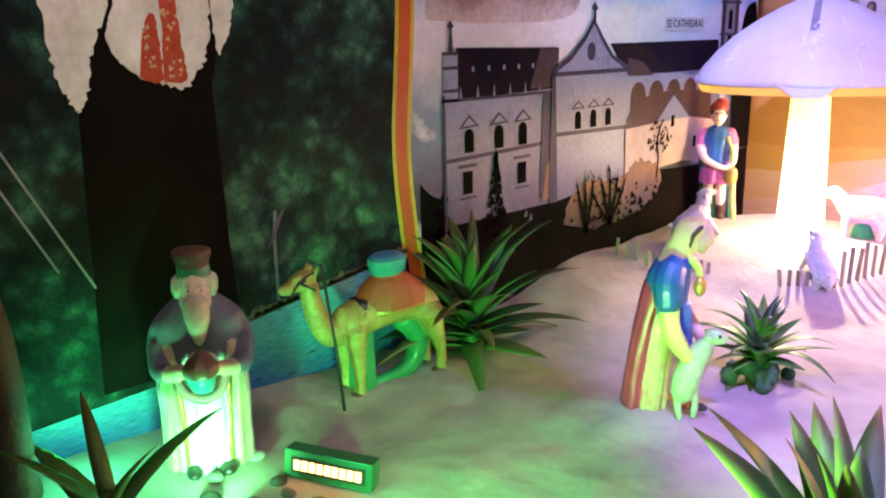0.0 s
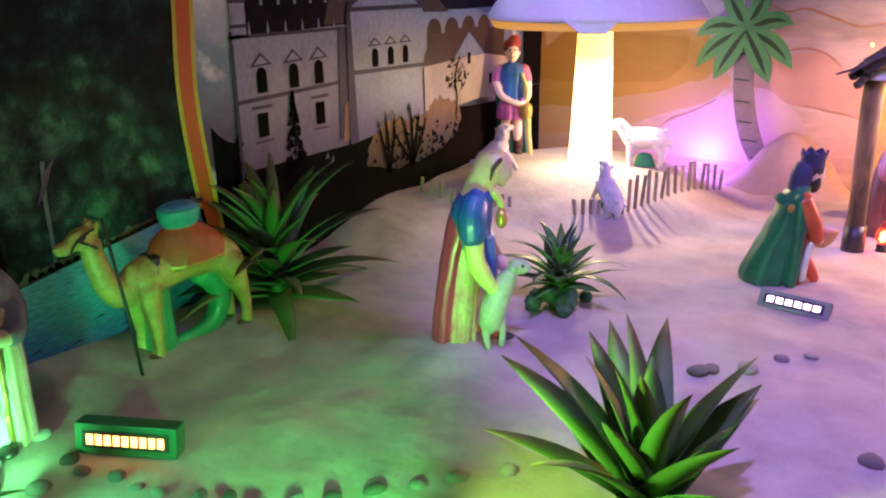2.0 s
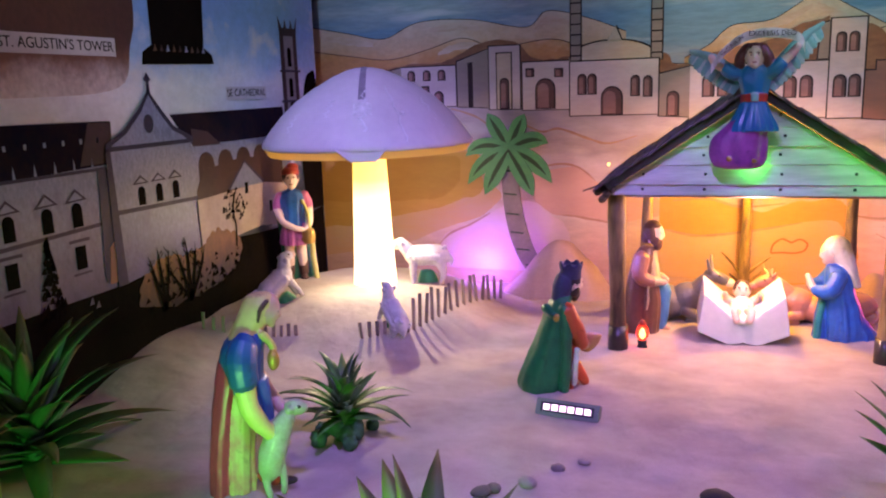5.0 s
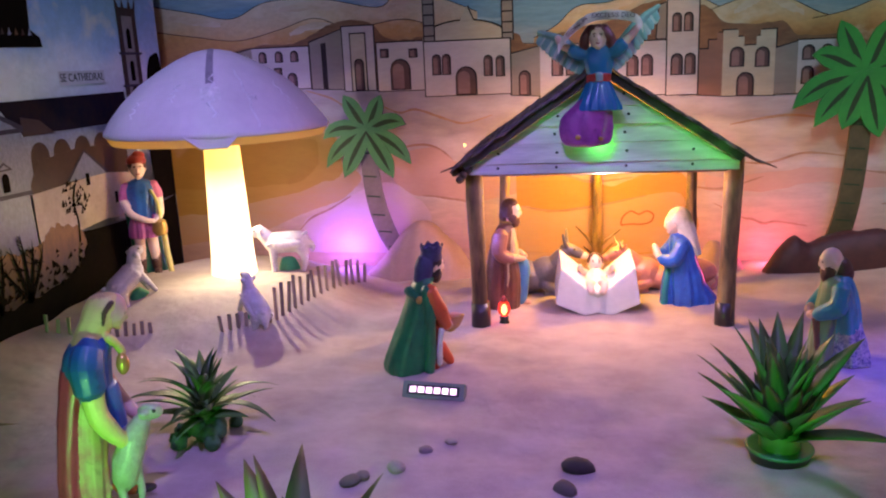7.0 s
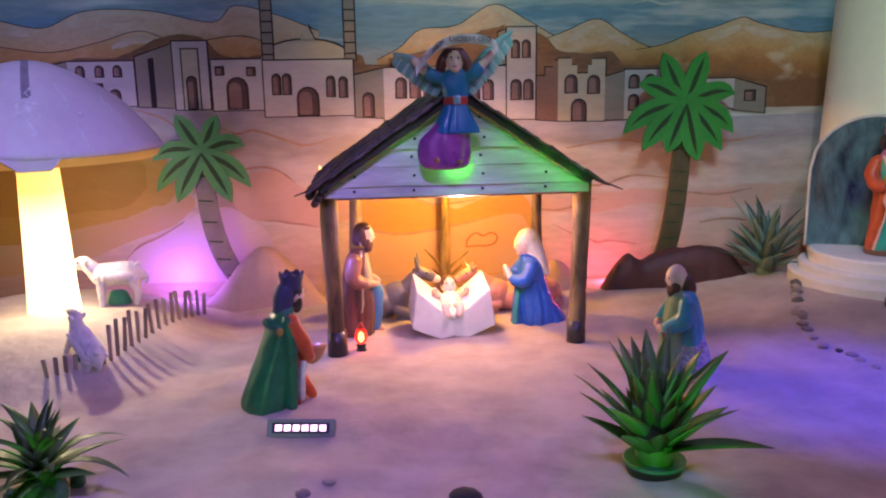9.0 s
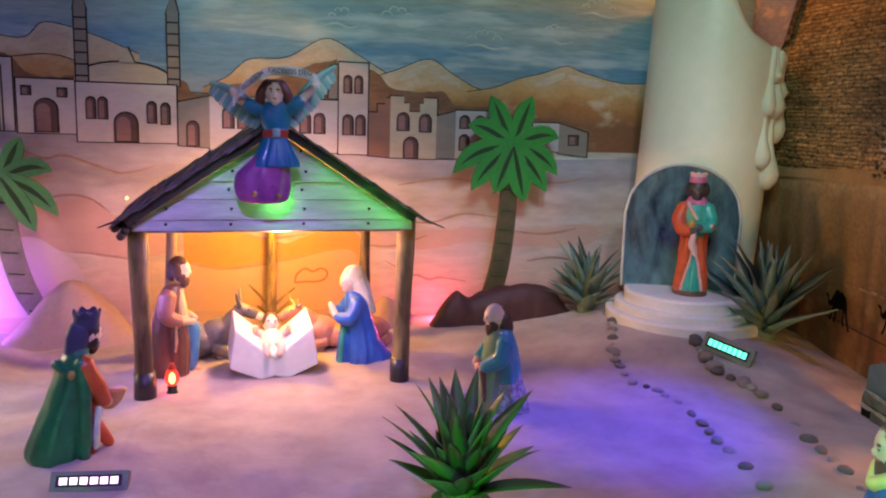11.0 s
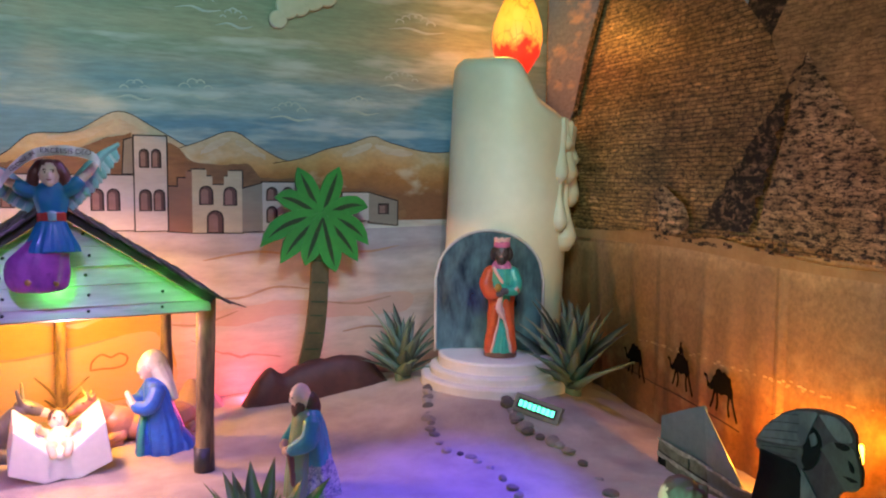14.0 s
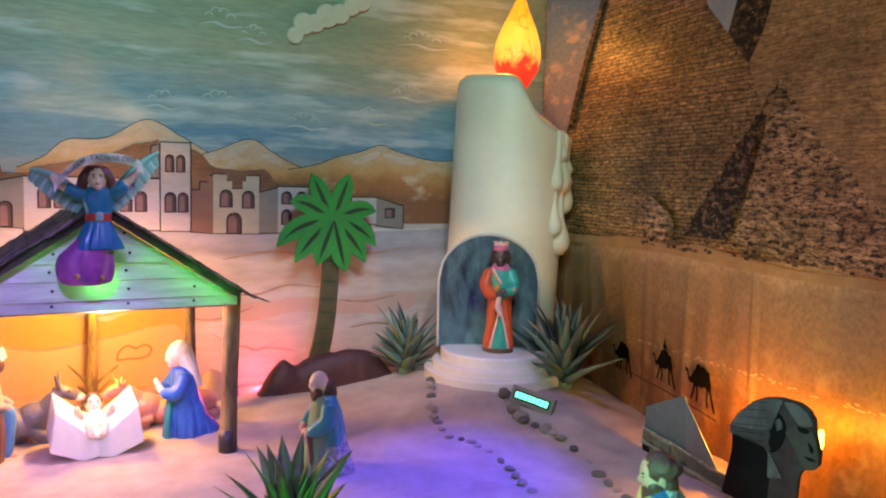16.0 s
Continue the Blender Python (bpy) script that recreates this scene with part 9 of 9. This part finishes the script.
s.robe(IVORY, [(0.22, -0.005, -0.05, 0.03, 0.02), (0.32, 0, -0.025, 0.03, 0.025)])
s.limb(BROWN, [(0.04, -0.062, 0.0), (0.045, -0.076, 0.12), (0.04, -0.092, 0.21)], [0.013, 0.013, 0.012], 10)
s.head((0, -0.025, 0.388), 0.046, PALE, None, HAIR, nod=8)
s.ball(HAIR, (0, 0.016, 0.366), (0.042, 0.034, 0.040), 14, lump=0.05)
s.limb(HAIR, [(0, 0.022, 0.36), (0, 0.03, 0.335), (0, 0.028, 0.31)], [0.034, 0.032, 0.022])
s.v = [(x * 0.86, y * 0.92, z) for x, y, z in s.v]
s.done("shepherd_statue", "kneeling bald shepherd statue in turquoise cloak holding a staff", on_sand(1.235, 3.17, -90))

# standing king in orange-red
s = Sculpt()
TEALGREEN = enamel("teal_green_paint", (0.035, 0.40, 0.30), (0.02, 0.28, 0.22))
TRIM = enamel("pale_rose_trim_paint", (0.72, 0.48, 0.44), (0.66, 0.40, 0.36))
s.robe(BROWN, [(0.0, 0, -0.005, 0.084, 0.072), (0.016, 0, -0.005, 0.086, 0.074), (0.030, 0, -0.005, 0.080, 0.068)], 0, 0)
s.robe(TEALGREEN, [(0.028, 0.006, -0.030, 0.062, 0.046), (0.09, 0.006, -0.026, 0.050, 0.044), (0.18, 0.006, -0.020, 0.038, 0.040), (0.27, 0.004, -0.016, 0.038, 0.038), (0.36, 0.004, -0.012, 0.050, 0.044), (0.44, 0.002, -0.006, 0.056, 0.044), (0.482, 0, 0, 0.042, 0.036)], 9, 0.06)
s.robe(ORANGE, [(0.028, 0, 0.022, 0.080, 0.050), (0.12, 0, 0.020, 0.072, 0.046), (0.25, 0, 0.016, 0.066, 0.044), (0.38, 0, 0.012, 0.072, 0.046), (0.45, 0, 0.008, 0.066, 0.044), (0.485, 0, 0.006, 0.044, 0.036)], 7, 0.06)
for x in (-1, 1):
    s.limb(ORANGE, [(0.060 * x, -0.034, 0.035), (0.052 * x, -0.044, 0.11), (0.038 * x, -0.048, 0.20), (0.026 * x, -0.046, 0.29)], [0.026, 0.026, 0.023, 0.020])
    s.limb(TRIM, [(0.050 * x + 0.004, -0.062, 0.032), (0.036 * x + 0.004, -0.070, 0.10), (0.018 * x + 0.004, -0.070, 0.18), (0.004 * x, -0.066, 0.27)], [0.0055, 0.0055, 0.006, 0.005], 8)
s.limb(ORANGE, [(-0.058, 0.0, 0.446), (-0.078, -0.018, 0.380), (-0.060, -0.058, 0.335), (-0.020, -0.080, 0.335)], [0.034, 0.036, 0.032, 0.026])
s.limb(TEALGREEN, [(0.056, -0.002, 0.446), (0.074, -0.024, 0.388), (0.066, -0.060, 0.355), (0.025, -0.085, 0.350)], [0.032, 0.034, 0.031, 0.024])
s.limb(ORANGE, [(0.084, -0.040, 0.372), (0.070, -0.072, 0.352)], [0.022, 0.022])
s.limb(TRIM, [(0.088, -0.052, 0.380), (0.072, -0.088, 0.362)], [0.008, 0.008], 8)
s.limb(TRIM, [(-0.040, -0.050, 0.470), (-0.020, -0.058, 0.43), (0.005, -0.062, 0.39)], [0.008, 0.008, 0.007], 8)
s.limb(BLACKSKIN, [(-0.020, -0.090, 0.335), (0.005, -0.100, 0.345)], [0.017, 0.015])
s.limb(BLACKSKIN, [(0.028, -0.092, 0.350), (0.0, -0.102, 0.358)], [0.016, 0.014])
s.ball(GOLD, (-0.018, -0.106, 0.372), (0.018, 0.016, 0.020), 12)
s.limb(TRIM, [(-0.004, -0.085, 0.32), (-0.012, -0.082, 0.26), (0.012, -0.076, 0.21)], [0.011, 0.017, 0.010])
s.robe(PINK, [(0.462, 0, -0.002, 0.056, 0.048), (0.482, 0, -0.002, 0.046, 0.040), (0.496, 0, 0.0, 0.034, 0.032)], 10, 0.05)
s.head((0, -0.006, 0.542), 0.042, BLACKSKIN, DARKEYE, DARKEYE)
for x in (-1, 1):
    s.limb(DARKEYE, [(0.036 * x, 0.0, 0.56), (0.042 * x, 0.0, 0.53), (0.038 * x, 0.002, 0.505)], [0.014, 0.017, 0.013])
s.robe(PINK, [(0.572, 0, 0.002, 0.041, 0.043), (0.588, 0, 0.002, 0.042, 0.044), (0.594, 0, 0.002, 0.042, 0.044)], 0, 0)
crown(s, TRIM, (0, 0.002, 0.590), 0.038, 0.026)
s.done("king_statue", "dark-faced king statue in orange-red robe standing in the grotto", pose(PX - 0.035, PY - 0.095, 0.308, 0, 0, -30), voxel=0.003)

# figure at the near right corner
s = Sculpt()
s.robe(BLUE, [(0.0, 0, 0, 0.1, 0.09), (0.12, 0, 0, 0.09, 0.08), (0.24, 0, 0, 0.085, 0.065), (0.285, 0, 0, 0.05, 0.042)], 7, 0.07)
s.robe(PATTERN, [(0.12, -0.01, 0.03, 0.09, 0.07), (0.22, 0, 0.025, 0.09, 0.06), (0.285, 0, 0.012, 0.055, 0.045)], 6, 0.07)
s.limb(YELLOWSCARF, [(0.05, -0.05, 0.25), (0.0, -0.065, 0.22), (-0.05, -0.04, 0.26)], [0.018, 0.022, 0.018])
s.head((0, -0.02, 0.325), 0.058, SKIN, HAIR, HAIR, nod=12, long_hair=True)
for k in range(14):
    a = 2.4 * k
    s.ball(HAIR, (0.042 * math.cos(a), 0.008 + 0.042 * math.sin(a) * 0.8, 0.345 + 0.0012 * k), (0.02, 0.02, 0.022), 10, lump=0.2, seed=k)
s.done("shepherd_statue", "dark-haired bearded shepherd statue in patterned cloak near the wall", on_sand(1.93, 1.9, -118))

# angel on the gable, with wings and scroll
FEATHER = enamel("feather_paint", (0.13, 0.33, 0.29), (0.24, 0.44, 0.38), 0.5)
PALEFEATHER = enamel("pale_feather_paint", (0.46, 0.56, 0.50), (0.30, 0.44, 0.40), 0.5)
TEAL = enamel("teal_blue_paint", (0.012, 0.13, 0.32), (0.01, 0.17, 0.28), 0.5)
s = Sculpt()
s.robe(PURPLE, [(0.0, -0.040, 0, 0.050, 0.028), (0.014, -0.042, 0, 0.084, 0.042), (0.06, -0.046, 0, 0.100, 0.047), (0.11, -0.042, 0, 0.098, 0.046), (0.15, -0.024, 0, 0.080, 0.042), (0.19, -0.004, 0, 0.058, 0.038)], 5, 0.07)
s.robe(TEAL, [(0.140, 0.002, 0, 0.090, 0.052), (0.165, 0.003, 0, 0.084, 0.050), (0.21, 0.005, 0, 0.062, 0.042), (0.255, 0.006, 0, 0.044, 0.034)], 11, 0.07)
s.robe(TEAL, [(0.270, 0.006, 0, 0.044, 0.033), (0.32, 0.006, 0, 0.056, 0.037), (0.360, 0.005, 0, 0.056, 0.035), (0.384, 0.005, 0, 0.032, 0.027)], 5, 0.03)
s.robe(RED, [(0.250, 0.006, 0, 0.048, 0.037), (0.276, 0.006, 0, 0.048, 0.037)], 0, 0)
s.robe(FEATHER, [(0.252, 0.008, -0.032, 0.015, 0.010), (0.276, 0.008, -0.032, 0.015, 0.010)], 0, 0)
for x, up in ((-1, 0.0), (1, 0.030)):
    s.limb(TEAL, [(0.048 * x, 0, 0.356), (0.076 * x, -0.004, 0.362 + up * 0.2), (0.098 * x, -0.005, 0.376 + up * 0.5)], [0.025, 0.028, 0.026])
    s.limb(PALE, [(0.098 * x, -0.006, 0.376 + up * 0.5), (0.128 * x, -0.012, 0.390 + up), (0.150 * x, -0.018, 0.420 + up)], [0.018, 0.016, 0.013])
    # swept wing: short feathers slanting from the leading edge to the trailing edge
    lead = lambda t: Vector((x * (0.050 + 0.180 * t), 0.032, 0.345 + (0.105 + up * 2.6) * t + 0.02 * math.sin(math.pi * t)))
    trail = lambda t: Vector((x * (0.062 + 0.168 * t), 0.036, 0.282 + (0.125 + up * 2.2) * t - 0.012 * math.sin(math.pi * t)))
    s.limb(FEATHER, [lead(0), lead(0.35), lead(0.7), lead(1.0)], [0.018, 0.018, 0.014, 0.008])
    for k in range(13):
        t = k / 12
        p, q = lead(max(0.0, t - 0.12)), trail(min(1.0, t + 0.05))
        d = q - p
        s.ball((FEATHER, PALEFEATHER)[k % 2], (p + q) / 2 + Vector((0, 0.002 * (k % 2), 0)), (d.length * 0.66, 0.007, 0.0150), 12, (0, -math.degrees(math.atan2(d.z, d.x)), 0))
AUBURN = enamel("auburn_hair_paint", (0.15, 0.045, 0.03), (0.08, 0.025, 0.02))
s.head((0.002, -0.016, 0.416), 0.040, PALE, AUBURN, None, long_hair=False, nod=6)
for x in (-1, 1):
    s.limb(AUBURN, [(0.024 * x + 0.002, -0.004, 0.452), (0.046 * x + 0.002, -0.004, 0.415), (0.056 * x + 0.002, -0.006, 0.365)], [0.019, 0.022, 0.015])
s.ball(GOLD, (-0.072, -0.044, 0.038), (0.009, 0.007, 0.009), 10)
s.ball(GOLD, (0.018, -0.046, 0.030), (0.009, 0.007, 0.009), 10)
s.done("angel_statue", "winged angel statue in blue tunic and purple skirt on the gable", pose(0.380, 3.385, 0.815, -4, 0, -3), voxel=0.003)
scroll = thing("scroll", "pale lettered scroll held over the head of the angel", "scroll", pose(0.382, 3.345, 1.302, -4, 0, -3))
arc = [(-0.150, -0.112), (-0.130, -0.080), (-0.095, -0.040), (-0.055, -0.012), (-0.010, 0.004), (0.05, 0.008), (0.11, 0.000), (0.150, -0.020), (0.165, -0.05)]
sm = smooth_line(arc, 5)
bm = bmesh.new()
rows = []
for k, (x, z) in enumerate(sm):
    y = -0.01 + 0.004 * math.sin(k * 0.7)
    rows.append([bm.verts.new((x, y, z - 0.017)), bm.verts.new((x, y, z + 0.017)), bm.verts.new((x, y + 0.006, z + 0.017)), bm.verts.new((x, y + 0.006, z - 0.017))])
for p, q in zip(rows, rows[1:]):
    for i in range(4):
        bm.faces.new((p[i], q[i], q[(i + 1) % 4], p[(i + 1) % 4]))
bm.faces.new(rows[0]), bm.faces.new(rows[-1][::-1])
part("ribbon", bm, IVORY, scroll, smooth=False)
lettering("EXCELSIS DEO", 0.025, DARK, scroll, pose(0.055, -0.017, 0.004, 90, 2, 0), 0.0008)
lettering("GLORIA IN", 0.020, DARK, scroll, pose(-0.080, -0.0175, -0.032, 90, -40, 0), 0.0008)

# ---- rosette plants ----
rosette("agave", "large green sword-leaved plant standing beside the camel", on_sand(-1.74, 1.95, 20), 44, 0.32, 0.050, LEAF, 2, 84, 0.03, 1, 0.6, 0.24)
small = rosette("bromeliad", "small dark green plant on a mossy clump in the sand", on_sand(-0.90, 2.42, 50, -0.05), 40, 0.185, 0.029, LEAF, 16, 82, 0.03, 2, 0.9, 0.08)
MOSS = mat("moss", (0.07, 0.20, 0.07), (0.03, 0.09, 0.04), rough=0.8, grain=80, patch=15, amount=0.6, bump=0.9)
sc = Sculpt()
rnd = random.Random(9)
for k in range(26):
    a, r = rnd.uniform(0, 6.28), 0.10 * math.sqrt(rnd.random())
    sc.ball(MOSS, (r * math.cos(a), r * math.sin(a), -0.03 + 0.05 * (1 - r / 0.1)), rnd.uniform(0.022, 0.036), 8, lump=0.15, seed=k)
mesh_object("moss_clump", sc.v, sc.f, sc.mats, sc.s, parent=small, label="rounded mossy clump")
rosette("agave", "large green sword-leaved plant near the front of the sand", on_sand(-0.275, 1.47, 0), 26, 0.31, 0.054, LEAF, 18, 86, 0.04, 3, 0.35)
potted = rosette("agave", "green sword-leaved plant in a dark pot half sunk in sand", on_sand(0.845, 2.36, 75, -0.045), 54, 0.235, 0.046, LEAF, 38, 89, 0.042, 4, 0.25, 0.085)
part("pot", lathe([(0.06, -0.10), (0.085, -0.02), (0.088, -0.015), (0.08, -0.012), (0.06, -0.03)], 24), mat("dark_pot", (0.03, 0.02, 0.02), rough=0.5), potted, smooth=True)
# rim of the dark pot, the lamp's green put into its colour
part("pot_rim", lathe([(0.082, -0.018), (0.091, -0.016), (0.092, -0.009), (0.087, -0.006), (0.08, -0.01)], 28), mat("green_lit_rim", (0.05, 0.24, 0.10), rough=0.4), potted, "pot rim with the green light on it painted in", smooth=True)
rosette("agave", "grey-green sword-leaved plant beside the round steps", on_sand(2.12, 4.24, 10), 40, 0.25, 0.046, LEAF_GREY, 26, 88, 0.034, 5, 0.3, 0.13)
rosette("agave", "tall grey-green sword-leaved plant beside the round steps", on_sand(2.77, 3.565, 30), 46, 0.35, 0.060, LEAF_GREY, 32, 89, 0.038, 6, 0.25, 0.18)
rosette("agave", "dark green plant in the near corner beside the bearded king", on_sand(-1.50, 0.56, 40), 9, 0.36, 0.034, LEAF, 5, 62, 0.03, 7, 0.8)

# ---- stones ----
stone_meshes = []
for k in range(6):
    bm = bmesh.new()
    bmesh.ops.create_icosphere(bm, subdivisions=2, radius=1.0)
    rr = random.Random(40 + k)
    for v in bm.verts:
        v.co *= 1 + 0.16 * noise.noise(v.co * 1.3 + Vector((k * 3.0, 0, 0))) + rr.uniform(-0.02, 0.02)
    me = bpy.data.meshes.new("pebble")
    bm.to_mesh(me)
    bm.free()
    me.materials.append(PEBBLE)
    me.shade_smooth()
    stone_meshes.append(me)
rnd = random.Random(12)


def pebble(x, y, size, group, label):
    ob = new("pebble", stone_meshes[rnd.randrange(6)])
    sx, sy, sz = size * rnd.uniform(0.9, 1.25), size * rnd.uniform(0.75, 1.0), size * rnd.uniform(0.45, 0.7)
    ob.matrix_basis = pose(x, y, sand_height(x, y) + sz * 0.35, rnd.uniform(-12, 12), rnd.uniform(-12, 12), rnd.uniform(0, 360)) @ Matrix.Diagonal((sx, sy, sz, 1))
    return tagged(ob, label, "stone", group)


FRONT = "stones along the front of the sand"
for k in range(15):
    t = k / 14
    x = -1.46 + 0.93 * t
    y = 0.955 + 0.12 * t + 0.5 * t ** 2.6
    pebble(x + rnd.uniform(-0.012, 0.012), y + rnd.uniform(-0.015, 0.015), rnd.uniform(0.017, 0.026), FRONT, "small rounded pebble lying on the sand")
for x, y, s_ in ((-1.58, 0.85, 0.026), (-1.5, 0.79, 0.03), (-1.42, 0.86, 0.028), (-1.47, 0.69, 0.03), (-1.6, 0.98, 0.024), (-1.3, 0.86, 0.024)):
    pebble(x, y, s_, FRONT, "flat stone before the bearded king statue")
for x, y, s_ in ((-0.36, 2.17, 0.032), (-0.33, 2.20, 0.026), (-0.242, 2.254, 0.03), (-0.173, 2.365, 0.022), (-0.104, 2.43, 0.02), (0.283, 2.285, 0.045), (0.245, 2.16, 0.034), (0.198, 2.0, 0.036), (0.1, 1.92, 0.03)):
    pebble(x, y, s_, FRONT, "dark rounded pebble lying on the sand")
PATHS = (((2.213, 4.0), (2.113, 3.9), (2.04, 3.76), (1.97, 3.6), (1.92, 3.46), (1.895, 3.33), (1.945, 3.23), (1.965, 3.15), (1.985, 3.06), (1.975, 2.9), (1.94, 2.78), (1.925, 2.66), (1.9, 2.5), (1.87, 2.3)),
         ((2.495, 3.72), (2.397, 3.62), (2.35, 3.5), (2.315, 3.39), (2.305, 3.27), (2.34, 3.18), (2.37, 3.11), (2.382, 3.0), (2.32, 2.78), (2.255, 2.58), (2.24, 2.47), (2.2, 2.33), (2.14, 2.15)))
for p, pts in enumerate(PATHS):
    fine = smooth_line(list(pts), 3)
    for k, (x, y) in enumerate(fine):
        if k > 11 and k % 2:
            continue
        big = k % 6 == 3 or (p and k % 5 == 1)
        pebble(x + rnd.uniform(-0.012, 0.012), y + rnd.uniform(-0.012, 0.012), rnd.uniform(0.034, 0.046) if big else rnd.uniform(0.018, 0.030), "stones lining the path", "grey-brown pebble lining the sandy path")

# ---- lit name signs; the names are plain bars ----
HOUSING = mat("sign_housing", (0.22, 0.24, 0.2), (0.14, 0.15, 0.13), rough=0.45)


def sign(label, a, b, height, depth, colour, strength, bars, housing, lean=18):
    """A shallow box between the ground points a and b with a row of lit bars on its face."""
    a, b = Vector(a), Vector(b)
    mid, length = (a + b) / 2, (b - a).length
    box_ = thing("lit_sign", label, "sign", pose(mid.x, mid.y, (sand_height(a.x, a.y) + sand_height(b.x, b.y)) / 2 + 0.004, -lean, -math.degrees(math.atan2(sand_height(b.x, b.y) - sand_height(a.x, a.y), length)), math.degrees(math.atan2(b.y - a.y, b.x - a.x))), "lit signs")
    part("housing", box((length, depth, height), (0, depth / 2, height / 2), 0.003), housing, box_)
    part("face_panel", box((length * 0.84, 0.003, height * 0.56), (0, -0.001, height * 0.5)), DARK, box_, "dark face panel")
    glow = glowing("letter_glow", colour, strength)
    w = length * 0.78 / bars
    for k in range(bars):
        x = -length * 0.39 + w * (k + 0.5)
        part("letter_bar", box((w * 0.74, 0.002, height * 0.34), (x, -0.0035, height * 0.5), 0.0008), glow, box_, "lit bar of lettering")
    return box_


sign("dark green box sign with lit orange-white bars on the sand", (-1.475, 0.985), (-1.262, 1.10), 0.075, 0.05, (1.0, 0.42, 0.12), 5.0, 9, mat("green_housing", (0.03, 0.16, 0.07), (0.02, 0.1, 0.05), rough=0.4), 6)
sign("pale box sign with lit pinkish bars lying on the sand", (-0.325, 2.755), (-0.1, 2.725), 0.06, 0.03, (1.0, 0.62, 0.85), 3.6, 6, HOUSING, 32)
sign("grey box sign with lit green bars before the round steps", (2.335, 3.46), (2.465, 3.26), 0.085, 0.04, (0.12, 1.0, 0.6), 3.0, 8, HOUSING, 22)

# rough post at the near corner, and two floor spots
post = thing("bark_post", "rough brown bark-covered post beside the forest banner", "post", on_sand(-1.83, 0.46))
part("trunk", rod([(0, 0, -0.05), (0.005, 0, 0.15), (-0.005, 0.005, 0.3), (0, 0, 0.45), (-0.02, 0.0, 0.55)], [0.055, 0.05, 0.048, 0.042, 0.03], 14, 0.1, 2), BARK, post, smooth=True)
for at_, aim in (((-1.36, 0.64, 0.03), (-1.72, 0.92, 0.2)), ((-1.70, 0.55, 0.04), (-1.94, 0.62, 0.3))):
    lamp = thing("floor_spot", "small black floor spotlight with green light", "spotlight", look(at_, aim) , "green floor spots")
    part("can", lathe([(0.022, 0.05), (0.03, 0.045), (0.034, 0.0), (0.036, 0.002), (0.03, 0.008), (0.024, 0.03)], 18), DARK, lamp, smooth=True)
    part("lens", lathe([(0.03, 0.008), (0.02, 0.006), (0.001, 0.004)], 18), glowing("green_lens", (0.2, 1.0, 0.45), 10), lamp, "bright green lens")
